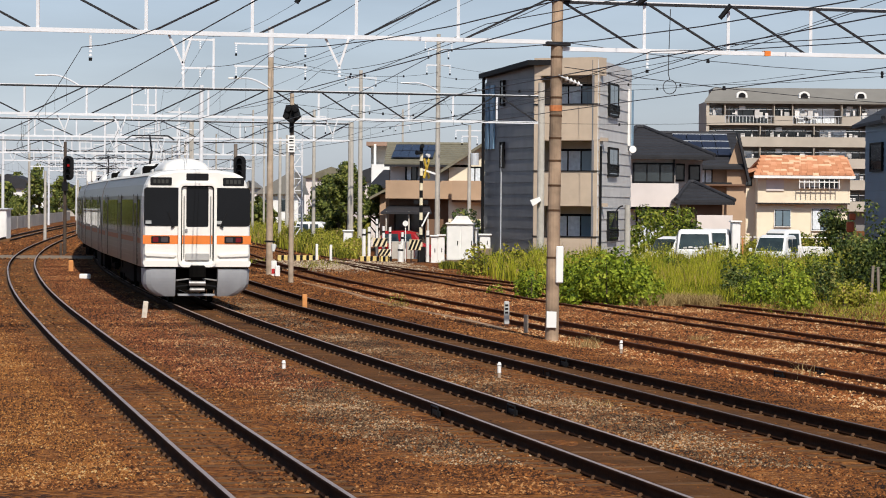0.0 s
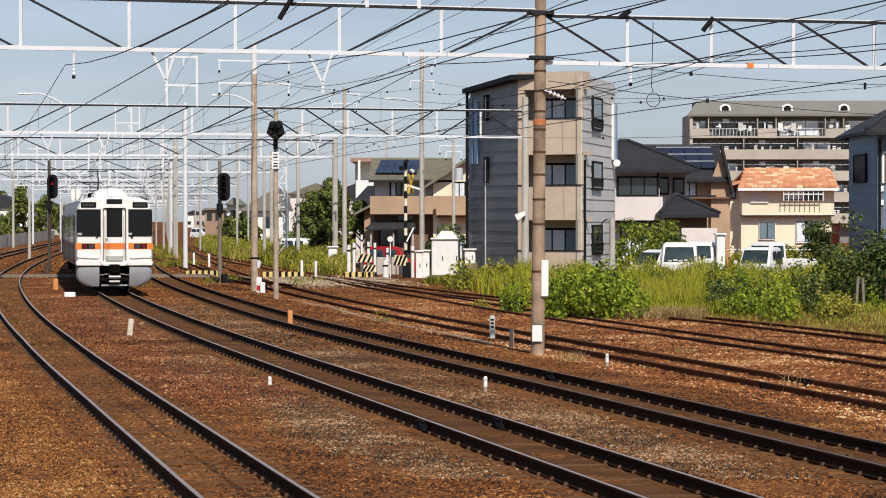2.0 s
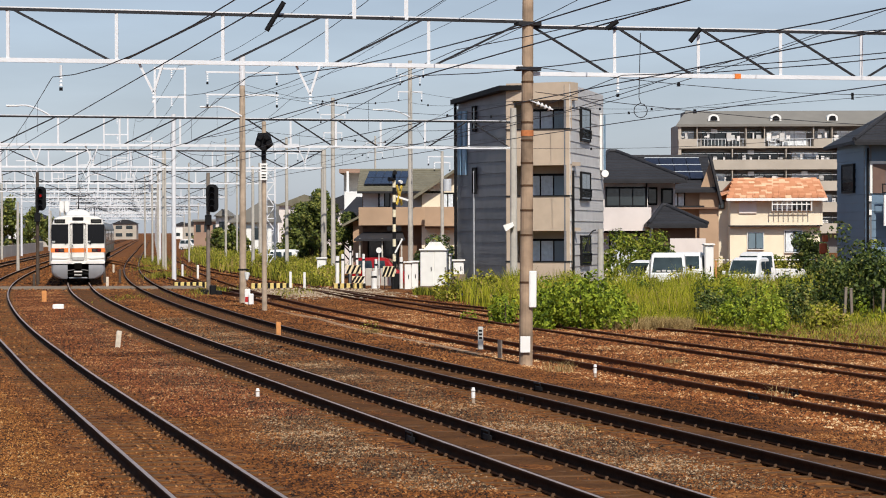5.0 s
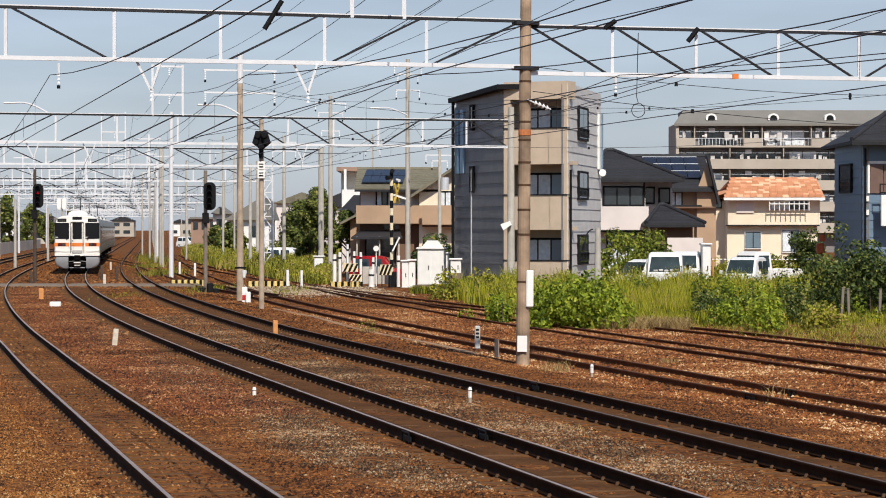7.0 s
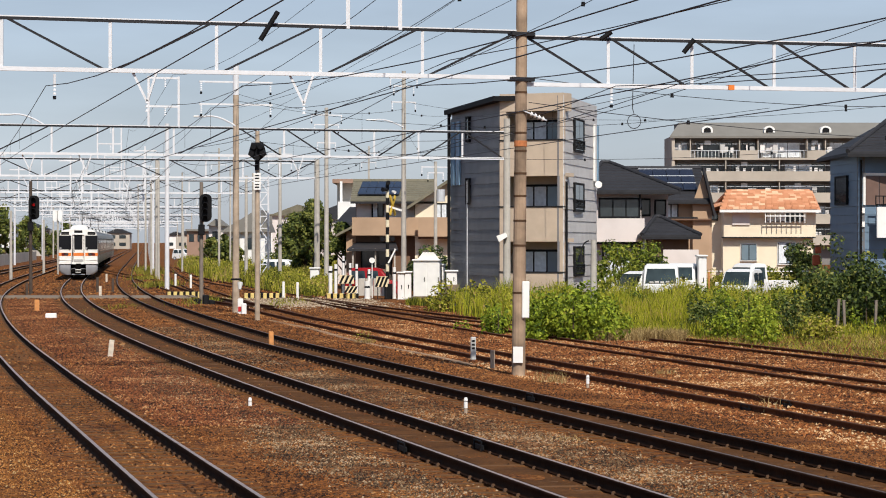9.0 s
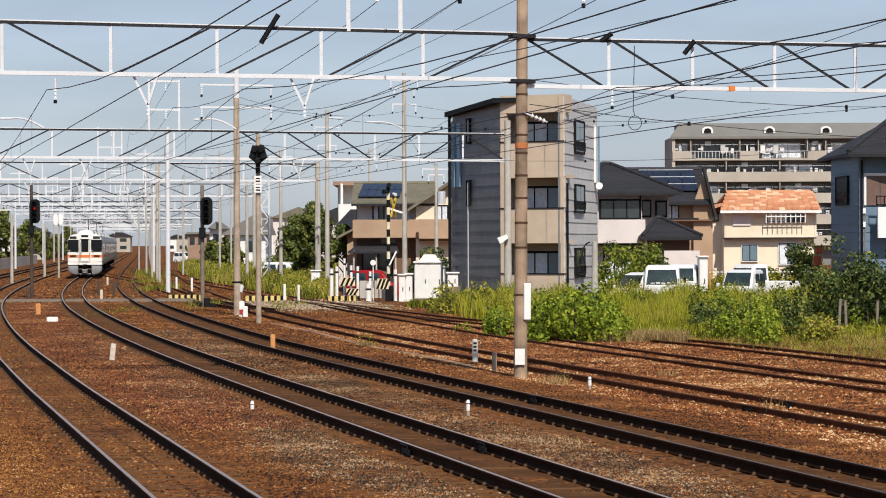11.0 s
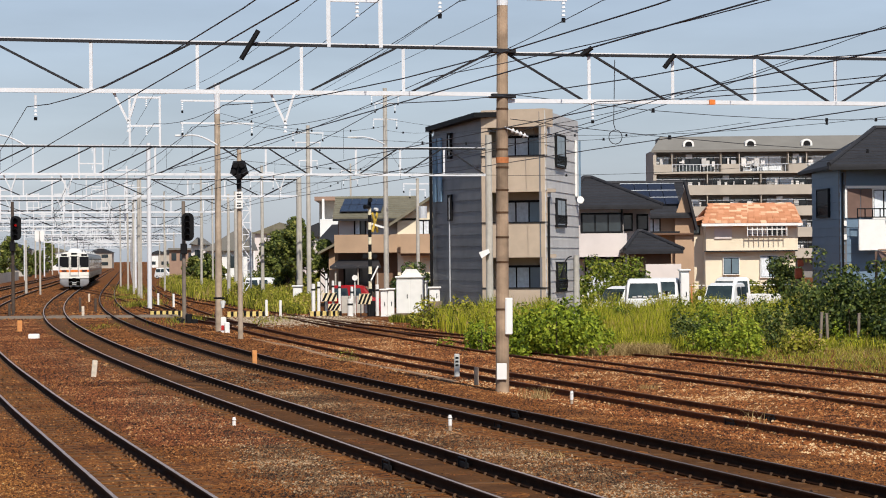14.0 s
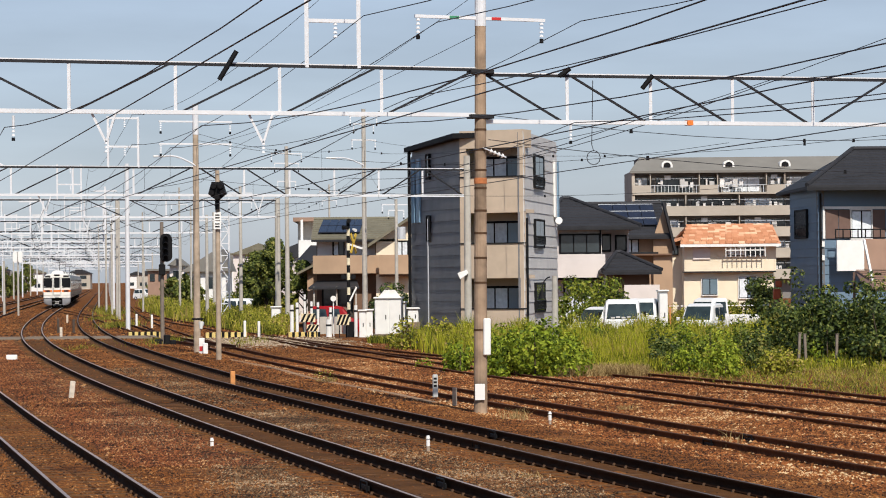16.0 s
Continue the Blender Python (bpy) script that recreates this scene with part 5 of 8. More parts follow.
def yellow_house():
    h = house("yellow_house", "cream two-storey house with salmon tiled roof", 25.02, 204)
    y = 200.0
    x0, x1 = 21.52, 28.35
    ze, zr = 5.14, 6.66
    zm = 3.10
    wbox(h, "upper_wall", x0, x1, y, y + 7.5, zm, ze, CREAM)
    wbox(h, "lower_wall", x0, x1, y + 0.5, y + 7.5, -0.35, zm, CREAM)
    gable_wall_x(h, x1 - 0.02, 0.15, y, y + 7.5, zm, ze, zr - 0.15, CREAM)
    r = wpart(h, "roof", slab_poly([(x0 - 0.4, y - 0.8, ze), (x1 + 0.4, y - 0.8, ze), (x1 + 0.4, y + 3.75, zr), (x0 + 0.6, y + 3.75, zr)], 0.14), SALMON, label="mottled salmon tiled roof")
    wpart(h, "roof_back", slab_poly([(x0 - 0.4, y + 8.3, ze), (x1 + 0.4, y + 8.3, ze), (x1 + 0.4, y + 3.75, zr), (x0 + 0.6, y + 3.75, zr)], 0.14), SALMON, r)
    wbox(h, "fascia", x0 - 0.4, x1 + 0.4, y - 0.9, y - 0.8, ze - 0.2, ze, WHITE, r)
    wbox(h, "storey_eave", x0 - 0.1, x1 + 0.1, y - 0.1, y + 0.5, zm - 0.1, zm, DARK_STEEL)
    wbox(h, "shutter_box", 22.16, 23.48, y - 0.12, y, 4.00, 5.02, OFFWHITE)
    window(h, (x0, y), (x1, y), 0.47, 0.88, 4.25, 4.98, HOUSE_GLASS, WHITE, 0.3, panes=4)
    wbox(h, "awning", 24.55, 27.69, y - 0.8, y, 4.92, 5.01, WHITE)
    for k in range(9):
        xx = 24.55 + (27.52 - 24.55) * k / 8
        wbox(h, "balcony_bar", xx, xx + 0.06, y - 0.8, y - 0.75, 4.16, 4.88, WHITE)
    wbox(h, "balcony_bar", 24.55, 27.52, y - 0.82, y - 0.76, 4.63, 4.71, WHITE)
    window(h, (x0, y + 0.5), (x1, y + 0.5), 0.20, 0.37, 1.31, 2.54, BLUE_GLASS, WHITE)
    window(h, (x0, y + 0.5), (x1, y + 0.5), 0.61, 0.80, 1.05, 2.67, BLUE_GLASS, WHITE, 0.5)
    # small gabled wing
    a0 = 20.34
    wbox(h, "wing_wall", a0, x0, y + 2, y + 7, -0.35, 4.90, CREAM)
    wpart(h, "wing_roof", slab_poly([(a0 - 0.5, y + 1.2, 5.16), (x0 + 0.3, y + 1.2, 5.80), (x0 + 0.3, y + 7, 5.80), (a0 - 0.5, y + 7, 5.16)], 0.18), SALMON)
    window(h, (a0, y + 2), (x0, y + 2), 0.3, 0.75, 4.40, 5.00)
    # roof tiles, one by one
    me = bpy.data.meshes.new("roof_tile")
    bm = box((0, 0, 0), (0.46, 0.50, 0.05), 0, 0.015)
    bm.to_mesh(me)
    bm.free()
    me.materials.append(TILE)
    slope = math.atan2(zr - ze, 4.55)
    for j in range(11):
        f = (j + 0.5) / 11
        for i in range(15):
            left = x0 - 0.4 + f * 1.0
            xx = left + (x1 + 0.4 - left) * (i + 0.5 + 0.25 * (j % 2)) / 15.5
            t = new("roof_tile", me)
            t.parent = r
            t.matrix_basis = h.matrix_basis.inverted() @ Matrix.Translation((xx, y - 0.8 + 4.55 * f, ze + (zr - ze) * f + 0.05 + 0.01 * (i % 3))) @ Matrix.Rotation(slope + 0.06, 4, "X")


yellow_house()


def brown_house():
    h = house("brown_house", "tan two-storey house with olive roof and solar panels", -2.96, 170)
    y = 165.0
    x0, x1, x2 = -5.18, -1.48, 1.80
    ze, zr = 5.29, 6.59
    wbox(h, "wall", x0, x1, y, y + 9, -0.35, ze, BROWN)
    wbox(h, "upper_wall", x0 + 0.05, x1 - 0.05, y - 0.03, y, 4.17, ze, OFFWHITE)
    r = roof_gable_x(h, x0 - 0.3, x1 + 1.2, y - 0.9, y + 9.9, ze, zr, OLIVE_ROOF, 9, "olive-grey tiled roof")
    A, D = Vector((0, y - 0.9, ze)), Vector((0, y + 4.5, zr))
    for i in range(5):
        for j in range(2):
            fx = -5.07 + i * 0.52
            a, b = A.lerp(D, 0.18 + j * 0.34), A.lerp(D, 0.49 + j * 0.34)
            sh = 0.12 * j
            wpart(h, "solar_panel", slab_poly([(fx + sh, a.y, a.z + 0.2), (fx + sh + 0.5, a.y, a.z + 0.2), (fx + sh + 0.6, b.y, b.z + 0.2), (fx + sh + 0.1, b.y, b.z + 0.2)], 0.05), SOLAR, r, "dark solar panel")
    window(h, (x0, y - 0.03), (x1, y - 0.03), 0.28, 0.46, 4.24, 5.16, curtain=0.5)
    wbox(h, "balcony_front", x0 - 0.2, x1 + 0.3, y - 1.2, y - 1.05, 3.12, 4.24, TAN, label="tan balcony front")
    wbox(h, "balcony_floor", x0 - 0.2, x1 + 0.3, y - 1.05, y, 3.08, 3.19, TAN)
    window(h, (x0, y), (x1, y), 0.1, 0.6, 0.2, 2.55)
    wpart(h, "carport_roof", slab_poly([(-5.57, 160.5, 2.28), (-2.47, 160.5, 2.28), (-2.68, 165, 2.69), (-5.15, 165, 2.69)], 0.12), DARK_ROOF)
    for px in (-5.22, -3.85, -2.68):
        wpart(h, "carport_post", add_bar(bmesh.new(), (px, 160.8, -0.35), (px, 160.8, 2.32), 0.09, 0.09), PALE_CONCRETE)
    # lower brown wing
    wbox(h, "wing_wall", -5.81, x0, y + 1, y + 7, -0.35, 3.40, TAN)
    wpart(h, "wing_roof", slab_poly([(-6.45, y + 0.3, 3.19), (x0 + 0.1, y + 0.3, 3.90), (x0 + 0.1, y + 7, 3.90), (-6.45, y + 7, 3.19)], 0.16), OLIVE_ROOF)
    # right wing, its gable towards the railway
    wbox(h, "wall", x1, x2, y - 1, y + 9, -0.35, 5.16, CREAM)
    pk = 0.85
    bm = bmesh.new()
    add_prism(bm, [(x1, 5.16), (x2, 5.16), (pk, 6.57)], y - 1, y - 0.8)
    wpart(h, "gable_wall", bm, CREAM)
    wpart(h, "roof", slab_poly([(x1 - 0.5, y - 1.8, 4.90), (pk, y - 1.8, 6.76), (pk, y + 9.5, 6.76), (x1 - 0.5, y + 9.5, 4.90)], 0.2), OLIVE_ROOF)
    wpart(h, "roof", slab_poly([(pk, y - 1.8, 6.76), (x2 + 0.5, y - 1.8, 5.25), (x2 + 0.5, y + 9.5, 5.25), (pk, y + 9.5, 6.76)], 0.2), OLIVE_ROOF)
    wbox(h, "balcony_front", x1 + 0.2, x2, y - 2.1, y - 1.95, 3.05, 4.24, TAN, label="tan balcony front")
    window(h, (x1, y - 1), (x2, y - 1), 0.38, 0.6, 4.17, 5.08, curtain=0.7)
    wbox(h, "lower_shade", x1 + 0.2, x2, y - 1.9, y - 1, 2.91, 3.05, BROWN)


brown_house()

w2 = house("white_house", "plain white house with a flat grey roof", -6.83, 197)
wbox(w2, "wall", -7.49, -5.16, 195, 203, -0.35, 7.17, PALE_CONCRETE)
wbox(w2, "wall", -7.33, -5.73, 192, 195, -0.35, 5.64, WHITE)
wbox(w2, "roof", -7.78, -4.97, 193.5, 203.5, 7.02, 7.31, PINK_BROWN)
wbox(w2, "pilaster", -7.21, -7.04, 193.0, 193.4, 0, 7.13, WHITE)
wpart(w2, "lean_roof", slab_poly([(-7.23, 185, 4.07), (-5.72, 185, 4.07), (-5.72, 191, 5.23), (-6.43, 191, 5.23)], 0.2), DARK_ROOF)
wbox(w2, "annex_wall", -7.10, -5.75, 186, 192, -0.35, 4.03, OFFWHITE)


def apartment():
    d = 345.0
    h = thing("apartment_building", "long concrete apartment block with stacked balconies and grey roof", "apartment block", at=pose(45.36, d + 6, -0.35))
    x0, x1 = 30.41, 71.87
    wbox(h, "wall", x0 + 0.1, x1, d + 1.6, d + 11.9, -0.35, 16.35, CONC_SHADE)
    wpart(h, "roof", slab_poly([(x0 - 0.3, d - 0.2, 16.50), (x1, d - 0.2, 16.50), (x1, d + 4, 18.41), (x0 + 1.3, d + 4, 18.41)], 0.3), APT_ROOF, label="sloping grey roof")
    wbox(h, "roof_top", x0 + 1.3, x1, d + 4, d + 12, 16.55, 18.41, APT_ROOF)
    wbox(h, "end_wall", x0, x0 + 0.35, d + 0.1, d + 12, -0.35, 16.50, CONC_WALL)
    for px in (35.05, 43.15, 50.52, 58.25):
        arch = [(px + 0.72 * math.cos(radians(180 * k / 8)), 17.30 + 0.55 * math.sin(radians(180 * k / 8))) for k in range(9)]
        hole = [(px + 0.46 * math.cos(radians(180 * k / 8)), 17.22 + 0.40 * math.sin(radians(180 * k / 8))) for k in range(9)]
        q = wpart(h, "dormer", add_prism(bmesh.new(), arch + [(px - 0.72, 16.95), (px + 0.72, 16.95)], d + 0.6, d + 3), WHITE, label="white arched dormer vent")
        wpart(h, "dormer_opening", add_prism(bmesh.new(), hole + [(px - 0.46, 17.0), (px + 0.46, 17.0)], d + 0.55, d + 0.6), BLACK, q)
    rng = random.Random(9)
    for k in range(7):
        zf = 13.62 - k * 2.78
        if zf < 2:
            break
        wbox(h, "floor_slab", x0 + 0.1, x1, d, d + 1.6, zf - 0.22, zf, CONC_WALL)
        x, i = x0, 0
        while x < x1 - 1:
            w = 2.4 if i % 2 == 0 else 6.4
            if k > 0:
                w = 7.0
            solid = (i % 2 == 0) or k > 0
            if solid:
                wbox(h, "balcony_parapet", x, min(x + w, x1), d - 0.05, d + 0.1, zf - 0.24, zf + (1.05 if k else 1.0), CONC_WALL, label="concrete balcony parapet")
            else:
                b = wbox(h, "balcony_rail", x, min(x + w, x1), d, d + 0.06, zf + 0.92, zf + 1.0, GALV)
                for j in range(14):
                    xx = x + w * j / 14
                    wbox(h, "baluster", xx, xx + 0.07, d, d + 0.05, zf, zf + 0.92, GALV, b)
            for j in range(2 if w < 3 else 6):
                xx = x + rng.uniform(0.3, max(0.5, w - 0.9))
                wbox(h, "laundry", xx, xx + rng.uniform(0.2, 0.7), d + 0.5 + 0.06 * j, d + 0.54 + 0.06 * j, zf + rng.uniform(0.6, 1.2), zf + rng.uniform(1.35, 1.8), CLOTH, label="washing on a line")
            pole = wbox(h, "drying_pole", x + 0.2, min(x + w, x1) - 0.2, d + 0.48, d + 0.53, zf + 1.82, zf + 1.87, GALV)
            for j in range(3):
                xx = x + w * (j + 0.5) / 3
                wbox(h, "pole_bracket", xx, xx + 0.07, d + 0.1, d + 0.48, zf + 1.8, zf + 1.88, DARK_STEEL, pole)
            if solid and k:
                top_rail = wbox(h, "parapet_rail", x, min(x + w, x1), d - 0.02, d + 0.03, zf + 1.28, zf + 1.33, DARK_STEEL)
                for j in range(8):
                    xx = x + w * j / 8
                    wbox(h, "rail_post", xx, xx + 0.05, d - 0.02, d + 0.03, zf + 1.05, zf + 1.28, DARK_STEEL, top_rail)
            window(h, (x, d + 1.6), (x + w, d + 1.6), 0.12, 0.88, zf + 0.1, zf + 2.1, panes=3 if w > 3 else 2, curtain=rng.choice((0, 0.4, 0.7)), fmat=CONC_WALL)
            if rng.random() < 0.55:
                wbox(h, "air_conditioner", x + w * 0.3, x + w * 0.3 + 0.8, d + 0.9, d + 1.2, zf + 1.75, zf + 2.3, WHITE)
            wbox(h, "party_wall", x - 0.06, x + 0.06, d + 0.1, d + 1.6, zf, zf + 2.5, CONC_WALL)
            x += w
            i += 1


apartment()


def blue_house():
    h = house("blue_house", "blue-grey clad house with charcoal tiled hip roof", 19.88, 126)
    # the corner post of the front wall and the flank that runs back from it
    A, B, C = (18.66, 126.0), (19.06, 120.0), (26.20, 122.0)
    top = 6.72
    for P, Q in ((A, B), (B, C)):
        wpart(h, "wall", face_box(P, Q, 0, 1, -0.35, top, -0.25, -0.01), JOINT)
        for i in range(18):
            a, b = -0.35 + (top + 0.35) * i / 18, -0.35 + (top + 0.35) * (i + 1) / 18
            wpart(h, "siding_board", face_box(P, Q, 0, 1, a + 0.003, b - 0.003, -0.01, 0.04, 0.015), BLUE_GREY)
    wbox(h, "back_wall", 19.14, 27.27, 127, 128.5, -0.35, top, BLUE_GREY)
    x0, x1 = 18.41, 26.02
    roof_hip(h, x0, x1, 119.2, 129.0, 6.77, 8.62, 21.33, 23.98, DARK_ROOF, 13, "charcoal tiled hip roof")
    window(h, A, B, 0.25, 0.65, 4.52, 5.76, panes=1)
    wpart(h, "downpipe", add_rod(bmesh.new(), (19.13, 119.9, 0), (19.13, 119.9, 6.46), 0.05), BLACK)
    P, Q = B, C
    wpart(h, "white_band", face_box(P, Q, 0.02, 0.7, 5.75, 5.87, 0.03, 0.12), WHITE)
    wpart(h, "white_post", face_box(P, Q, 0.02, 0.035, 4.41, 5.87, 0.03, 0.12), WHITE)
    for t0, t1 in ((0.04, 0.125), (0.13, 0.205), (0.35, 0.44), (0.45, 0.53)):
        wpart(h, "shutter", face_box(P, Q, t0, t1, 4.41, 5.72, 0.03, 0.09), SHUTTER, label="brown window shutter")
    window(h, P, Q, 0.21, 0.345, 4.41, 5.69, curtain=0.6, fmat=WHITE)
    for z in (4.40, 4.78):
        wpart(h, "balcony_rail", face_box(P, Q, 0.05, 0.7, z, z + 0.05, 0.9, 0.95), BLACK)
    for k in range(14):
        t = 0.05 + 0.65 * k / 13
        wpart(h, "balcony_bar", face_box(P, Q, t, t + 0.005, 4.40, 4.78, 0.9, 0.95), BLACK)
    wpart(h, "balcony_panel", face_box(P, Q, 0.06, 0.24, 2.93, 4.32, 0.85, 0.95), WHITE, label="white balcony panel")
    wpart(h, "balcony_panel", face_box(P, Q, 0.24, 0.7, 3.00, 4.37, 0.85, 0.93), PINK_BROWN, label="brown cloth screen on the balcony")
    for z in (4.16, 3.54):
        wpart(h, "meter_box", face_box(P, Q, 0.012, 0.03, z - 0.12, z + 0.12, 0.02, 0.12), WHITE)
    c = thing("carport", "brown ribbed carport roof on a post", "carport", at=pose(19.51, 112, -0.35))
    wpart(c, "carport_roof", slab_poly([(19.22, 111.5, 2.92), (23.33, 111.5, 2.92), (23.33, 108.5, 2.17), (19.12, 108.5, 2.17)], 0.08), SHUTTER)
    for k in range(9):
        f = k / 9
        wpart(c, "rib", slab_poly([(19.27 + 0.42 * f, 111.5 - 3 * f, 2.94 - 0.78 * f + 0.03), (23.33, 111.5 - 3 * f, 2.94 - 0.78 * f + 0.03), (23.33, 111.4 - 3 * f, 2.94 - 0.8 * f + 0.03), (19.27 + 0.43 * f, 111.4 - 3 * f, 2.94 - 0.8 * f + 0.03)], 0.04), PINK_BROWN)
    wpart(c, "post", add_bar(bmesh.new(), (19.14, 111.3, -0.35), (19.14, 111.3, 2.87), 0.1, 0.1), SHUTTER)
    wpart(c, "pole", add_bar(bmesh.new(), (19.63, 109.5, 2.33), (19.44, 110.5, 4.21), 0.09, 0.09), WHITE)
    wpart(c, "post", add_bar(bmesh.new(), (21.31, 108.8, -0.35), (21.31, 108.8, 2.22), 0.1, 0.1), SHUTTER)


blue_house()


# -- low town far down the line
def far_town():
    rng = random.Random(21)
    walls = [OFFWHITE, PALE_CONCRETE, CONC_WALL, WHITE]
    spots = []
    for i in range(26):
        y = rng.uniform(320, 580)
        spots.append((line_x(y) + rng.uniform(14, 20 + (y - 200) * 0.12), y, rng.uniform(4.5, 6.5)))
    for i in range(22):
        y = rng.uniform(330, 620)
        spots.append((line_x(y) - rng.uniform(18, 30 + (y - 300) * 0.12), y, rng.uniform(4.5, 7.5)))
    for i in range(16):
        y = rng.uniform(760, 900)
        spots.append((line_x(y) + rng.uniform(-45, 60), y, rng.uniform(3.5, 6.5)))
    spots = [p for p in spots if not (p[1] < 940 and -0.135 < p[0] / p[1] < -0.065)]
    spots += [(line_x(1000) - 95 + i * 13 + rng.uniform(-3, 3), 960 + rng.uniform(0, 130), rng.uniform(3.6, 6.5)) for i in range(20)]
    for i, (x, y, hgt) in enumerate(spots):
        w, d = rng.uniform(6, 10), rng.uniform(6, 9)
        ob = house("distant_house", "small pale house far along the railway", x, y)
        ob["group"] = "distant houses"
        m = rng.choice(walls)
        wbox(ob, "wall", x - w / 2, x + w / 2, y, y + d, -0.35, hgt, m)
        if hgt < 8:
            bm = bmesh.new()
            add_prism(bm, [(x - w / 2 - 0.5, hgt), (x + w / 2 + 0.5, hgt), (x, hgt + w * 0.22)], y - 0.5, y + d + 0.5)
            wpart(ob, "roof", bm, rng.choice((DARK_ROOF, OLIVE_ROOF, APT_ROOF)))
        else:
            wbox(ob, "roof", x - w / 2 - 0.2, x + w / 2 + 0.2, y - 0.2, y + d, hgt, hgt + 0.4, APT_ROOF)
        nz = int(hgt // 2.8)
        for f in range(nz):
            for k in (0.12, 0.56):
                wpart(ob, "window", face_box((x - w / 2, y), (x + w / 2, y), k, k + 0.28, 0.9 + f * 2.8, 2.2 + f * 2.8, 0.0, 0.06), HOUSE_GLASS)

    # a pink-brown flat block, a blue-grey wall and a long grey gable beside the line
    ob = house("flat_block", "pink-brown flat-roofed building beside the line", -29.7, 330)
    wbox(ob, "wall", -31.4, -28.0, 330, 340, -0.35, 4.0, PINK_BROWN)
    wbox(ob, "roof", -31.55, -27.85, 329.6, 340, 4.0, 4.25, APT_ROOF)
    for k in range(3):
        wpart(ob, "window", face_box((-31.4, 330), (-28.0, 330), 0.08 + k * 0.31, 0.26 + k * 0.31, 2.7, 3.6, 0.0, 0.06), HOUSE_GLASS)
    ob = house("small_house", "pale blue-grey small house beside the line", -25.29, 300)
    wbox(ob, "wall", -26.06, -24.46, 300, 307, -0.35, 4.53, OFFWHITE)
    wpart(ob, "roof", add_prism(bmesh.new(), [(-26.32, 4.46), (-24.20, 4.46), (-25.29, 5.30)], 299.5, 307.5), APT_ROOF)
    wpart(ob, "window", face_box((-26.06, 300), (-24.46, 300), 0.25, 0.7, 2.99, 3.89, 0.0, 0.06), HOUSE_GLASS)
    ob = house("gabled_house", "white house with a long sloping grey roof", -20.19, 275)
    wbox(ob, "wall", -22.31, -18.08, 275, 285, -0.35, 3.80, WHITE)
    wpart(ob, "roof", add_prism(bmesh.new(), [(-22.77, 3.68), (-17.61, 3.68), (-17.73, 4.03), (-18.55, 6.03), (-18.90, 6.03)], 274.4, 285.6), APT_ROOF)
    for k in range(2):
        wpart(ob, "window", face_box((-22.31, 275), (-18.08, 275), 0.12 + k * 0.45, 0.38 + k * 0.45, 1.92, 3.09, 0.0, 0.06), HOUSE_GLASS)


far_town()

# ---- signals, crossing, cabinets, markers ----
RED_GLOW = mat("red_signal_glow", (0.9, 0.02, 0.02), 0.4, emit=0.22)
TROUGH = mat("rust_stained_lid", (0.27, 0.17, 0.10), 0.9, 0, 0.6, 2.5, 0.003)
POST_GREY = mat("grey_brown_post", (0.20, 0.165, 0.135), 0.8, 0, 0.35, 4)
DARK_POST = mat("dark_weathered_post", (0.075, 0.055, 0.042), 0.8, 0, 0.4, 4)
KERB_YELLOW = mat("faded_kerb_yellow", (0.72, 0.55, 0.20), 0.8, 0, 0.25, 5)
PLASTIC_GREY = mat("grey_enamel", (0.5, 0.5, 0.48), 0.6, 0, 0.1, 4)
MARK_WHITE = mat("weathered_white_marker", (0.62, 0.54, 0.44), 0.8, 0, 0.3, 9)
MARK_ORANGE = mat("orange_marker", (0.62, 0.27, 0.09), 0.7, 0, 0.2, 8)
ORANGE_RED = mat("faded_red_paint", (0.45, 0.10, 0.04), 0.6, 0, 0.2, 5)
DECK = mat("stained_deck_concrete", (0.20, 0.155, 0.115), 0.9, 0, 0.25, 3, 0.003)
ASPHALT = mat("worn_asphalt", (0.13, 0.125, 0.12), 0.9, 0, 0.25, 3, 0.003)
TYRE = mat("tyre_rubber", (0.02, 0.02, 0.02), 0.85, 0, 0.2, 8)
CAR_WHITE = mat("white_car_paint", (0.78, 0.78, 0.77), 0.25, 0, 0.04, 3)
CAR_GLASS = mat("tinted_car_glass", (0.028, 0.042, 0.044), 0.1, 0, 0.5, 2.5, spec=0.6)
CAR_RED = mat("red_car_paint", (0.30, 0.010, 0.012), 0.22, 0, 0.05, 3)


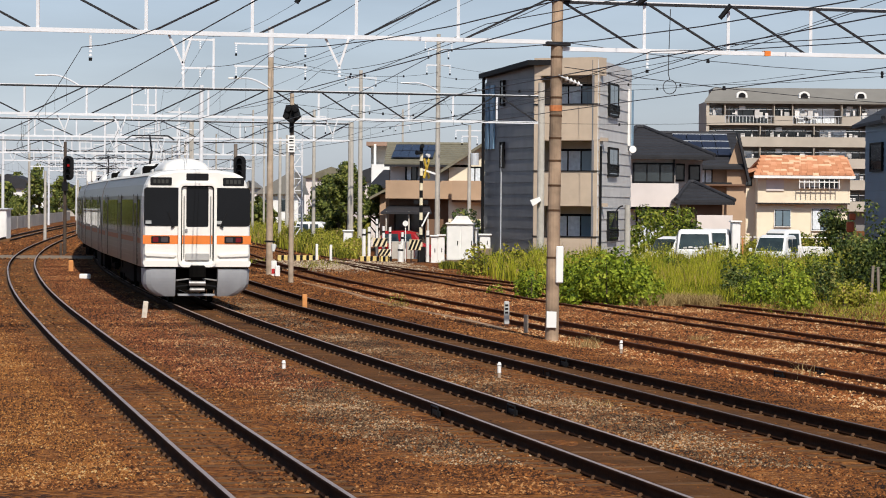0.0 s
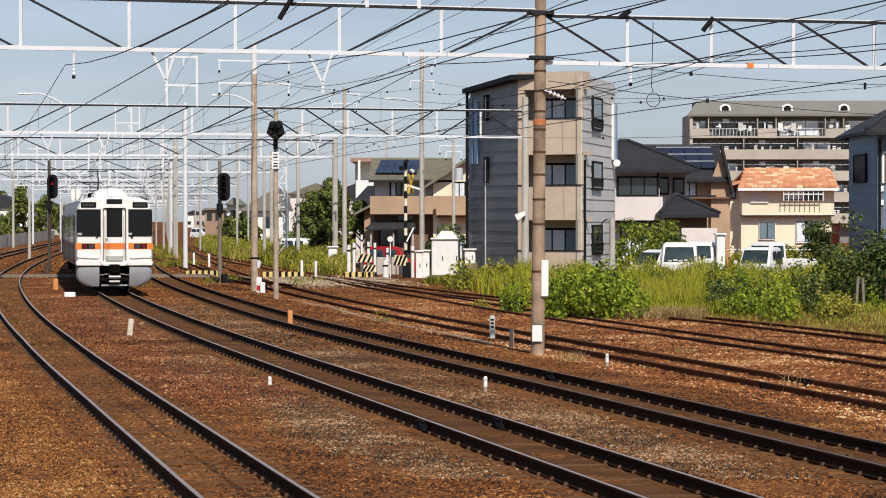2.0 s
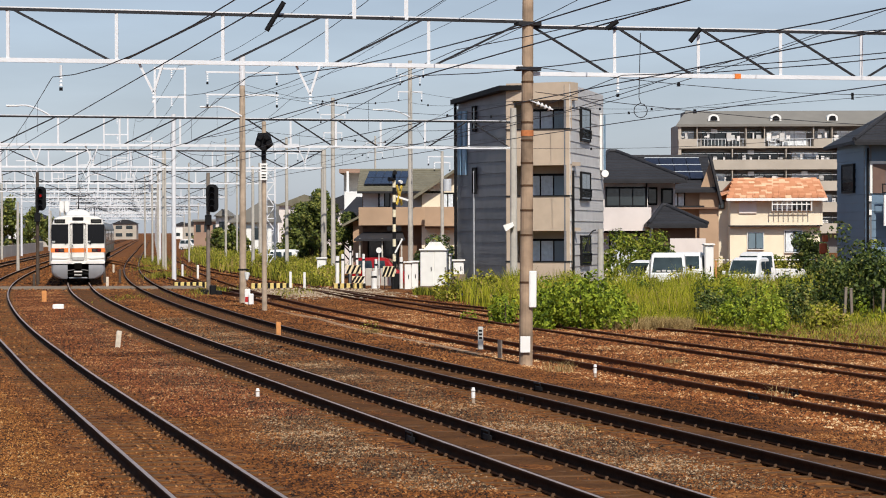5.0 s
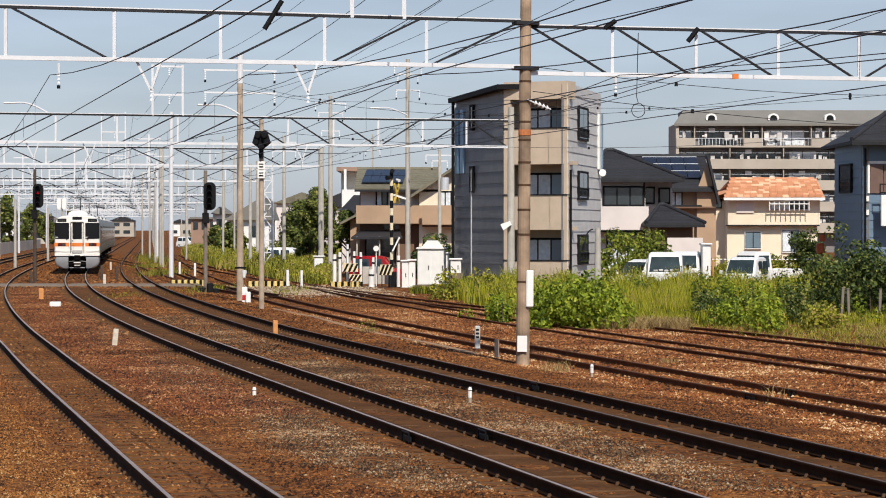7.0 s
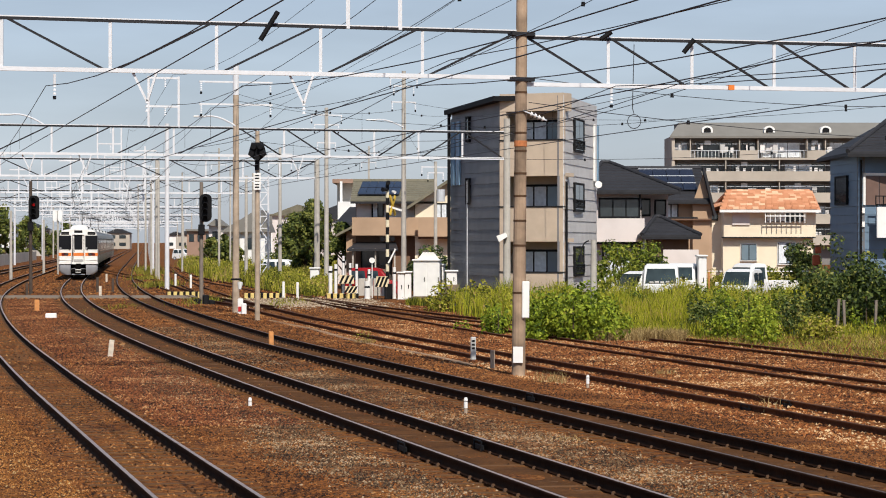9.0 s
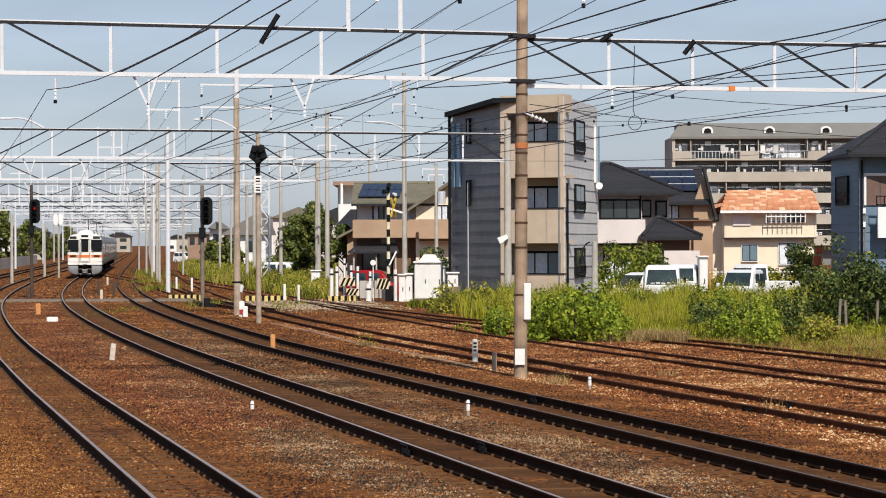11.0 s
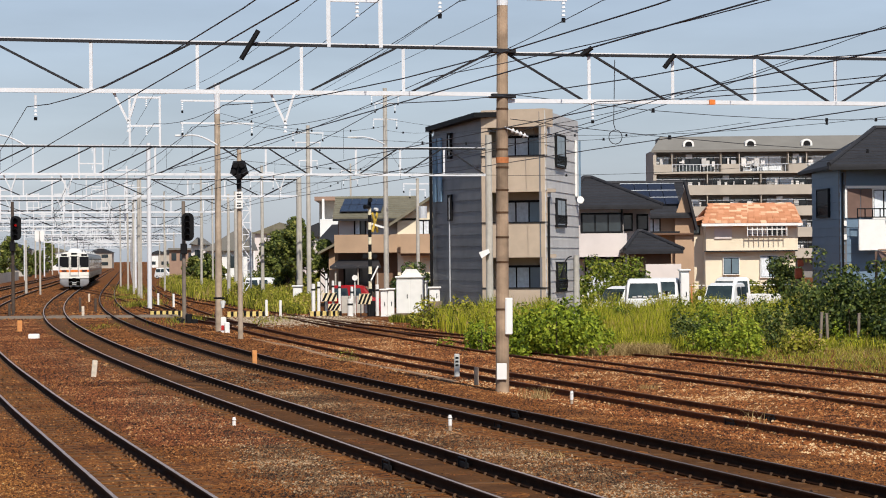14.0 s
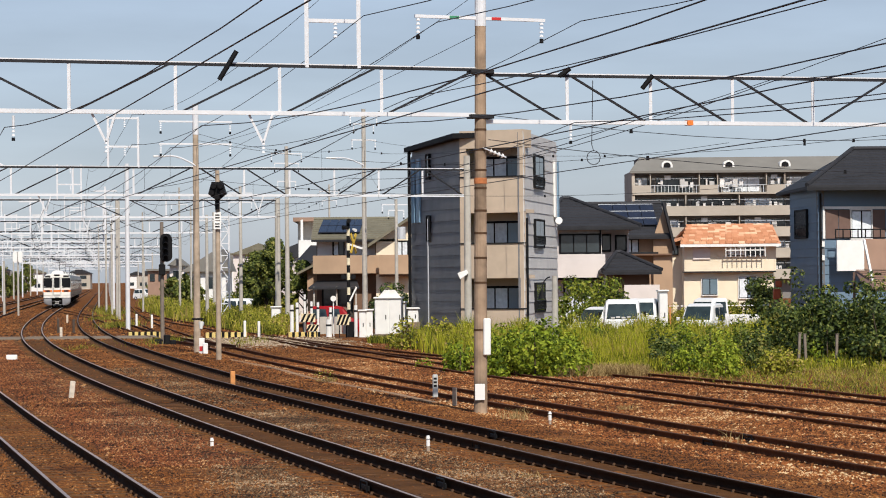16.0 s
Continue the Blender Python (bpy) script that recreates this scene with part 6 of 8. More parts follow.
def colour_signal(x, y, z_head, h, label, lit, post_mat, z_top):
    s = thing("railway_signal", label, "railway signal", "colour light signals", at=pose(x, y, -0.3))
    wpart(s, "post", rod((x, y, -0.3), (x, y, z_top), 0.10, 0.085, 12), post_mat)
    w = 0.58
    hx = x + 0.22
    bm = add_prism(bmesh.new(), rounded(hx, z_head, w, h, 0.25, 6), y - 0.32, y - 0.24)
    plate = wpart(s, "back_plate", bm, BLACK, label="black rounded signal plate")
    wpart(s, "lamp_case", box((hx, y - 0.15, z_head), (0.34, 0.22, h * 0.8), 0, 0.03), BLACK)
    n = 4
    for i in range(n):
        zc = z_head + h * 0.5 - (i + 0.7) * h / (n + 0.4)
        bm = bmesh.new()
        for k in range(9):
            a0, a1 = radians(-20 + 220 * k / 9), radians(-20 + 220 * (k + 1) / 9)
            p = [(hx + 0.13 * math.cos(a), zc + 0.13 * math.sin(a)) for a in (a0, a1)]
            vs = [bm.verts.new(v) for v in ((p[0][0], y - 0.32, p[0][1]), (p[1][0], y - 0.32, p[1][1]), (p[1][0], y - 0.62, p[1][1] - 0.03), (p[0][0], y - 0.62, p[0][1] - 0.03))]
            bm.faces.new(vs)
        bmesh.ops.remove_doubles(bm, verts=bm.verts, dist=0.001)
        bmesh.ops.solidify(bm, geom=bm.faces[:], thickness=0.012)
        wpart(s, "lamp_hood", bm, BLACK, plate)
        on = lit == i
        wpart(s, "lens", rod((hx, y - 0.34, zc), (hx, y - 0.325, zc), 0.075, n=14), RED_GLOW if on else BLACK, plate, "glowing red lens" if on else "dark unlit lens")
    wpart(s, "junction_box", box((x + 0.02, y - 0.18, z_head - h * 0.78), (0.30, 0.22, 0.5), 0, 0.02), BLACK)
    wpart(s, "bracket", box((x + 0.1, y - 0.12, z_head), (0.25, 0.12, 0.1)), DARK_STEEL)
    return s


colour_signal(-22.35, 145.0, 4.60, 1.32, "black railway signal showing red on a dark rusty post", 1, DARK_POST, 6.05)
colour_signal(-11.21, 125.0, 4.33, 1.32, "black unlit railway signal on a grey-brown post", 9, POST_GREY, 5.55)
bx = thing("point_machine", "black trackside point machine box", "trackside box", at=pose(-11.04, 124, -0.3))
for dx, w, hh in ((-0.25, 0.35, 0.35), (0.12, 0.28, 0.55), (0.38, 0.3, 0.3)):
    wpart(bx, "case", box((-11.04 + dx, 124 + dx * 0.3, -0.3 + hh / 2), (w, 0.4, hh), 0.2, 0.04), BLACK)


def hex_signal():
    x, y = -6.75, 98.5
    s = thing("obstruction_signal", "black faceted warning signal on a tall concrete post", "railway signal", at=pose(x, y, -0.3))
    wpart(s, "post", rod((x, y, -0.3), (x, y, 6.86), 0.10, 0.08, 14), CONCRETE)
    z = 6.10
    pts = [(x + 0.02 + 0.36 * math.cos(radians(90 + 72 * k)) , z + 0.40 * math.sin(radians(90 + 72 * k + 180))) for k in range(5)]
    wpart(s, "head", add_prism(bmesh.new(), pts, y - 0.4, y - 0.18), BLACK, label="black five-sided signal head")
    for k in range(5):
        a = radians(-90 + 72 * k)
        cx, cz = x + 0.02 + 0.21 * math.cos(a), z + 0.22 * math.sin(a)
        wpart(s, "lamp_hood", add_rod(bmesh.new(), (cx, y - 0.62, cz - 0.02), (cx, y - 0.4, cz), 0.10, 0.12, 10), BLACK)
    wpart(s, "neck", rod((x, y - 0.2, z - 0.7), (x, y - 0.2, z - 0.35), 0.09), BLACK)
    for zz in (5.15, 4.82):
        p = wpart(s, "plate", box((x, y - 0.16, zz), (0.27, 0.03, 0.30), 0, 0.005), WHITE, label="white plate with a dark unreadable sign")
        wpart(s, "mark", box((x, y - 0.18, zz + 0.05), (0.16, 0.012, 0.04)), BLACK, p)
        wpart(s, "mark", box((x, y - 0.18, zz - 0.05), (0.16, 0.012, 0.05)), BLACK, p)


hex_signal()


def marker(name, label, x, y, h, w, body, cap=None, lean=0.0):
    g = -0.17
    m = thing(name, label, "marker post", "trackside markers", at=pose(x, y, g - 0.02, 0, lean, 12))
    part("post", box((0, 0, h * 0.5), (w, w * 0.8, h), 0, w * 0.12), body, m)
    if cap:
        part("cap", box((0, 0, h * 0.78), (w * 1.04, w * 0.86, h * 0.42), 0, w * 0.14), cap, m)
    return m


marker("marker_post", "orange-brown concrete marker post on the ballast", -4.56, 72, 0.50, 0.13, MARK_ORANGE)
marker("marker_post", "leaning white concrete marker post with dark marks", -8.32, 67, 0.46, 0.13, MARK_WHITE, lean=6)
marker("marker_post", "small orange and white marker post", -16.85, 111, 0.5, 0.2, MARK_ORANGE)
for px, d, h in ((-3.35, 47.0, 0.12), (0.46, 45.0, 0.24), (3.04, 54.0, 0.17)):
    m = thing("marker_peg", "short rusty peg with a white double cap", "marker peg", "trackside pegs", at=pose(px, d, -0.19))
    part("stake", rod((0, 0, -0.1), (0, 0, h - 0.05), 0.03, n=8), CONCRETE, m)
    part("cap", rod((0, 0, h - 0.12), (0, 0, h - 0.01), 0.034, n=10), WHITE, m)
    part("cap", rod((0, 0, h + 0.005), (0, 0, h + 0.06), 0.038, 0.024, n=10), WHITE, m)
m = thing("distance_post", "blue-grey distance post with dark marks", "marker post", "trackside markers", at=pose(0.86, 66, -0.2))
part("post", box((0, 0, 0.29), (0.13, 0.1, 0.58), 0.1, 0.02), PLASTIC_GREY, m)
for k in range(3):
    part("mark", box((0, -0.056, 0.30 + k * 0.09), (0.08, 0.012, 0.05), 0.1), BLACK, m)
marker("concrete_stub", "short weathered concrete stub", 1.25, 61.5, 0.42, 0.10, CONCRETE)
ps = thing("lying_plate", "white concrete slab lying on the ballast", "slab", at=pose(-14.72, 100.5, -0.19))
part("slab", box((0, 0, 0.12), (0.42, 0.35, 0.2), 0.1, 0.03), WHITE, ps)
for px, d, h in ((-19.34, 150, 0.9), (-18.47, 150, 0.85), (-22.25, 143, 0.7), (-23.85, 190, 0.6), (-17.71, 138.5, 0.6)):
    marker("marker_post", "dark or pale post beside the level crossing", px, d, h, 0.14, DARK_POST if h > 0.65 else MARK_WHITE)
for px, d in ((-8.10, 138), (-7.26, 136), (-16.91, 170), (-15.55, 166)):
    marker("marker_post", "slim white post beside the siding", px, d, 0.85, 0.13, WHITE)


def rail_bond(x, y, z, turn):
    b = thing("rail_bond", "black bonding cable frame at a rail joint", "rail bond", "rail bonds", at=pose(x, y, z, 0, 0, math.degrees(turn)))
    bm = bmesh.new()
    for a, c in (((0, -0.22, -0.14), (0, -0.22, 0.0)), ((0, 0.22, -0.14), (0, 0.22, 0.0)), ((0, -0.22, 0.0), (0, 0.22, 0.0))):
        add_rod(bm, a, c, 0.012)
    part("cable", bm, BLACK, b)
    part("fishplate", box((0.02, 0, -0.09), (0.03, 0.5, 0.07), 0, 0.005), BLACK, b)


for u, y, z in ((-0.66, 36.6, -0.01), (0.47, 36.9, -0.01), (3.05, 45.2, -0.01), (4.1, 48.2, -0.01), (8.9, 48.6, -0.16), (7.75, 47.4, -0.16)):
    p = along(u, y, z)
    rail_bond(p.x, p.y, z, heading(y))

# level crossing deck and road
deck = thing("level_crossing_deck", "grey concrete crossing panels laid across the tracks", "crossing deck", kind="structure")
for u0, u1 in ((-7.1, -4.8), (-4.68, -3.6), (-3.48, -0.7), (-0.48, 0.48), (0.68, 2.8), (2.98, 3.95), (4.2, 6.2)):
    for k in range(3):
        y = 134.6 + k * 1.75
        a = along(u0, y)
        b = along(u1, y)
        part("deck_panel", box(((a.x + b.x) / 2, y + 0.85, -0.19), (u1 - u0, 1.7, 0.2), 0.0, 0.015), DECK, deck)
road = thing("crossing_road", "worn asphalt road beyond the level crossing", "road", kind="structure")
part("road_surface", box((-2.55, 142, -0.31), (9, 14, 0.1)), ASPHALT, road)


def striped_kerb(x0, x1, y, z, n):
    k = thing("striped_kerb", "yellow and black painted concrete kerb by the crossing", "kerb", "striped kerbs", at=pose((x0 + x1) / 2, y, z))
    for i in range(n):
        a, b = x0 + (x1 - x0) * (i + 0.18 * (i % 2)) / n, x0 + (x1 - x0) * (i + 1 + 0.18 * (1 - i % 2)) / n
        wpart(k, "kerb_block", box(((a + b) / 2, y, z + 0.14), ((b - a) * 0.98, 0.3, 0.40), 0, 0.02), BLACK if i % 2 else KERB_YELLOW)


striped_kerb(-14.34, -12.58, 140, -0.25, 11)
striped_kerb(-10.21, -8.07, 139, -0.3, 13)
striped_kerb(-5.83, -4.18, 138, -0.3, 10)


def crossing_post():
    x, y = -2.68, 138.0
    c = thing("crossing_signal", "black and yellow level crossing post with crossbuck and horns", "crossing signal", at=pose(x, y, -0.35))
    z0, z1 = -0.35, 5.80
    n = 16
    for i in range(n):
        a, b = z0 + (z1 - z0) * i / n, z0 + (z1 - z0) * (i + 1) / n
        wpart(c, "post_band", rod((x, y, a), (x, y, b), 0.09, n=12), BLACK if i % 2 else mat("pale_yellow_band", (0.74, 0.67, 0.48), 0.6))
    for k, zz in enumerate((5.80, 5.45)):
        wpart(c, "horn", rod((x + 0.05, y - 0.1, zz), (x + 0.05 - 0.3 * k, y - 0.4, zz), 0.06, 0.12, 12), BLACK, label="black warning horn")
    for s in (-1, 1):
        bm = add_bar(bmesh.new(), (x + 0.14, y - 0.2, 4.63 - 0.5 * s), (x + 0.40, y + 0.3, 4.63 + 0.5 * s), 0.05, 0.15)
        wpart(c, "crossbuck", bm, YELLOW, label="yellow crossbuck board")
    wpart(c, "white_arm", add_bar(bmesh.new(), (x + 0.1, y, 4.57), (x + 0.75, y, 4.36), 0.05, 0.1), WHITE)
    for zz in (2.89,):
        for s in (-1, 1):
            lamp = wpart(c, "warning_lamp", rod((x + s * 0.26, y - 0.05, zz), (x + s * 0.26, y - 0.25, zz), 0.11, 0.13, 14), BLACK, label="black hooded warning lamp")
        wpart(c, "lamp_arm", box((x, y, zz), (0.55, 0.06, 0.06)), DARK_STEEL)
    wpart(c, "white_arm", add_bar(bmesh.new(), (x + 0.05, y - 0.15, 1.62), (x + 0.42, y - 0.15, 2.36), 0.08, 0.08), WHITE)
    wpart(c, "control_box", box((x + 0.05, y, 0.1), (0.42, 0.4, 0.9), 0, 0.02), BLACK)
    wpart(c, "horn", rod((x + 0.25, y - 0.1, 5.36), (x + 0.4, y - 0.3, 5.30), 0.05, 0.09, 10), WHITE)


crossing_post()


def striped_board(x, y, z, w, h):
    b = thing("barrier_board", "black and yellow diagonal striped board on legs", "barrier", "crossing barriers", at=pose(x, y, -0.35))
    wpart(b, "board", box((x, y, z), (w, 0.06, h), 0, 0.01), mat("cream_board", (0.72, 0.60, 0.38), 0.6))
    n = 3
    for i in range(n):
        cx = x - w / 2 + w * (i + 0.5) / n
        q = [(cx - 0.16, z - h / 2 + 0.01), (cx - 0.04, z - h / 2 + 0.01), (cx + 0.16, z + h / 2 - 0.01), (cx + 0.04, z + h / 2 - 0.01)]
        wpart(b, "stripe", add_prism(bmesh.new(), q, y - 0.036, y - 0.03), BLACK)
    for s in (-1, 1):
        wpart(b, "leg", rod((x + s * w * 0.35, y + 0.04, -0.35), (x + s * w * 0.35, y + 0.04, z), 0.03), DARK_STEEL)


striped_board(-4.80, 138, 0.77, 0.75, 0.45)
striped_board(-2.96, 137.5, 0.66, 0.6, 0.55)
striped_board(-4.53, 136.5, 0.27, 0.6, 0.35)
for px, za, w in ((-5.67, 1.46, 0.2), (-5.39, 1.57, 0.16), (-4.64, 1.62, 0.14), (-4.30, 1.57, 0.14), (-3.65, 1.30, 0.14), (-2.33, 1.40, 0.18), (-3.74, 0.67, 0.3), (-4.99, 1.99, 0.12)):
    b = thing("crossing_bollard", "white steel post at the level crossing", "bollard", "crossing posts", at=pose(px, 138.5, -0.35))
    wpart(b, "post", rod((px, 138.5, -0.35), (px, 138.5, za), w / 2, n=12), WHITE)
    wpart(b, "band", rod((px, 138.5, za - 0.35), (px, 138.5, za - 0.25), w / 2 + 0.006, n=12), DARK_STEEL)
    wpart(b, "foot", box((px, 138.5, -0.3), (w * 1.7, w * 1.7, 0.12), 0, 0.01), PALE_CONCRETE)
mir = thing("round_mirror", "round white sign on a post by the crossing", "sign", at=pose(-3.53, 140, -0.35))
wpart(mir, "post", rod((-3.53, 140, -0.35), (-3.53, 140, 1.75), 0.03), WHITE)
wpart(mir, "disc", rod((-3.53, 139.9, 1.75), (-3.53, 139.95, 1.75), 0.15, n=18), WHITE)


def cabinet(label, px0, px1, y, z0, z1, lid=False):
    c = thing("relay_cabinet", label, "relay cabinet", "crossing cabinets", at=pose((px0 + px1) / 2, y + 0.4, z0))
    b = wpart(c, "body", box(((px0 + px1) / 2, y + 0.45, (z0 + z1) / 2), (px1 - px0, 0.9, z1 - z0), 0, 0.03), WHITE)
    wpart(c, "base", box(((px0 + px1) / 2, y + 0.45, z0 - 0.17), (px1 - px0 + 0.15, 1.05, 0.50), 0, 0.02), DECK)
    n = 2 if px1 - px0 > 0.9 else 1
    for i in range(n):
        a, e = px0 + (px1 - px0) * i / n, px0 + (px1 - px0) * (i + 1) / n
        d = wpart(c, "door", box(((a + e) / 2, y - 0.012, (z0 + z1) / 2), ((e - a) * 0.92, 0.03, (z1 - z0) * 0.9), 0, 0.006), WHITE, b)
        wpart(c, "handle", box((e - 0.14, y - 0.04, (z0 + z1) / 2), (0.04, 0.04, 0.2), 0, 0.005), DARK_STEEL, d)
    wpart(c, "top", box(((px0 + px1) / 2, y + 0.42, z1 + 0.03), (px1 - px0 + 0.12, 1.05, 0.08), 0, 0.02), WHITE)
    if lid:
        bm = add_prism(bmesh.new(), [(px0 + 0.2, z1 + 0.07), (px1 - 0.1, z1 + 0.07), (px1 - 0.35, z1 + 0.4), (px0 + 0.45, z1 + 0.4)], y + 0.1, y + 0.8)
        wpart(c, "roof_hood", bm, WHITE)
    return c


cabinet("large white double-door relay cabinet with a sloped hood", -1.207, 0.115, 125, 0.08, 1.84, True)
cabinet("tall white relay cabinet beside the crossing", 0.13, 0.30, 125.1, 0.08, 1.62)
cabinet("small white relay cabinet", -2.12, -1.77, 136, -0.3, 1.12)
cabinet("small white relay cabinet", -1.77, -1.42, 136.1, -0.3, 1.15)
eq = cabinet("white equipment box on a pole base", 0.335, 0.83, 121, 0.705, 1.375)
wpart(eq, "leg", rod((0.58, 121.45, -0.4), (0.58, 121.45, 0.66), 0.09, n=10), PALE_CONCRETE)
cabinet("white equipment cabinet beside a pole", -7.30, -6.79, 150, -0.3, 1.20)
bx2 = thing("pole_box", "white and red box at the foot of the pole", "trackside box", at=pose(-8.07, 108, -0.3))
wpart(bx2, "case", box((-8.09, 108, 0.05), (0.22, 0.2, 0.75), 0, 0.02), WHITE)
wpart(bx2, "red_mark", box((-8.11, 107.89, 0.0), (0.14, 0.02, 0.2)), RED)
wpart(bx2, "case", box((-7.93, 107.8, -0.02), (0.2, 0.2, 0.5), 0, 0.03), WHITE)
wpart(bx2, "horn", rod((-8.09, 107.8, 1.05), (-8.09, 107.6, 0.79), 0.12, 0.05, 10), PLASTIC_GREY)
wpart(bx2, "lamp", box((-8.25, 107.8, 1.21), (0.45, 0.1, 0.08), 0, 0.02), BLACK)


# utility poles
def utility_pole(label, x, y, z1, r, arms, extra=False):
    u = make_pole("utility_pole", label, x, y, -0.4, z1, r * 0.8, r * 0.58, PALE_CONCRETE, "utility pole", "utility poles")
    for z, half in arms:
        crossarm(u, z + 0.4, half, 0.4, "steel crossarm with insulators")
    if extra:
        part("transformer", rod((0.3, -0.1, z1 - 1.9), (0.3, -0.1, z1 - 1.2), 0.24, n=14), GALV, u, "grey pole transformer")
    return u


utility_pole("tall concrete utility pole with crossarms beside the crossing", -1.87, 141, 11.83, 0.19, ((11.44, 0.8), (11.02, 0.6), (10.17, 0.7)))
utility_pole("concrete utility pole among the houses", -0.19, 152, 7.34, 0.15, ((7.02, 0.9), (6.69, 0.5)), True)
utility_pole("tall grey utility pole with crossarms", -6.71, 158, 10.73, 0.19, ((10.29, 1.0), (9.71, 0.8), (8.63, 0.6)))
utility_pole("grey utility pole far beside the tracks", -10.08, 168, 8.72, 0.16, ((8.29, 0.8), (7.71, 0.8)))
utility_pole("thin grey utility pole beside the line", -13.10, 180, 7.22, 0.16, ((6.83, 0.9),))
utility_pole("grey concrete pole beyond the far track", -32.32, 200, 5.06, 0.16, ())
utility_pole("grey concrete pole beyond the far track", -35.81, 240, 4.70, 0.16, ())
for i, (px, d, zt) in enumerate(((-32.93, 290, 9.0), (-27.69, 250, 9.5), (-24.99, 230, 8.0), (-21.70, 205, 9.0), (-25.20, 260, 9.5), (-18.27, 220, 10.5), (-20.48, 260, 10), (-6.09, 230, 11.0))):
    utility_pole("pale concrete pole along the distant tracks", px, d, zt, 0.13, ((zt - 0.6, 0.9), (zt - 1.4, 0.7)) if i % 2 else ())
sg = thing("white_sign", "two white oval boards on a post", "sign", at=pose(-33.09, 230, -0.3))
wpart(sg, "post", rod((-33.09, 230, -0.3), (-33.09, 230, 5.40), 0.09), PALE_CONCRETE)
for s in (-0.22, 0.22):
    wpart(sg, "board", add_prism(bmesh.new(), rounded(-33.09 + s, 4.96, 0.38, 0.95, 0.18), 229.7, 229.8), WHITE)

lt = thing("lattice_mast", "white painted steel lattice mast", "lattice mast", at=pose(-11.34, 172, -0.3))
xa, xb = -11.64, -11.09
for x in (xa, xb):
    for y in (172, 172.5):
        wpart(lt, "leg", add_bar(bmesh.new(), (x, y, -0.3), (x, y, 7.02), 0.08, 0.08), WHITE_STEEL)
for i in range(9):
    z = -0.3 + i * 0.78
    a, b = (xa, xb) if i % 2 else (xb, xa)
    wpart(lt, "lattice_bar", add_bar(bmesh.new(), (a, 172, z), (b, 172, z + 0.78), 0.06, 0.06), WHITE_STEEL)
    wpart(lt, "lattice_bar", add_bar(bmesh.new(), (xa, 172, z + 0.78), (xb, 172, z + 0.78), 0.06, 0.06), WHITE_STEEL)

# lamp on its post before the grey house, floodlight and pole fittings
lp = thing("yard_lamp", "grey post with a curved arm and black lamp", "street lamp", at=pose(5.67, 97, -0.35))
wpart(lp, "post", rod((5.67, 97, -0.35), (5.67, 97, 2.82), 0.13, 0.1, 12), PALE_CONCRETE)
bm = bmesh.new()
prev = None
for k in range(7):
    a = radians(90 * k / 6)
    p = (5.55 - 0.30 * math.sin(a) - 0.05, 96.9, 2.28 + 0.5 * math.cos(a))
    if prev:
        add_rod(bm, prev, p, 0.025)
    prev = p
wpart(lp, "arm", bm, DARK_STEEL)
wpart(lp, "lamp_head", add_rod(bmesh.new(), (prev[0], 96.9, prev[2] - 0.28), (prev[0], 96.9, prev[2] + 0.02), 0.15, 0.05, 12), BLACK)
fl = thing("floodlight", "white floodlight clamped to the pale pole", "floodlight", at=pose(2.70, 113.5, 2.92))
wpart(fl, "case", add_prism(bmesh.new(), [(2.46, 2.99), (2.87, 3.13), (2.94, 2.97), (2.58, 2.73)], 113.30, 113.60), WHITE)
ins = thing("pole_insulators", "white ribbed insulators on the rusty pole", "insulator", at=pose(G1.x + 0.2, G1.y - 0.1, 5.6))
wpart(ins, "bracket", rod((G1.x + 0.10, G1.y - 0.15, 5.66), (G1.x + 0.62, G1.y - 0.15, 5.44), 0.018), GALV)
for i in range(4):
    a = Vector((G1.x + 0.26 + i * 0.085, G1.y - 0.15, 5.59 - i * 0.036))
    wpart(ins, "disc", rod(a, a + Vector((0.045, 0, -0.02)), 0.062, 0.035, 10), WHITE)
# curved white arms of the trackside lamps
for x, y, z, dx in ((G2.x, G2.y, 7.54, -1.35), (-16.26, 109.0, 7.57, -1.4), (-1.87, 141, 8.82, -1.6)):
    l = thing("lamp_arm", "white curved lamp arm on a pole", "street lamp", "white lamp arms", at=pose(x, y, z))
    bm = bmesh.new()
    pr = None
    for k in range(8):
        t = k / 7
        p = (dx * t, -0.1, 0.42 * math.sin(t * math.pi * 0.62))
        if pr:
            add_rod(bm, pr, p, 0.035)
        pr = p
    part("arm", bm, WHITE_STEEL, l)
    part("lamp_head", box((dx - 0.15, -0.1, 0.40), (0.5, 0.16, 0.07), 0, 0.02), WHITE, l)


# ---- vehicles ----
def wheels(v, xs, ys, r, z0):
    for x in xs:
        for y in ys:
            t = part("tyre", rod((x - 0.08, y, z0 + r), (x + 0.08, y, z0 + r), r, n=16), TYRE, v)
            part("rim", rod((x - 0.085, y, z0 + r), (x + 0.085, y, z0 + r), r * 0.6, n=12), GALV, t)


def loft_body(v, name, secs, material, label=""):
    """A body lofted along y from (y, half width low, half width high, z low, z high)."""
    rings = []
    for y, wl, wh, zl, zh in secs:
        zm = zl + (zh - zl) * 0.45
        half = [(wl * 0.97, zl), (wl, zm), (wh, zh - 0.16), (wh * 0.95, zh - 0.06), (wh * 0.82, zh)]
        rings.append([(x, y, z) for x, z in half] + [(-x, y, z) for x, z in half[::-1]])
    return part(name, loft(rings), material, v, label)


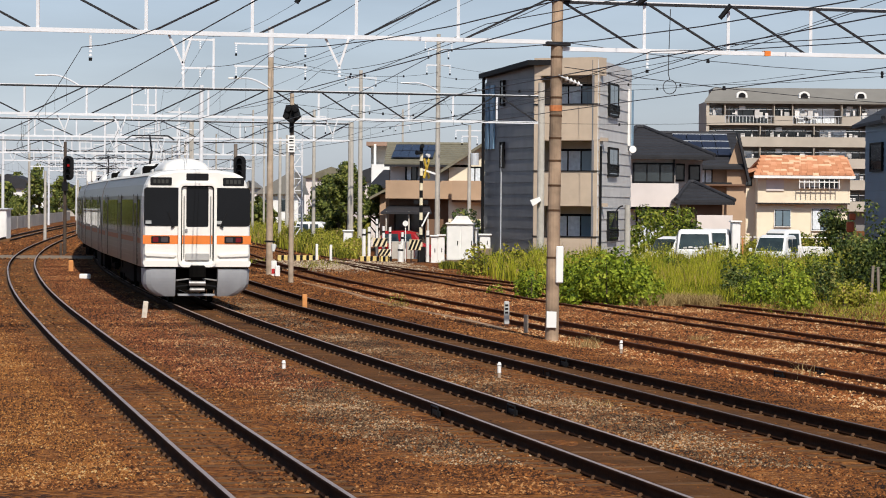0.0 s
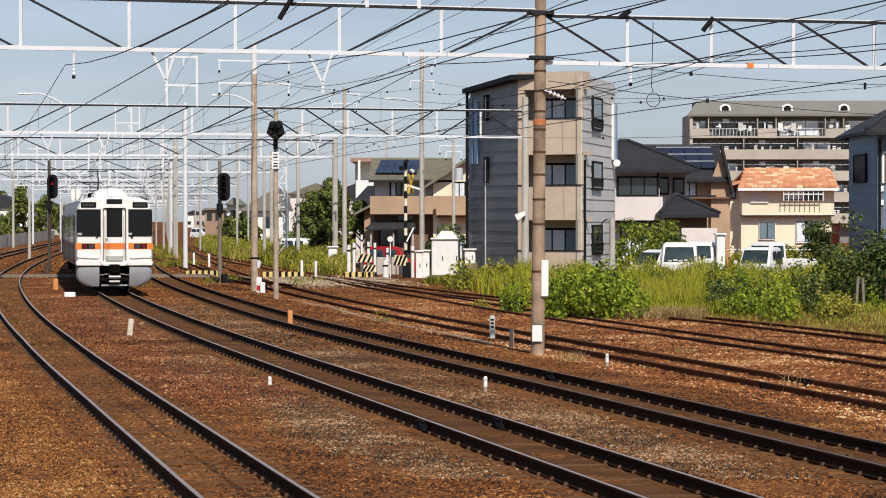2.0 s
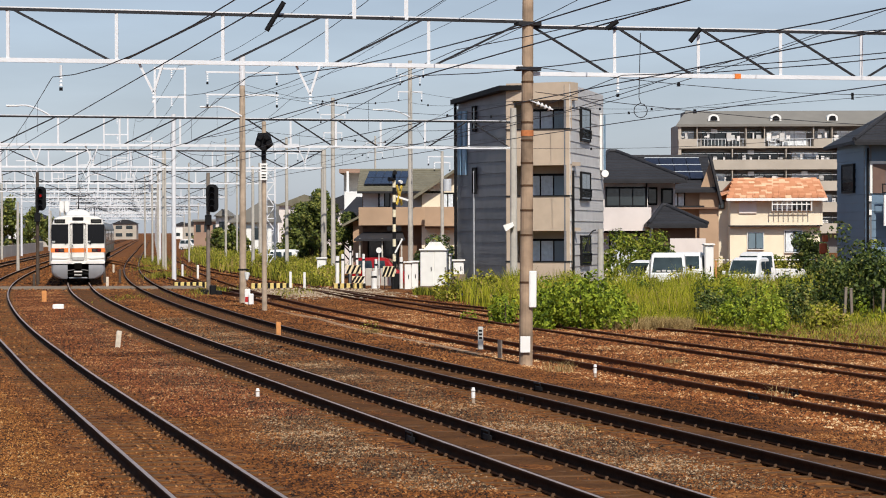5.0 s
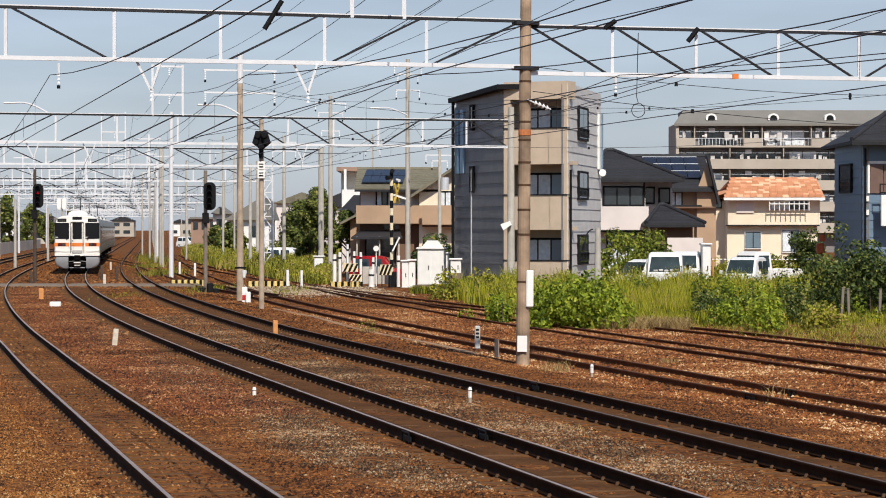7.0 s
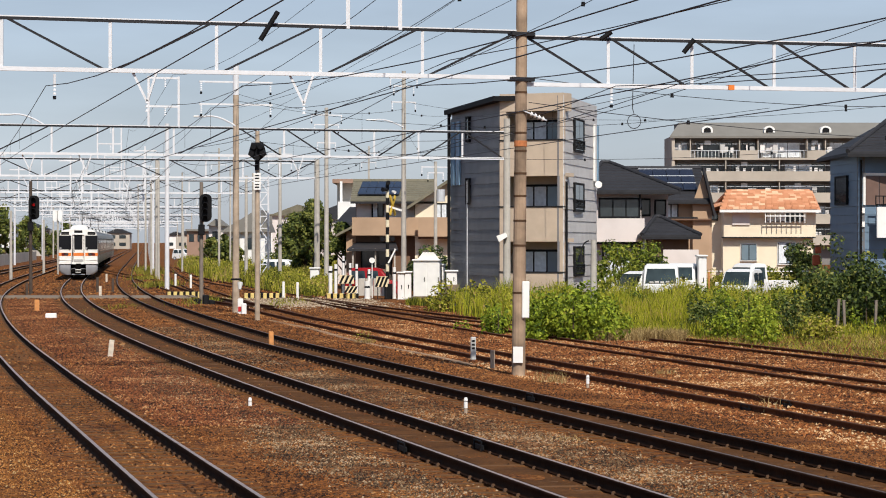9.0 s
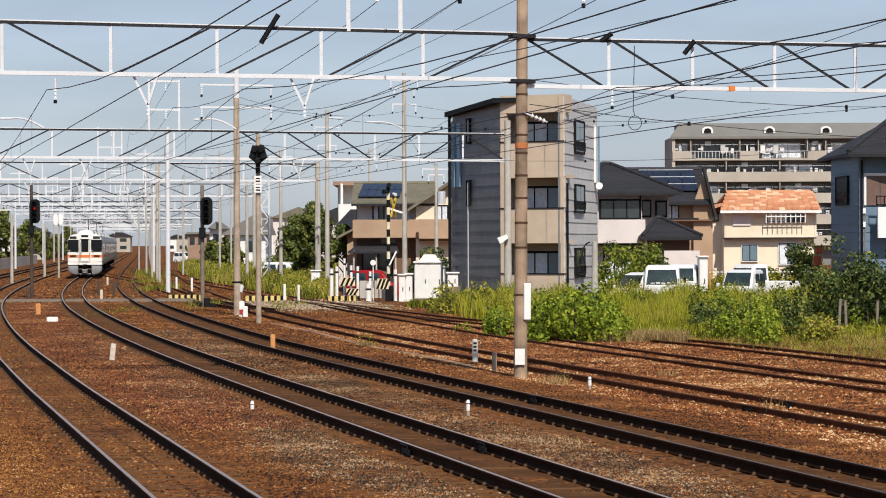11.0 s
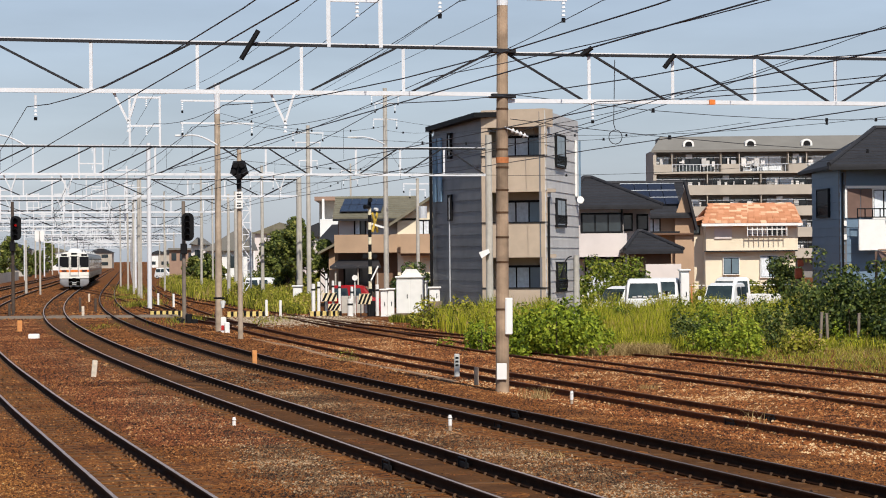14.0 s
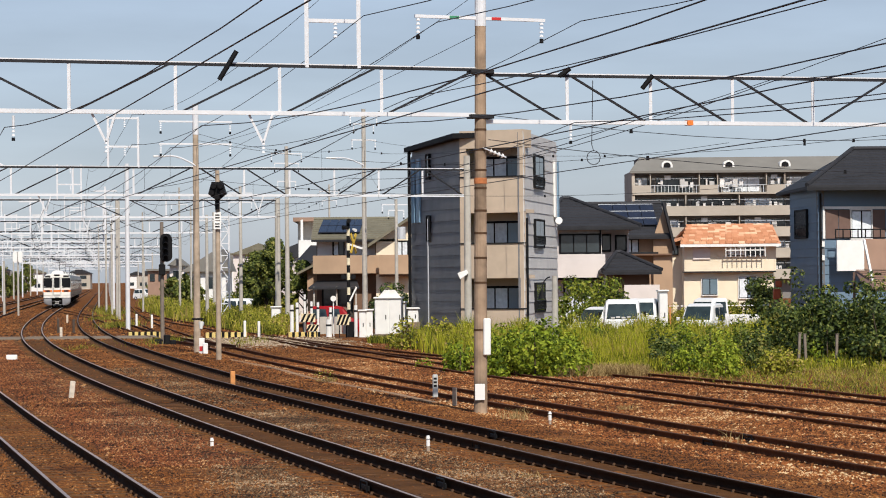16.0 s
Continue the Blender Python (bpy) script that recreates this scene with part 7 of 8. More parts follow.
def kei_truck(label, x, y, turn, z=-0.1, crane=False):
    v = thing("kei_truck", label, "small truck", "parked vehicles", at=pose(x, y, z, 0, 0, turn))
    loft_body(v, "cab", [(-1.62, 0.70, 0.66, 0.35, 1.0), (-1.55, 0.72, 0.68, 0.32, 1.08), (-1.18, 0.73, 0.64, 0.3, 1.74), (-0.95, 0.73, 0.65, 0.3, 1.80), (-0.35, 0.73, 0.64, 0.3, 1.78)], CAR_WHITE, "white truck cab")
    w = part("windscreen", slab_poly([(-0.59, -1.575, 1.08), (0.59, -1.575, 1.08), (0.52, -1.27, 1.62), (-0.52, -1.27, 1.62)], 0.03), CAR_GLASS, v, "dark windscreen")
    for k in range(4):
        part("papers", box((-0.35 + k * 0.2, -1.60, 1.10 + 0.02 * (k % 2)), (0.16, 0.04, 0.07), 0.2 * k, 0.01), CLOTH, w, "pale papers on the dashboard")
    for s in (-1, 1):
        part("side_window", slab_poly([(s * 0.735, -1.35, 1.12), (s * 0.735, -0.5, 1.12), (s * 0.675, -0.5, 1.62), (s * 0.69, -1.15, 1.62)], 0.02), CAR_GLASS, v)
        part("headlight", box((s * 0.52, -1.62, 0.78), (0.26, 0.06, 0.16), 0, 0.02), LAMP_GLASS, v)
        part("mirror", box((s * 0.86, -1.35, 1.22), (0.1, 0.1, 0.22), 0, 0.02), BLACK, v)
    part("bumper", box((0, -1.64, 0.42), (1.42, 0.1, 0.2), 0, 0.03), CAR_WHITE, v)
    part("grille", box((0, -1.635, 0.66), (0.7, 0.03, 0.08), 0, 0.005), BLACK, v)
    part("bed", box((0, 0.72, 0.66), (1.42, 2.05, 0.12), 0, 0.01), CAR_WHITE, v)
    for s in (-1, 1):
        part("bed_side", box((s * 0.70, 0.72, 0.86), (0.04, 2.05, 0.3), 0, 0.01), CAR_WHITE, v)
    part("tailgate", box((0, 1.74, 0.86), (1.42, 0.04, 0.3), 0, 0.01), CAR_WHITE, v)
    wheels(v, (-0.62, 0.62), (-0.9, 1.1), 0.27, 0)
    return v


def kei_van(label, x, y, turn, z=-0.1):
    v = thing("small_van", label, "van", "parked vehicles", at=pose(x, y, z, 0, 0, turn))
    loft_body(v, "body", [(-1.68, 0.66, 0.6, 0.4, 0.85), (-1.6, 0.72, 0.66, 0.3, 0.95), (-1.0, 0.73, 0.68, 0.25, 1.08), (-0.45, 0.73, 0.62, 0.25, 1.70), (0.0, 0.73, 0.63, 0.25, 1.80), (1.4, 0.73, 0.62, 0.25, 1.78), (1.65, 0.72, 0.6, 0.3, 1.1)], CAR_WHITE, "white van body")
    part("windscreen", slab_poly([(-0.58, -0.98, 1.12), (0.58, -0.98, 1.12), (0.53, -0.50, 1.68), (-0.53, -0.50, 1.68)], 0.02), CAR_GLASS, v, "dark windscreen")
    for s in (-1, 1):
        for a, b in ((-0.35, 0.35), (0.42, 1.35)):
            part("side_window", slab_poly([(s * 0.735, a, 1.1), (s * 0.735, b, 1.1), (s * 0.665, b, 1.62), (s * 0.665, a + 0.1, 1.62)], 0.02), CAR_GLASS, v)
        part("headlight", box((s * 0.5, -1.66, 0.74), (0.28, 0.08, 0.16), 0, 0.02), LAMP_GLASS, v)
        part("mirror", box((s * 0.84, -0.85, 1.15), (0.14, 0.1, 0.16), 0, 0.02), CAR_WHITE, v)
    part("bumper", box((0, -1.7, 0.45), (1.4, 0.08, 0.22), 0, 0.03), CAR_WHITE, v)
    wheels(v, (-0.64, 0.64), (-1.1, 1.1), 0.28, 0)
    return v


GV = -0.02
big = kei_truck("white small truck parked behind the weeds", 9.85, 117.0, -6, GV - 0.27)
big.matrix_basis = big.matrix_basis @ Matrix.Scale(1.15, 4)
kei_truck("white small truck with a tall headboard parked in the yard", 11.13, 119.8, -14, GV)
kei_van("white small van parked beside the trucks", 9.15, 121.0, -40, GV - 0.38)
kei_van("white small van with dark windscreen parked in the weeds", 13.0, 114.0, -20, GV - 0.2)
kei_truck("white small truck parked behind the van", 14.56, 119.5, -50, GV)
cabinet("upright white sheet leaning on the truck", 11.56, 11.94, 118, 0, 2.09)
rc = kei_van("red small car parked beyond the crossing", -3.63, 152, 80, -0.55)
for ch in rc.children_recursive:
    if ch.name.startswith(("body", "bumper")):
        ch.data.materials[0] = CAR_RED
tagged(rc, category="car")
kei_van("white small van parked by the hedge", -10.74, 185, 70, -0.3)
kei_van("white small van far beside the line", -41.58, 430, 60, -0.3)
rd = thing("red_machine", "red and black small machine beside the house", "machine", at=pose(17.82, 125, -0.2))
wpart(rd, "body", box((17.82, 125, 1.87), (0.34, 0.4, 0.5), 0, 0.05), ORANGE_RED)
wpart(rd, "post", box((17.82, 125, 0.7), (0.26, 0.26, 2.0), 0, 0.03), SHUTTER)
wpart(rd, "head", box((17.90, 124.9, 2.35), (0.28, 0.3, 0.3), 0, 0.04), ORANGE_RED)
fn = thing("chain_fence", "low white dotted chain barrier along the yard", "fence", at=pose(15.19, 128, -0.3))
for k in range(26):
    x = 13.06 + k * 0.19
    wpart(fn, "link", box((x, 128, 1.32), (0.11, 0.06, 0.05)), WHITE)
for px in (13.06, 15.46, 17.92):
    wpart(fn, "post", rod((px, 128, -0.3), (px, 128, 1.38), 0.04), MARK_ORANGE)
# weathered boundary wall and fence on the far side of the line
wl = thing("boundary_wall", "low pale concrete wall with a white hoarding", "wall", kind="structure")
for k in range(20):
    y = 150 + k * 14
    a, b = along(-12.5, y), along(-12.5, y + 13.8)
    part("wall_panel", add_bar(bmesh.new(), (a.x, a.y, 0.4), (b.x, b.y, 0.4), 0.15, 1.4), PALE_CONCRETE, wl)
hb = thing("white_shed", "small white shed beside the boundary wall", "shed", at=pose(-37.02, 205, -0.3))
wpart(hb, "wall", box((-37.02, 206, 0.9), (1.8, 2, 2.4), 0, 0.03), WHITE)
wpart(hb, "roof", box((-37.02, 206, 2.15), (2.1, 2.3, 0.12), 0, 0.02), GALV)


# low wall before the parked red car, and the cable trough between the lines
lw = thing("low_wall", "low pale concrete wall by the crossing road", "wall", at=pose(-3.86, 146, -0.35))
for k in range(4):
    wpart(lw, "wall_block", box((-4.24 + k * 0.42, 146, 0.18), (0.40, 0.2, 1.06), 0, 0.015), PALE_CONCRETE)
tg = thing("cable_trough", "rust-stained concrete cable trough lids between the tracks", "cable trough", kind="structure")
for k in range(58):
    y = 64 + k * 0.62
    p = along(6.55 + 0.12 * math.sin(y * 0.3), y)
    part("trough_lid", box((p.x, p.y, -0.235), (0.20, 0.58, 0.08), heading(y), 0.012), TROUGH, tg)

# weathered fence posts in the bushes
for px, d, h, lean in ((13.09, 87.0, 1.20, 3), (13.41, 87.4, 1.15, -2), (14.34, 87.0, 1.15, 2)):
    m = thing("fence_post", "weathered grey wooden post among the bushes", "post", "old fence posts", at=pose(px, d, -0.35, 0, lean, 8))
    part("post", box((0, 0, h / 2), (0.09, 0.08, h), 0, 0.012), POST_GREY, m)
    part("cap", box((0, 0, h + 0.01), (0.11, 0.10, 0.03), 0, 0.008), POST_GREY, m)
# ---- plants ----
GRASS = island_mat("tall_weeds", [(0, (0.05, 0.065, 0.009)), (0.35, (0.21, 0.22, 0.02)), (0.7, (0.36, 0.35, 0.035)), (0.93, (0.52, 0.45, 0.08)), (1, (0.40, 0.29, 0.11))], 0.8, patch=0.25, trans=0.3)
GOLD = island_mat("golden_tall_grass", [(0, (0.05, 0.065, 0.008)), (0.3, (0.22, 0.245, 0.016)), (0.65, (0.42, 0.42, 0.025)), (0.94, (0.55, 0.49, 0.05)), (1, (0.48, 0.35, 0.12))], 0.8, patch=0.3, trans=0.35)
DRY = island_mat("dry_grass", [(0, (0.17, 0.11, 0.04)), (0.5, (0.36, 0.25, 0.10)), (1, (0.52, 0.39, 0.18))], 0.9, patch=0.2, trans=0.2)
VINE = island_mat("bright_vine_leaves", [(0, (0.045, 0.075, 0.01)), (0.4, (0.18, 0.245, 0.018)), (0.8, (0.30, 0.37, 0.028)), (1, (0.42, 0.46, 0.055))], 0.65, patch=0.25, trans=0.3, spec=0.22)
BUSH = island_mat("dark_bush_leaves", [(0, (0.022, 0.040, 0.009)), (0.5, (0.11, 0.155, 0.018)), (0.85, (0.23, 0.27, 0.028)), (1, (0.32, 0.33, 0.05))], 0.65, patch=0.3, trans=0.25, spec=0.22)
DARK_BUSH = island_mat("shaded_bush_leaves", [(0, (0.018, 0.033, 0.009)), (0.5, (0.055, 0.085, 0.014)), (0.85, (0.13, 0.165, 0.028)), (1, (0.27, 0.26, 0.06))], 0.6, patch=0.3, trans=0.2, spec=0.35)
TREE_LEAF = island_mat("tree_leaves", [(0, (0.022, 0.036, 0.009)), (0.4, (0.095, 0.125, 0.022)), (0.85, (0.21, 0.23, 0.045)), (1, (0.33, 0.31, 0.08))], 0.65, patch=0.2, trans=0.2)
BARK = mat("bark", (0.09, 0.065, 0.045), 0.95, 0, 0.3, 6, 0.01, 12)
rng_p = np.random.default_rng(77)


def leaf_mesh(name, pts, out, size, material, parent=None, aspect=0.62):
    """Folded leaves, one at each point, facing roughly along out."""
    n = len(pts)
    nrm = out + rng_p.normal(0, 0.55, (n, 3))
    nrm /= np.linalg.norm(nrm, axis=1, keepdims=True)
    t = rng_p.normal(0, 1, (n, 3))
    t -= (t * nrm).sum(1, keepdims=True) * nrm
    t /= np.linalg.norm(t, axis=1, keepdims=True)
    b = np.cross(nrm, t)
    s = (size * rng_p.uniform(0.6, 1.35, n))[:, None]
    v0 = pts - t * s * 0.5
    v1 = pts + b * s * aspect * 0.5 + nrm * s * 0.12
    v2 = pts + t * s * 0.5
    v3 = pts - b * s * aspect * 0.5 + nrm * s * 0.12
    V = np.stack([v0, v1, v2, v3], 1).reshape(-1, 3)
    i = np.arange(n) * 4
    Ft = np.concatenate([np.stack([i, i + 1, i + 2], 1), np.stack([i, i + 2, i + 3], 1)])
    return mesh_np(name, V, Ft, material, parent)


def clump_points(clumps, per):
    """Points on and in a heap of small ellipsoids (x, y, z, rx, ry, rz)."""
    P, N = [], []
    for c in clumps:
        d = rng_p.normal(0, 1, (per, 3))
        d /= np.linalg.norm(d, axis=1, keepdims=True)
        r = rng_p.uniform(0.55, 1.0, (per, 1)) ** 0.5
        P.append(np.array(c[:3]) + d * r * np.array(c[3:]))
        N.append(d + np.array([0, -0.15, 0.35]))
    return np.concatenate(P), np.concatenate(N)


def blades(name, xy, base, h, w, material, lean=0.25):
    """Grass blades: a bent strip of two segments each."""
    n = len(xy)
    a = rng_p.uniform(0, math.tau, n)
    hh = h * rng_p.uniform(0.55, 1.15, n)
    side = np.stack([np.cos(a), np.sin(a), np.zeros(n)], 1) * w / 2
    ln = rng_p.normal(0, lean, (n, 2)) * hh[:, None]
    p0 = np.concatenate([xy, base[:, None]], 1)
    p1 = p0 + np.concatenate([ln * 0.35, (hh * 0.6)[:, None]], 1)
    p2 = p0 + np.concatenate([ln, hh[:, None]], 1)
    V = np.stack([p0 - side, p0 + side, p1 + side * 0.8, p1 - side * 0.8, p2], 1).reshape(-1, 3)
    i = np.arange(n) * 5
    Ft = np.concatenate([np.stack([i, i + 1, i + 2], 1), np.stack([i, i + 2, i + 3], 1), np.stack([i + 3, i + 2, i + 4], 1)])
    return mesh_np(name, V, Ft, material)


def weed_xy(n, x0, x1, y0, y1, u_min):
    y = rng_p.uniform(y0, y1, n)
    x = rng_p.uniform(x0, x1, n)
    u = x - np.interp(y, YS, XS)
    lim = np.interp(y, u_min[0], u_min[1]) + rng_p.normal(0, 0.35, n)
    k = u > lim
    return np.stack([x[k], y[k]], 1)


EDGE = ([60, 72, 80, 90, 100, 112, 125], [18.4, 17.6, 15.0, 14.6, 15.0, 16.0, 17.0])
# tall yellow-green weeds filling the strip before the houses
xy = weed_xy(80000, -2, 24, 84, 114, EDGE)
hump = 0.85 + 0.35 * np.sin(xy[:, 0] * 0.9 + 1.3) * np.sin(xy[:, 1] * 0.5) + 0.2 * np.sin(xy[:, 0] * 2.7)
near = np.clip((xy[:, 1] - 82) / 18, 0.35, 1.15)
g = blades("tall_weeds", xy, np.full(len(xy), -0.32), 0.92 * hump * near + 0.18, 0.036, GOLD, 0.20)
tagged(g, "tall yellow-green weeds growing beside the sidings", "weeds", kind="stuff")
pts = np.concatenate([xy, (-0.38 + (hump * near + 0.15) * rng_p.uniform(0.35, 1.0, len(xy)))[:, None]], 1)[::3]
l = leaf_mesh("weed_leaves", pts, np.tile([0, -0.5, 0.7], (len(pts), 1)), 0.11, GRASS)
tagged(l, "small leaves of the yellow-green weeds", "weeds", kind="stuff")
# low dry fringe along the siding
xy = weed_xy(9000, 0, 22, 64, 100, ([60, 76, 81, 84, 100], [17.6, 16.9, 16.6, 14.1, 14.4]))
g = blades("dry_fringe", xy, np.full(len(xy), -0.36), 0.24, 0.022, DRY, 0.45)
tagged(g, "dry brown grass fringe along the rusty siding", "grass", kind="stuff")
xy = weed_xy(36000, 0, 22, 64, 92, ([60, 76, 81, 84, 100], [17.8, 17.1, 16.8, 14.4, 14.6]))
g = blades("green_fringe", xy, np.full(len(xy), -0.36), 0.26, 0.022, GRASS, 0.4)
tagged(g, "low green grass along the overgrown siding", "grass", kind="stuff")


def shrub(name, label, x0, x1, y0, y1, h, n, per, size, material, seed, category="shrub"):
    r = random.Random(seed)
    cl = []
    for i in range(n):
        f = r.random()
        x, y = x0 + (x1 - x0) * f, r.uniform(y0, y1)
        top = h * (0.55 + 0.45 * math.sin(math.pi * min(1, max(0, 0.12 + 0.8 * f)))) * r.uniform(0.65, 1.1)
        z = -0.35 + r.uniform(0.1, 1.0) * top
        s = r.uniform(0.22, 0.45)
        cl.append((x, y, z, s * 1.2, s * 1.2, s))
    P, N = clump_points(cl, per)
    P[:, 2] = np.maximum(P[:, 2], -0.33)
    ob = thing(name, label, category, "trackside shrubs", at=pose((x0 + x1) / 2, (y0 + y1) / 2, -0.32))
    for i in range(7):
        c = cl[i * (len(cl) // 7)]
        wpart(ob, "stem", rod(((x0 + x1) / 2 + (c[0] - (x0 + x1) / 2) * 0.7, c[1], -0.4), c[:3], 0.03, 0.012, 6), BARK)
    lf = leaf_mesh("leaves", P, N, size, material, ob)
    lf.matrix_parent_inverse = ob.matrix_basis.inverted()
    return ob


shrub("vine_shrub", "bright green leafy vine shrub beside the siding", 2.66, 5.57, 79.5, 83.5, 1.6, 120, 60, 0.14, VINE, 3)
shrub("vine_shrub", "small bright vine shrub at the foot of the pole", 1.66, 2.20, 85, 87, 0.85, 18, 50, 0.13, VINE, 4)
shrub("weedy_shrub", "dark green weedy shrub before the grey house", -0.35, 2.82, 112, 117, 1.3, 50, 60, 0.15, GRASS, 5)
shrub("tall_bush", "tall dark green bush by the yard fence", 12.98, 15.63, 88, 96, 2.95, 130, 75, 0.15, DARK_BUSH, 9)
shrub("tall_bush", "tall dark green bush beside the blue-grey house", 14.91, 17.98, 84, 94, 3.0, 150, 75, 0.15, DARK_BUSH, 10)
shrub("yard_bush", "leafy bush in the yard behind the trucks", 7.6, 11.2, 126, 130, 3.0, 120, 60, 0.16, BUSH, 11)
shrub("yard_bush", "dark bush beside the cream house", 25.10, 27.09, 188, 191, 3.3, 60, 70, 0.22, DARK_BUSH, 12)
shrub("yard_bush", "yellow-green weeds behind the parked trucks", 13.72, 19.19, 133, 140, 1.6, 110, 60, 0.16, GRASS, 13)
shrub("hedge", "rounded clipped hedge before the cream house", 23.76, 25.19, 195, 196.5, 1.1, 30, 60, 0.18, BUSH, 14)
shrub("yard_bush", "dark shrub beside the relay cabinets", -1.43, 0.56, 145, 148, 2.6, 70, 70, 0.2, DARK_BUSH, 15)
shrub("small_weed", "small yellow-green weed between the rails", 0.69, 0.85, 89.8, 90.2, 0.35, 9, 24, 0.08, VINE, 19, "weed")
shrub("small_weed", "small green tuft beside the siding", -2.40, -2.13, 77.6, 78.4, 0.3, 9, 24, 0.06, GRASS, 20, "weed")


# a mixed thicket of small plants of several kinds through the strip
def thicket(n, y0, y1, seed):
    r = random.Random(seed)
    kinds = {"leafy_weeds": (VINE, []), "bushy_weeds": (BUSH, []), "dark_weeds": (DARK_BUSH, []), "golden_weeds": (GRASS, []), "withered_weeds": (DRY, [])}
    names = list(kinds)
    for i in range(n):
        y = r.uniform(y0, y1)
        x = r.uniform(5.74 - 1, 19.5)
        u = x - line_x(y)
        if u < float(np.interp(y, EDGE[0], EDGE[1])) + 0.2 or x / y > 0.185 or 0.068 < x / y < 0.096:
            continue
        v = noise.noise((x * 0.35, y * 0.25, 4.0)) + r.gauss(0, 0.22)
        name = names[2] if v < -0.32 else names[1] if v < 0.0 else names[0] if v < 0.28 else names[3] if v < 0.5 else names[4]
        h = r.uniform(0.45, 1.05) + 0.55 * max(0, min(1, (y - 84) / 16)) * r.uniform(0.3, 1.0)
        w = r.uniform(0.25, 0.6)
        for k in range(r.randint(5, 9)):
            f = r.random()
            s = r.uniform(0.10, 0.22)
            kinds[name][1].append((x + r.gauss(0, w * 0.6) * (1 - 0.5 * f), y + r.gauss(0, w * 0.5), -0.3 + h * (0.12 + 0.88 * f), s * 1.15, s * 1.15, s * 1.2))
    for name, (m, cl) in kinds.items():
        P, N = clump_points(cl, 24)
        P[:, 2] = np.maximum(P[:, 2], -0.3)
        tagged(leaf_mesh(name, P, N, 0.10, m), name.replace("_", " ") + " growing in a mixed thicket beside the sidings", "weeds", kind="stuff")


thicket(95, 84, 106, 51)
for i, (x0, x1, d, h, m, lab) in enumerate((
        (8.15, 9.03, 86.0, 1.35, DARK_BUSH, "dark broad-leaved bush in the trackside strip"),
        (8.57, 9.35, 83.0, 0.85, VINE, "bright leafy weeds beside the overgrown siding"),
        (9.79, 10.54, 88.0, 1.25, BUSH, "green bushy weeds in the trackside strip"),
        (9.34, 9.92, 79.0, 1.15, VINE, "pale green leafy shrub near the rails"),
        (11.03, 11.90, 85.0, 1.30, DARK_BUSH, "dark broad-leaved bush in the trackside strip"),
        (11.67, 12.47, 93.0, 1.45, BUSH, "green bushy weeds in the trackside strip"),
        (11.13, 11.88, 80.0, 0.75, GRASS, "yellowing weeds before the dark bushes"),
        (6.81, 7.42, 95.0, 1.25, BUSH, "green bushy weeds among tall grass"))):
    shrub("weedy_bush", lab, x0, x1, d - 0.7, d + 0.7, h, 26, 58, 0.11, m, 200 + i, "weeds")
xy = np.stack([rng_p.uniform(5.6, 9.4, 16000), rng_p.uniform(84, 97, 16000)], 1)
xy = xy[(xy[:, 0] / xy[:, 1] > 0.064) & (xy[:, 0] / xy[:, 1] < 0.099)]
tall = 0.95 + 0.25 * np.sin(xy[:, 0] * 2.3) * np.sin(xy[:, 1] * 0.9)
g = blades("golden_grass", xy, np.full(len(xy), -0.32), tall * np.clip((xy[:, 1] - 80) / 9, 0.5, 1.15), 0.034, GOLD, 0.16)
tagged(g, "upright golden-green grass in the trackside strip", "grass", kind="stuff")
xy = np.stack([rng_p.uniform(4.83, 7.54, 9000), rng_p.uniform(79.5, 83, 9000)], 1)
xy = xy[rng_p.uniform(0, 1, 9000) < 0.5 + 0.5 * np.sin(xy[:, 0] * 3.1) * np.sin(xy[:, 1] * 2.3)]
g = blades("straw_grass", xy, np.full(len(xy), -0.34), 0.42, 0.022, DRY, 0.45)
tagged(g, "dry tan straw grass lying before the tall weeds", "grass", kind="stuff")


def weed_field(label, x0, x1, y0, y1, h, n):
    xy = np.stack([rng_p.uniform(x0, x1, n), rng_p.uniform(y0, y1, n)], 1)
    k = (xy[:, 0] - np.interp(xy[:, 1], YS, XS)) > np.interp(xy[:, 1], [140, 150, 165, 200, 225, 262], [13.6, 12.9, 12.3, 10.8, 10.1, 9.7]) + rng_p.normal(0, 0.4, n)
    xy = xy[k]
    hh = h * (0.75 + 0.3 * np.sin(xy[:, 0] * 1.7) * np.sin(xy[:, 1] * 0.6))
    g = blades("verge_weeds", xy, np.full(len(xy), -0.34), hh, 0.07, GRASS, 0.2)
    tagged(g, label, "weeds", kind="stuff")
    p = np.concatenate([xy, (-0.3 + hh * rng_p.uniform(0.3, 1.0, len(xy)))[:, None]], 1)
    tagged(leaf_mesh("verge_weed_leaves", p, np.tile([0, -0.5, 0.7], (len(p), 1)), 0.14, GRASS), label + ", small leaves", "weeds", kind="stuff")


weed_field("yellow-green goldenrod along the far sidings", -14.23, -10.00 + 2, 150, 200, 1.45, 34000)
weed_field("yellow-green goldenrod near the level crossing", -10.67, -6.29, 144, 160, 1.15, 16000)
weed_field("yellow-green weeds along the distant siding", -37.0, -11.00, 184, 325, 1.5, 55000)


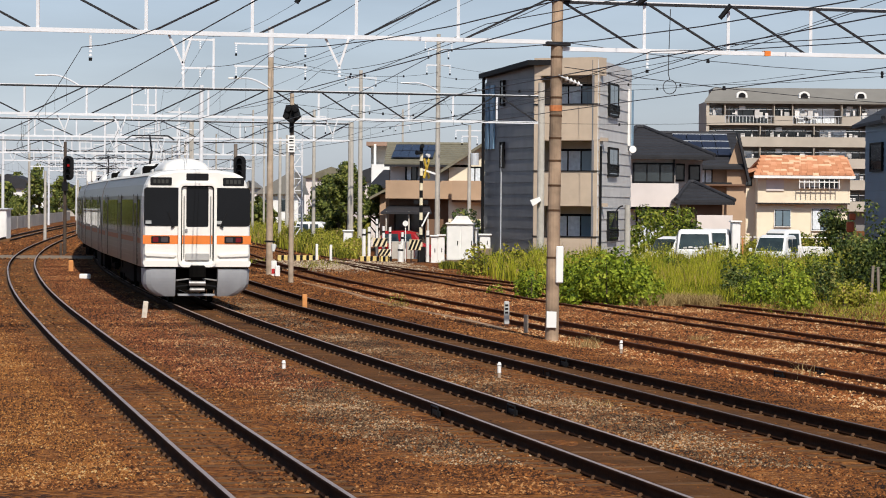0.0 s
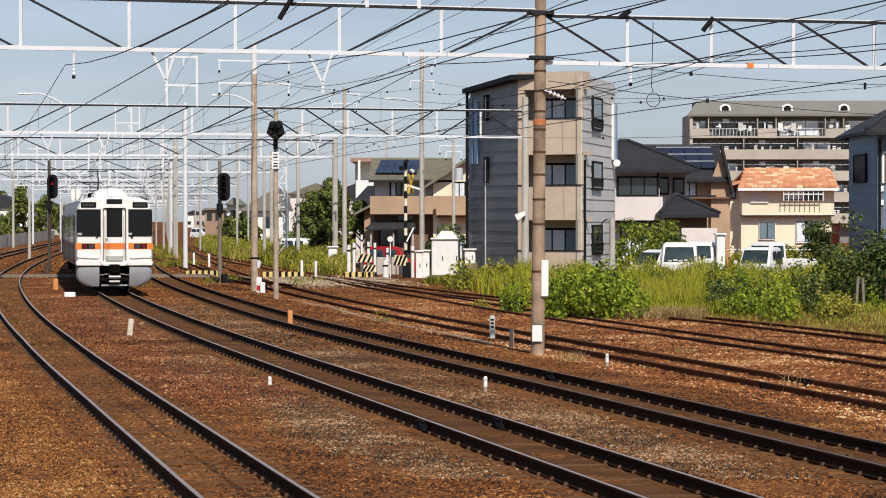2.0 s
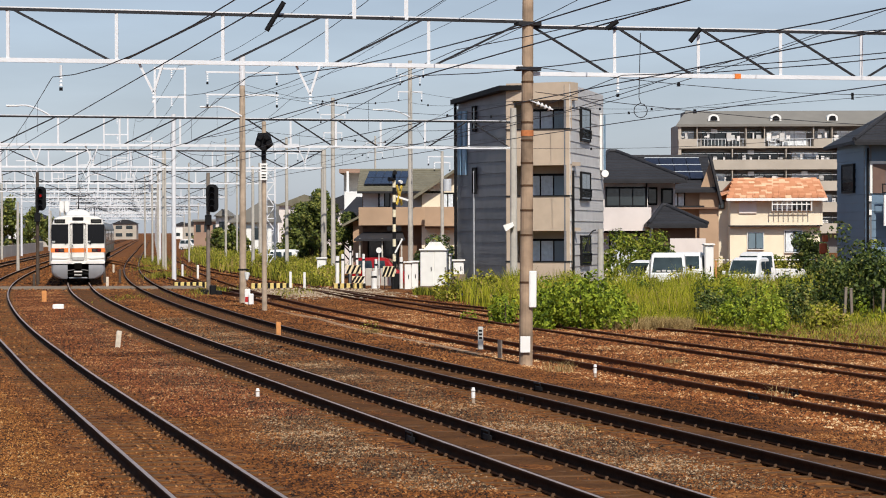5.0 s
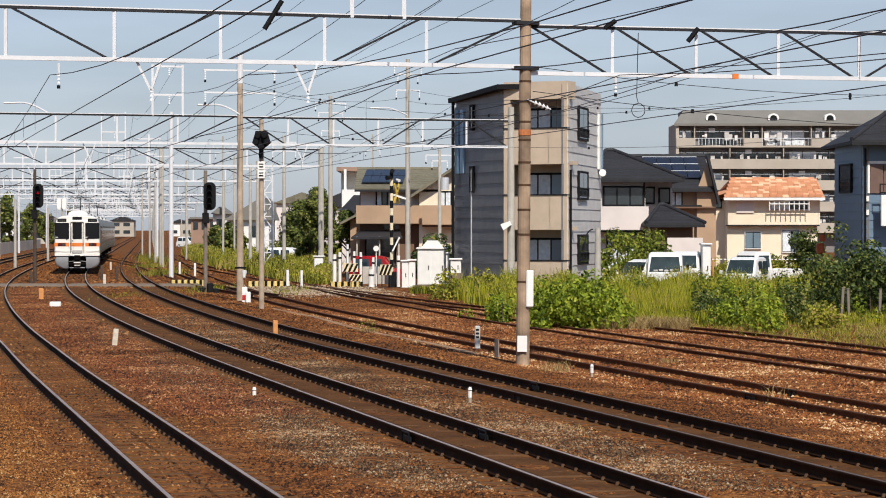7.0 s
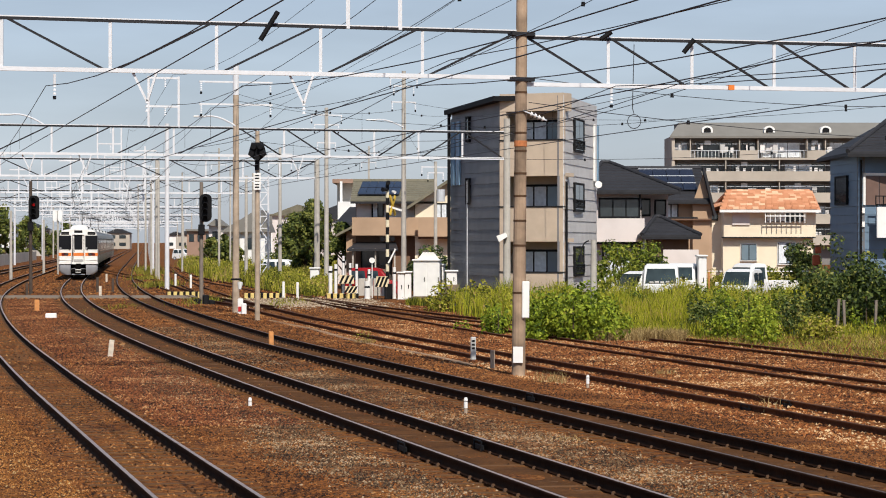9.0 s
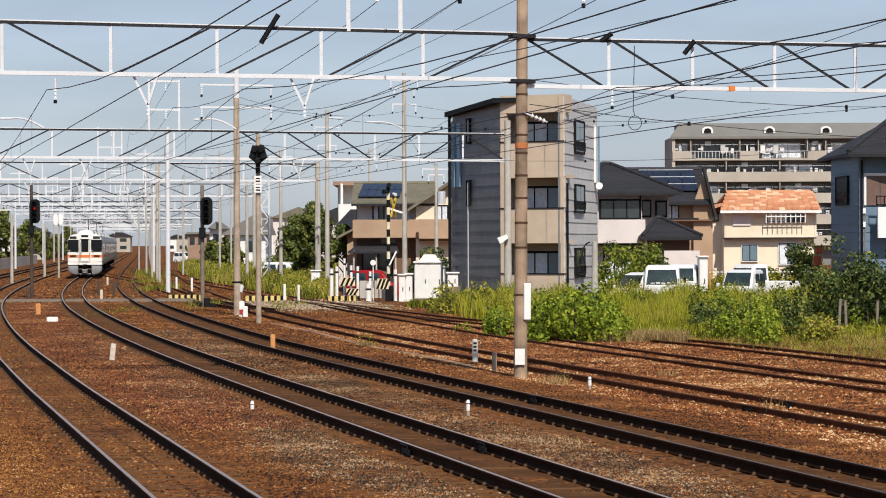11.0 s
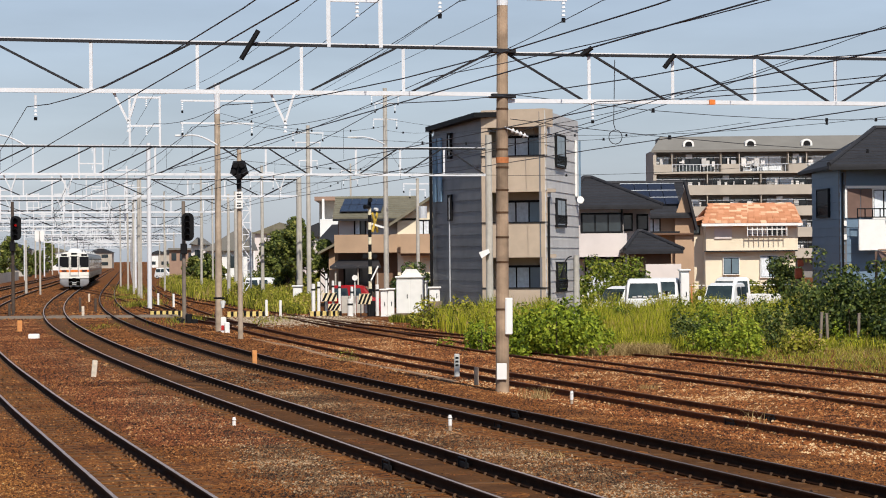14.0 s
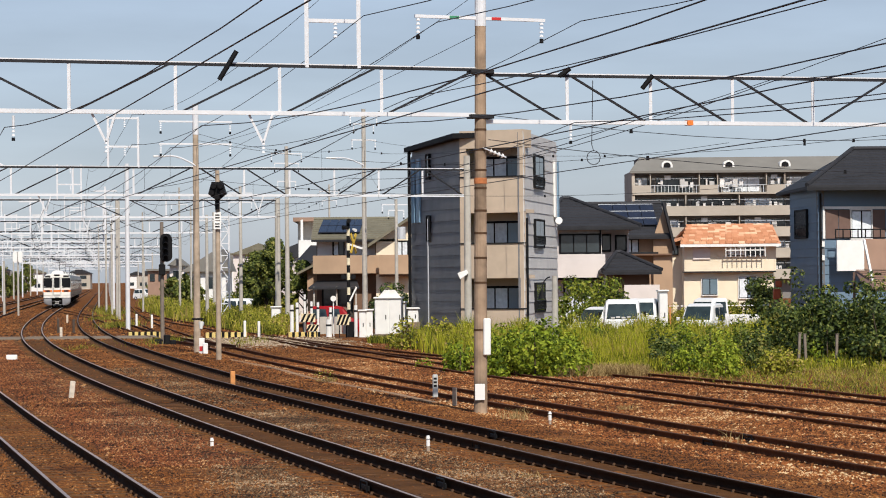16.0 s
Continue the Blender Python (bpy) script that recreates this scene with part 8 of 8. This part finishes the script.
def tree(label, x, y, h, w, seed, base=-0.4, leaf=0.21, low=0.15):
    r = random.Random(seed)
    t = thing("tree", label, "tree", "trees", at=pose(x, y, base))
    bm = rod((0, 0, -0.1), (0.1, 0, h * 0.55), 0.05 * h ** 0.8, 0.03 * h ** 0.6, 10)
    tips = []
    for i in range(9):
        a = i * 2.4 + r.uniform(-0.4, 0.4)
        z = h * r.uniform(0.28, 0.55)
        e = (math.cos(a) * w * 0.36 * r.uniform(0.6, 1), math.sin(a) * w * 0.3, z + h * r.uniform(0.12, 0.32))
        add_rod(bm, (0.04, 0, z), e, 0.06, 0.02, 6)
        tips.append(e)
    part("trunk", bm, BARK, t)
    cl = []
    lobes = [(r.uniform(0, math.tau), r.uniform(0.2, 1.0), r.uniform(0.75, 1.3)) for _ in range(7)]
    for i in range(84):
        la, lf, lk = lobes[i % 7]
        a, f = la + r.gauss(0, 0.5), min(1.05, max(0.08, lf + r.gauss(0, 0.14)))
        rad = w * 0.5 * math.sin(math.pi * min(0.97, (0.12 + 0.80 * f) ** 0.8)) * lk * r.uniform(0.35, 1.0)
        s = w * r.uniform(0.05, 0.125)
        cl.append((math.cos(a) * rad, math.sin(a) * rad * 0.8, h * (low + (0.95 - low) * f), s * 1.2, s * 1.2, s))
    P, N = clump_points(cl, 30 if leaf > 0.3 else 75)
    leaf_mesh("crown", P, N, leaf, TREE_LEAF, t)
    return t


tree("dark green broadleaf tree behind the sidings", -8.22, 174, 5.6, 3.6, 1)
tree("dark green broadleaf tree behind the sidings", -6.24, 172, 4.2, 2.6, 2)
tree("dark rounded tree behind the lattice mast", -10.57, 196, 5.0, 4.0, 3)
tree("dark narrow evergreen by the utility poles", -9.08, 178, 4.4, 2.0, 31)
tree("small dark tree beside the line", -21.31, 264, 3.6, 3.4, 4, leaf=0.35, low=0.03)
tree("small dark tree beside the line", -23.83, 277, 3.2, 3.6, 5, leaf=0.35, low=0.03)
for i in range(13):
    d = 205 + i * 10
    tree("dense green tree beyond the far track", line_x(d) - 17.5 - 1.5 * (i % 2), d, 4.6 + 0.5 * (i % 3), 8.0, 40 + i, leaf=0.25, low=0.02)
for i in range(16):
    y = 310 + i * 24
    tree("distant green tree beside the railway", line_x(y) - 15 - 9 * (i % 3), y, 5.0 + (i % 4), 5.5, 60 + i, leaf=0.5, low=0.03)
for i in range(12):
    y = 300 + i * 32
    tree("distant green tree among the houses", line_x(y) + 17 + 7 * (i % 3), y, 4.5 + (i % 3), 5.0, 90 + i, leaf=0.5, low=0.03)

for i in range(12):
    y = 95 + i * 13
    tree("green tree beyond the far boundary of the line", line_x(y) - 17 - 3 * (i % 3), y, 4.4 + 0.8 * (i % 3), 6.0, 130 + i, leaf=0.5, low=0.03)

# ---- loose ballast stones ----
def off_rails(u, y, rng):
    k = np.ones(len(u), bool)
    for c in (U_A, U_B, 3.5, 8.2, 12.5):
        k &= ~((np.abs(np.abs(u - c) - 0.57) < 0.10))
        inside = np.abs(u - c) < 1.0
        k &= ~(inside & (rng.uniform(0, 1, len(u)) < (0.6 if c == U_A else 0.9)))
    x = np.interp(y, YS, XS) + u
    return k & (np.abs(x / y + 0.002) < 0.19)


s = scatter_stones("ballast_stones", STONES, 430000, -12, 20, 27, 62, 0.0195, 3, off_rails)
tagged(s, "loose rust-brown ballast stones between the tracks", "ballast", kind="stuff")
s = scatter_stones("distant_ballast_stones", STONES, 32000, -14, 14, 132, 300, 0.065, 8, None)
tagged(s, "rust-brown ballast stones beyond the level crossing", "ballast", kind="stuff")
s = scatter_stones("far_ballast_stones", STONES, 135000, -14, 20, 60, 132, 0.034, 4, off_rails)
tagged(s, "loose rust-brown ballast stones further along", "ballast", kind="stuff")


def trodden(u, y, rng):
    k = np.ones(len(u), bool)
    for c in (7.9, 12.2):
        k &= ~(np.abs(np.abs(u - c) - 0.57) < 0.12)
    return k & (rng.uniform(0, 1, len(u)) < np.exp(-((u - 11.0) / 2.6) ** 2 - ((y - 131) / 7.0) ** 2) * (0.6 + 0.4 * np.sin(u * 2.1 + y * 0.8)))


s = scatter_stones("pale_gravel", PALE_GRAVEL, 60000, 6.5, 15.5, 116, 142, 0.06, 9, trodden)
tagged(s, "pale dusty gravel trodden beside the crossing", "gravel", kind="stuff")


def red_bed(u, y, rng):
    k = np.ones(len(u), bool)
    for c in (8.2, 12.5):
        k &= ~(np.abs(np.abs(u - c) - 0.57) < 0.07)
    x = np.interp(y, YS, XS) + u
    return k & (np.abs(x / y + 0.002) < 0.19)


s = scatter_stones("red_ballast_stones", RED_STONES, 112000, 6.3, 17.5, 36, 100, 0.029, 6, red_bed)
tagged(s, "reddish ballast stones around the rusty sidings", "ballast", kind="stuff")
s = scatter_stones("maroon_ballast_stones", MAROON_STONES, 62000, -3.3, -0.8, 42, 132, 0.028, 16, off_rails)
tagged(s, "dark maroon ballast stones between the main lines", "ballast", kind="stuff")
s = scatter_stones("sandy_ballast_stones", TAN_STONES, 110000, -11, -5.6, 28, 62, 0.0185, 7, off_rails)
tagged(s, "sandy brown ballast stones beside the nearest track", "ballast", kind="stuff")


def grey_patch(u, y, rng):
    k = off_rails(u, y, rng)
    band = 1.6 * np.exp(-((u + 1.55 + 0.25 * np.sin(y * 0.4)) / 0.6) ** 2) + 1.15 * np.exp(-((u - 1.75) / 0.75) ** 2)
    return k & (rng.uniform(0, 1, len(u)) < band * (0.66 + 0.26 * np.sin(y * 0.35 + 1)))


s = scatter_stones("clean_ballast_stones", GREY_STONES, 280000, -4, 4, 30, 90, 0.021, 5, grey_patch)
tagged(s, "paler grey ballast stones between the main lines", "ballast", kind="stuff")


xy = np.stack([rng_p.uniform(-1.5, 0.6, 1500), rng_p.uniform(123.2, 124.6, 1500)], 1)
g = blades("cabinet_weeds", xy, np.full(len(xy), -0.28), 0.42, 0.04, GRASS, 0.3)
tagged(g, "low green weeds at the foot of the relay cabinets", "weeds", "green tufts", "stuff")
# dry tufts on the ballast
for tx, ty, th, tn in ((2.40, 56.0, 0.42, 90), (5.93, 47.0, 0.5, 16), (-2.17, 77.0, 0.3, 110), (1.88, 39.0, 0.25, 60), (-7.90, 68.0, 0.15, 120), (-4.17, 70.0, 0.15, 80), (5.07, 60.0, 0.2, 60)):
    xy = np.array([[tx, ty]]) + rng_p.normal(0, 0.16, (tn, 2))
    g = blades("dry_tuft", xy, np.full(tn, -0.24), np.full(tn, th * 0.65), 0.012, DRY, 0.5)
    tagged(g, "small dry brown grass tuft on the ballast", "grass tuft", "dry tufts", "stuff")
for tu, ty, th, tn in ((5.6, 172.0, 0.55, 500), (5.3, 205.0, 0.5, 500), (5.7, 236.0, 0.6, 500), (1.8, 118.0, 0.22, 300), (6.1, 128.0, 0.35, 300), (5.4, 255.0, 0.8, 500), (10.2, 128.0, 0.25, 240)):
    p = along(tu, ty)
    xy = np.stack([rng_p.normal(p.x, 0.5, tn), rng_p.normal(ty, 4.0, tn)], 1)
    g = blades("green_tuft", xy, np.full(tn, -0.28), np.full(tn, th), 0.03, GRASS, 0.4)
    tagged(g, "low green weeds growing between the tracks", "weeds", "green tufts", "stuff")


def train_front(t):
    """Distance of the train's end from the camera, along the line, as it draws away."""
    return 71.6 + 14.9 * t - 0.09 * t * t


def car_pose(y):
    c = math.cos(heading(y + 10))
    p, q = along(U_B, y + 3.2 * c), along(U_B, y + 16.9 * c)
    turn = math.atan2(-(q.x - p.x), q.y - p.y)
    w = (q - p).normalized()
    o = p - w * 3.2
    return pose(o.x, o.y, 0, 0, 0, math.degrees(turn))


def motions():
    for i, car in enumerate(TRAIN):
        rows = []
        for k in range(33):
            t = k * 0.5
            y = train_front(t)
            for j in range(i):
                y += 20.55 * math.cos(heading(y + 10))
            rows.append((t, car_pose(y)))
        walk(car, rows)


motions()
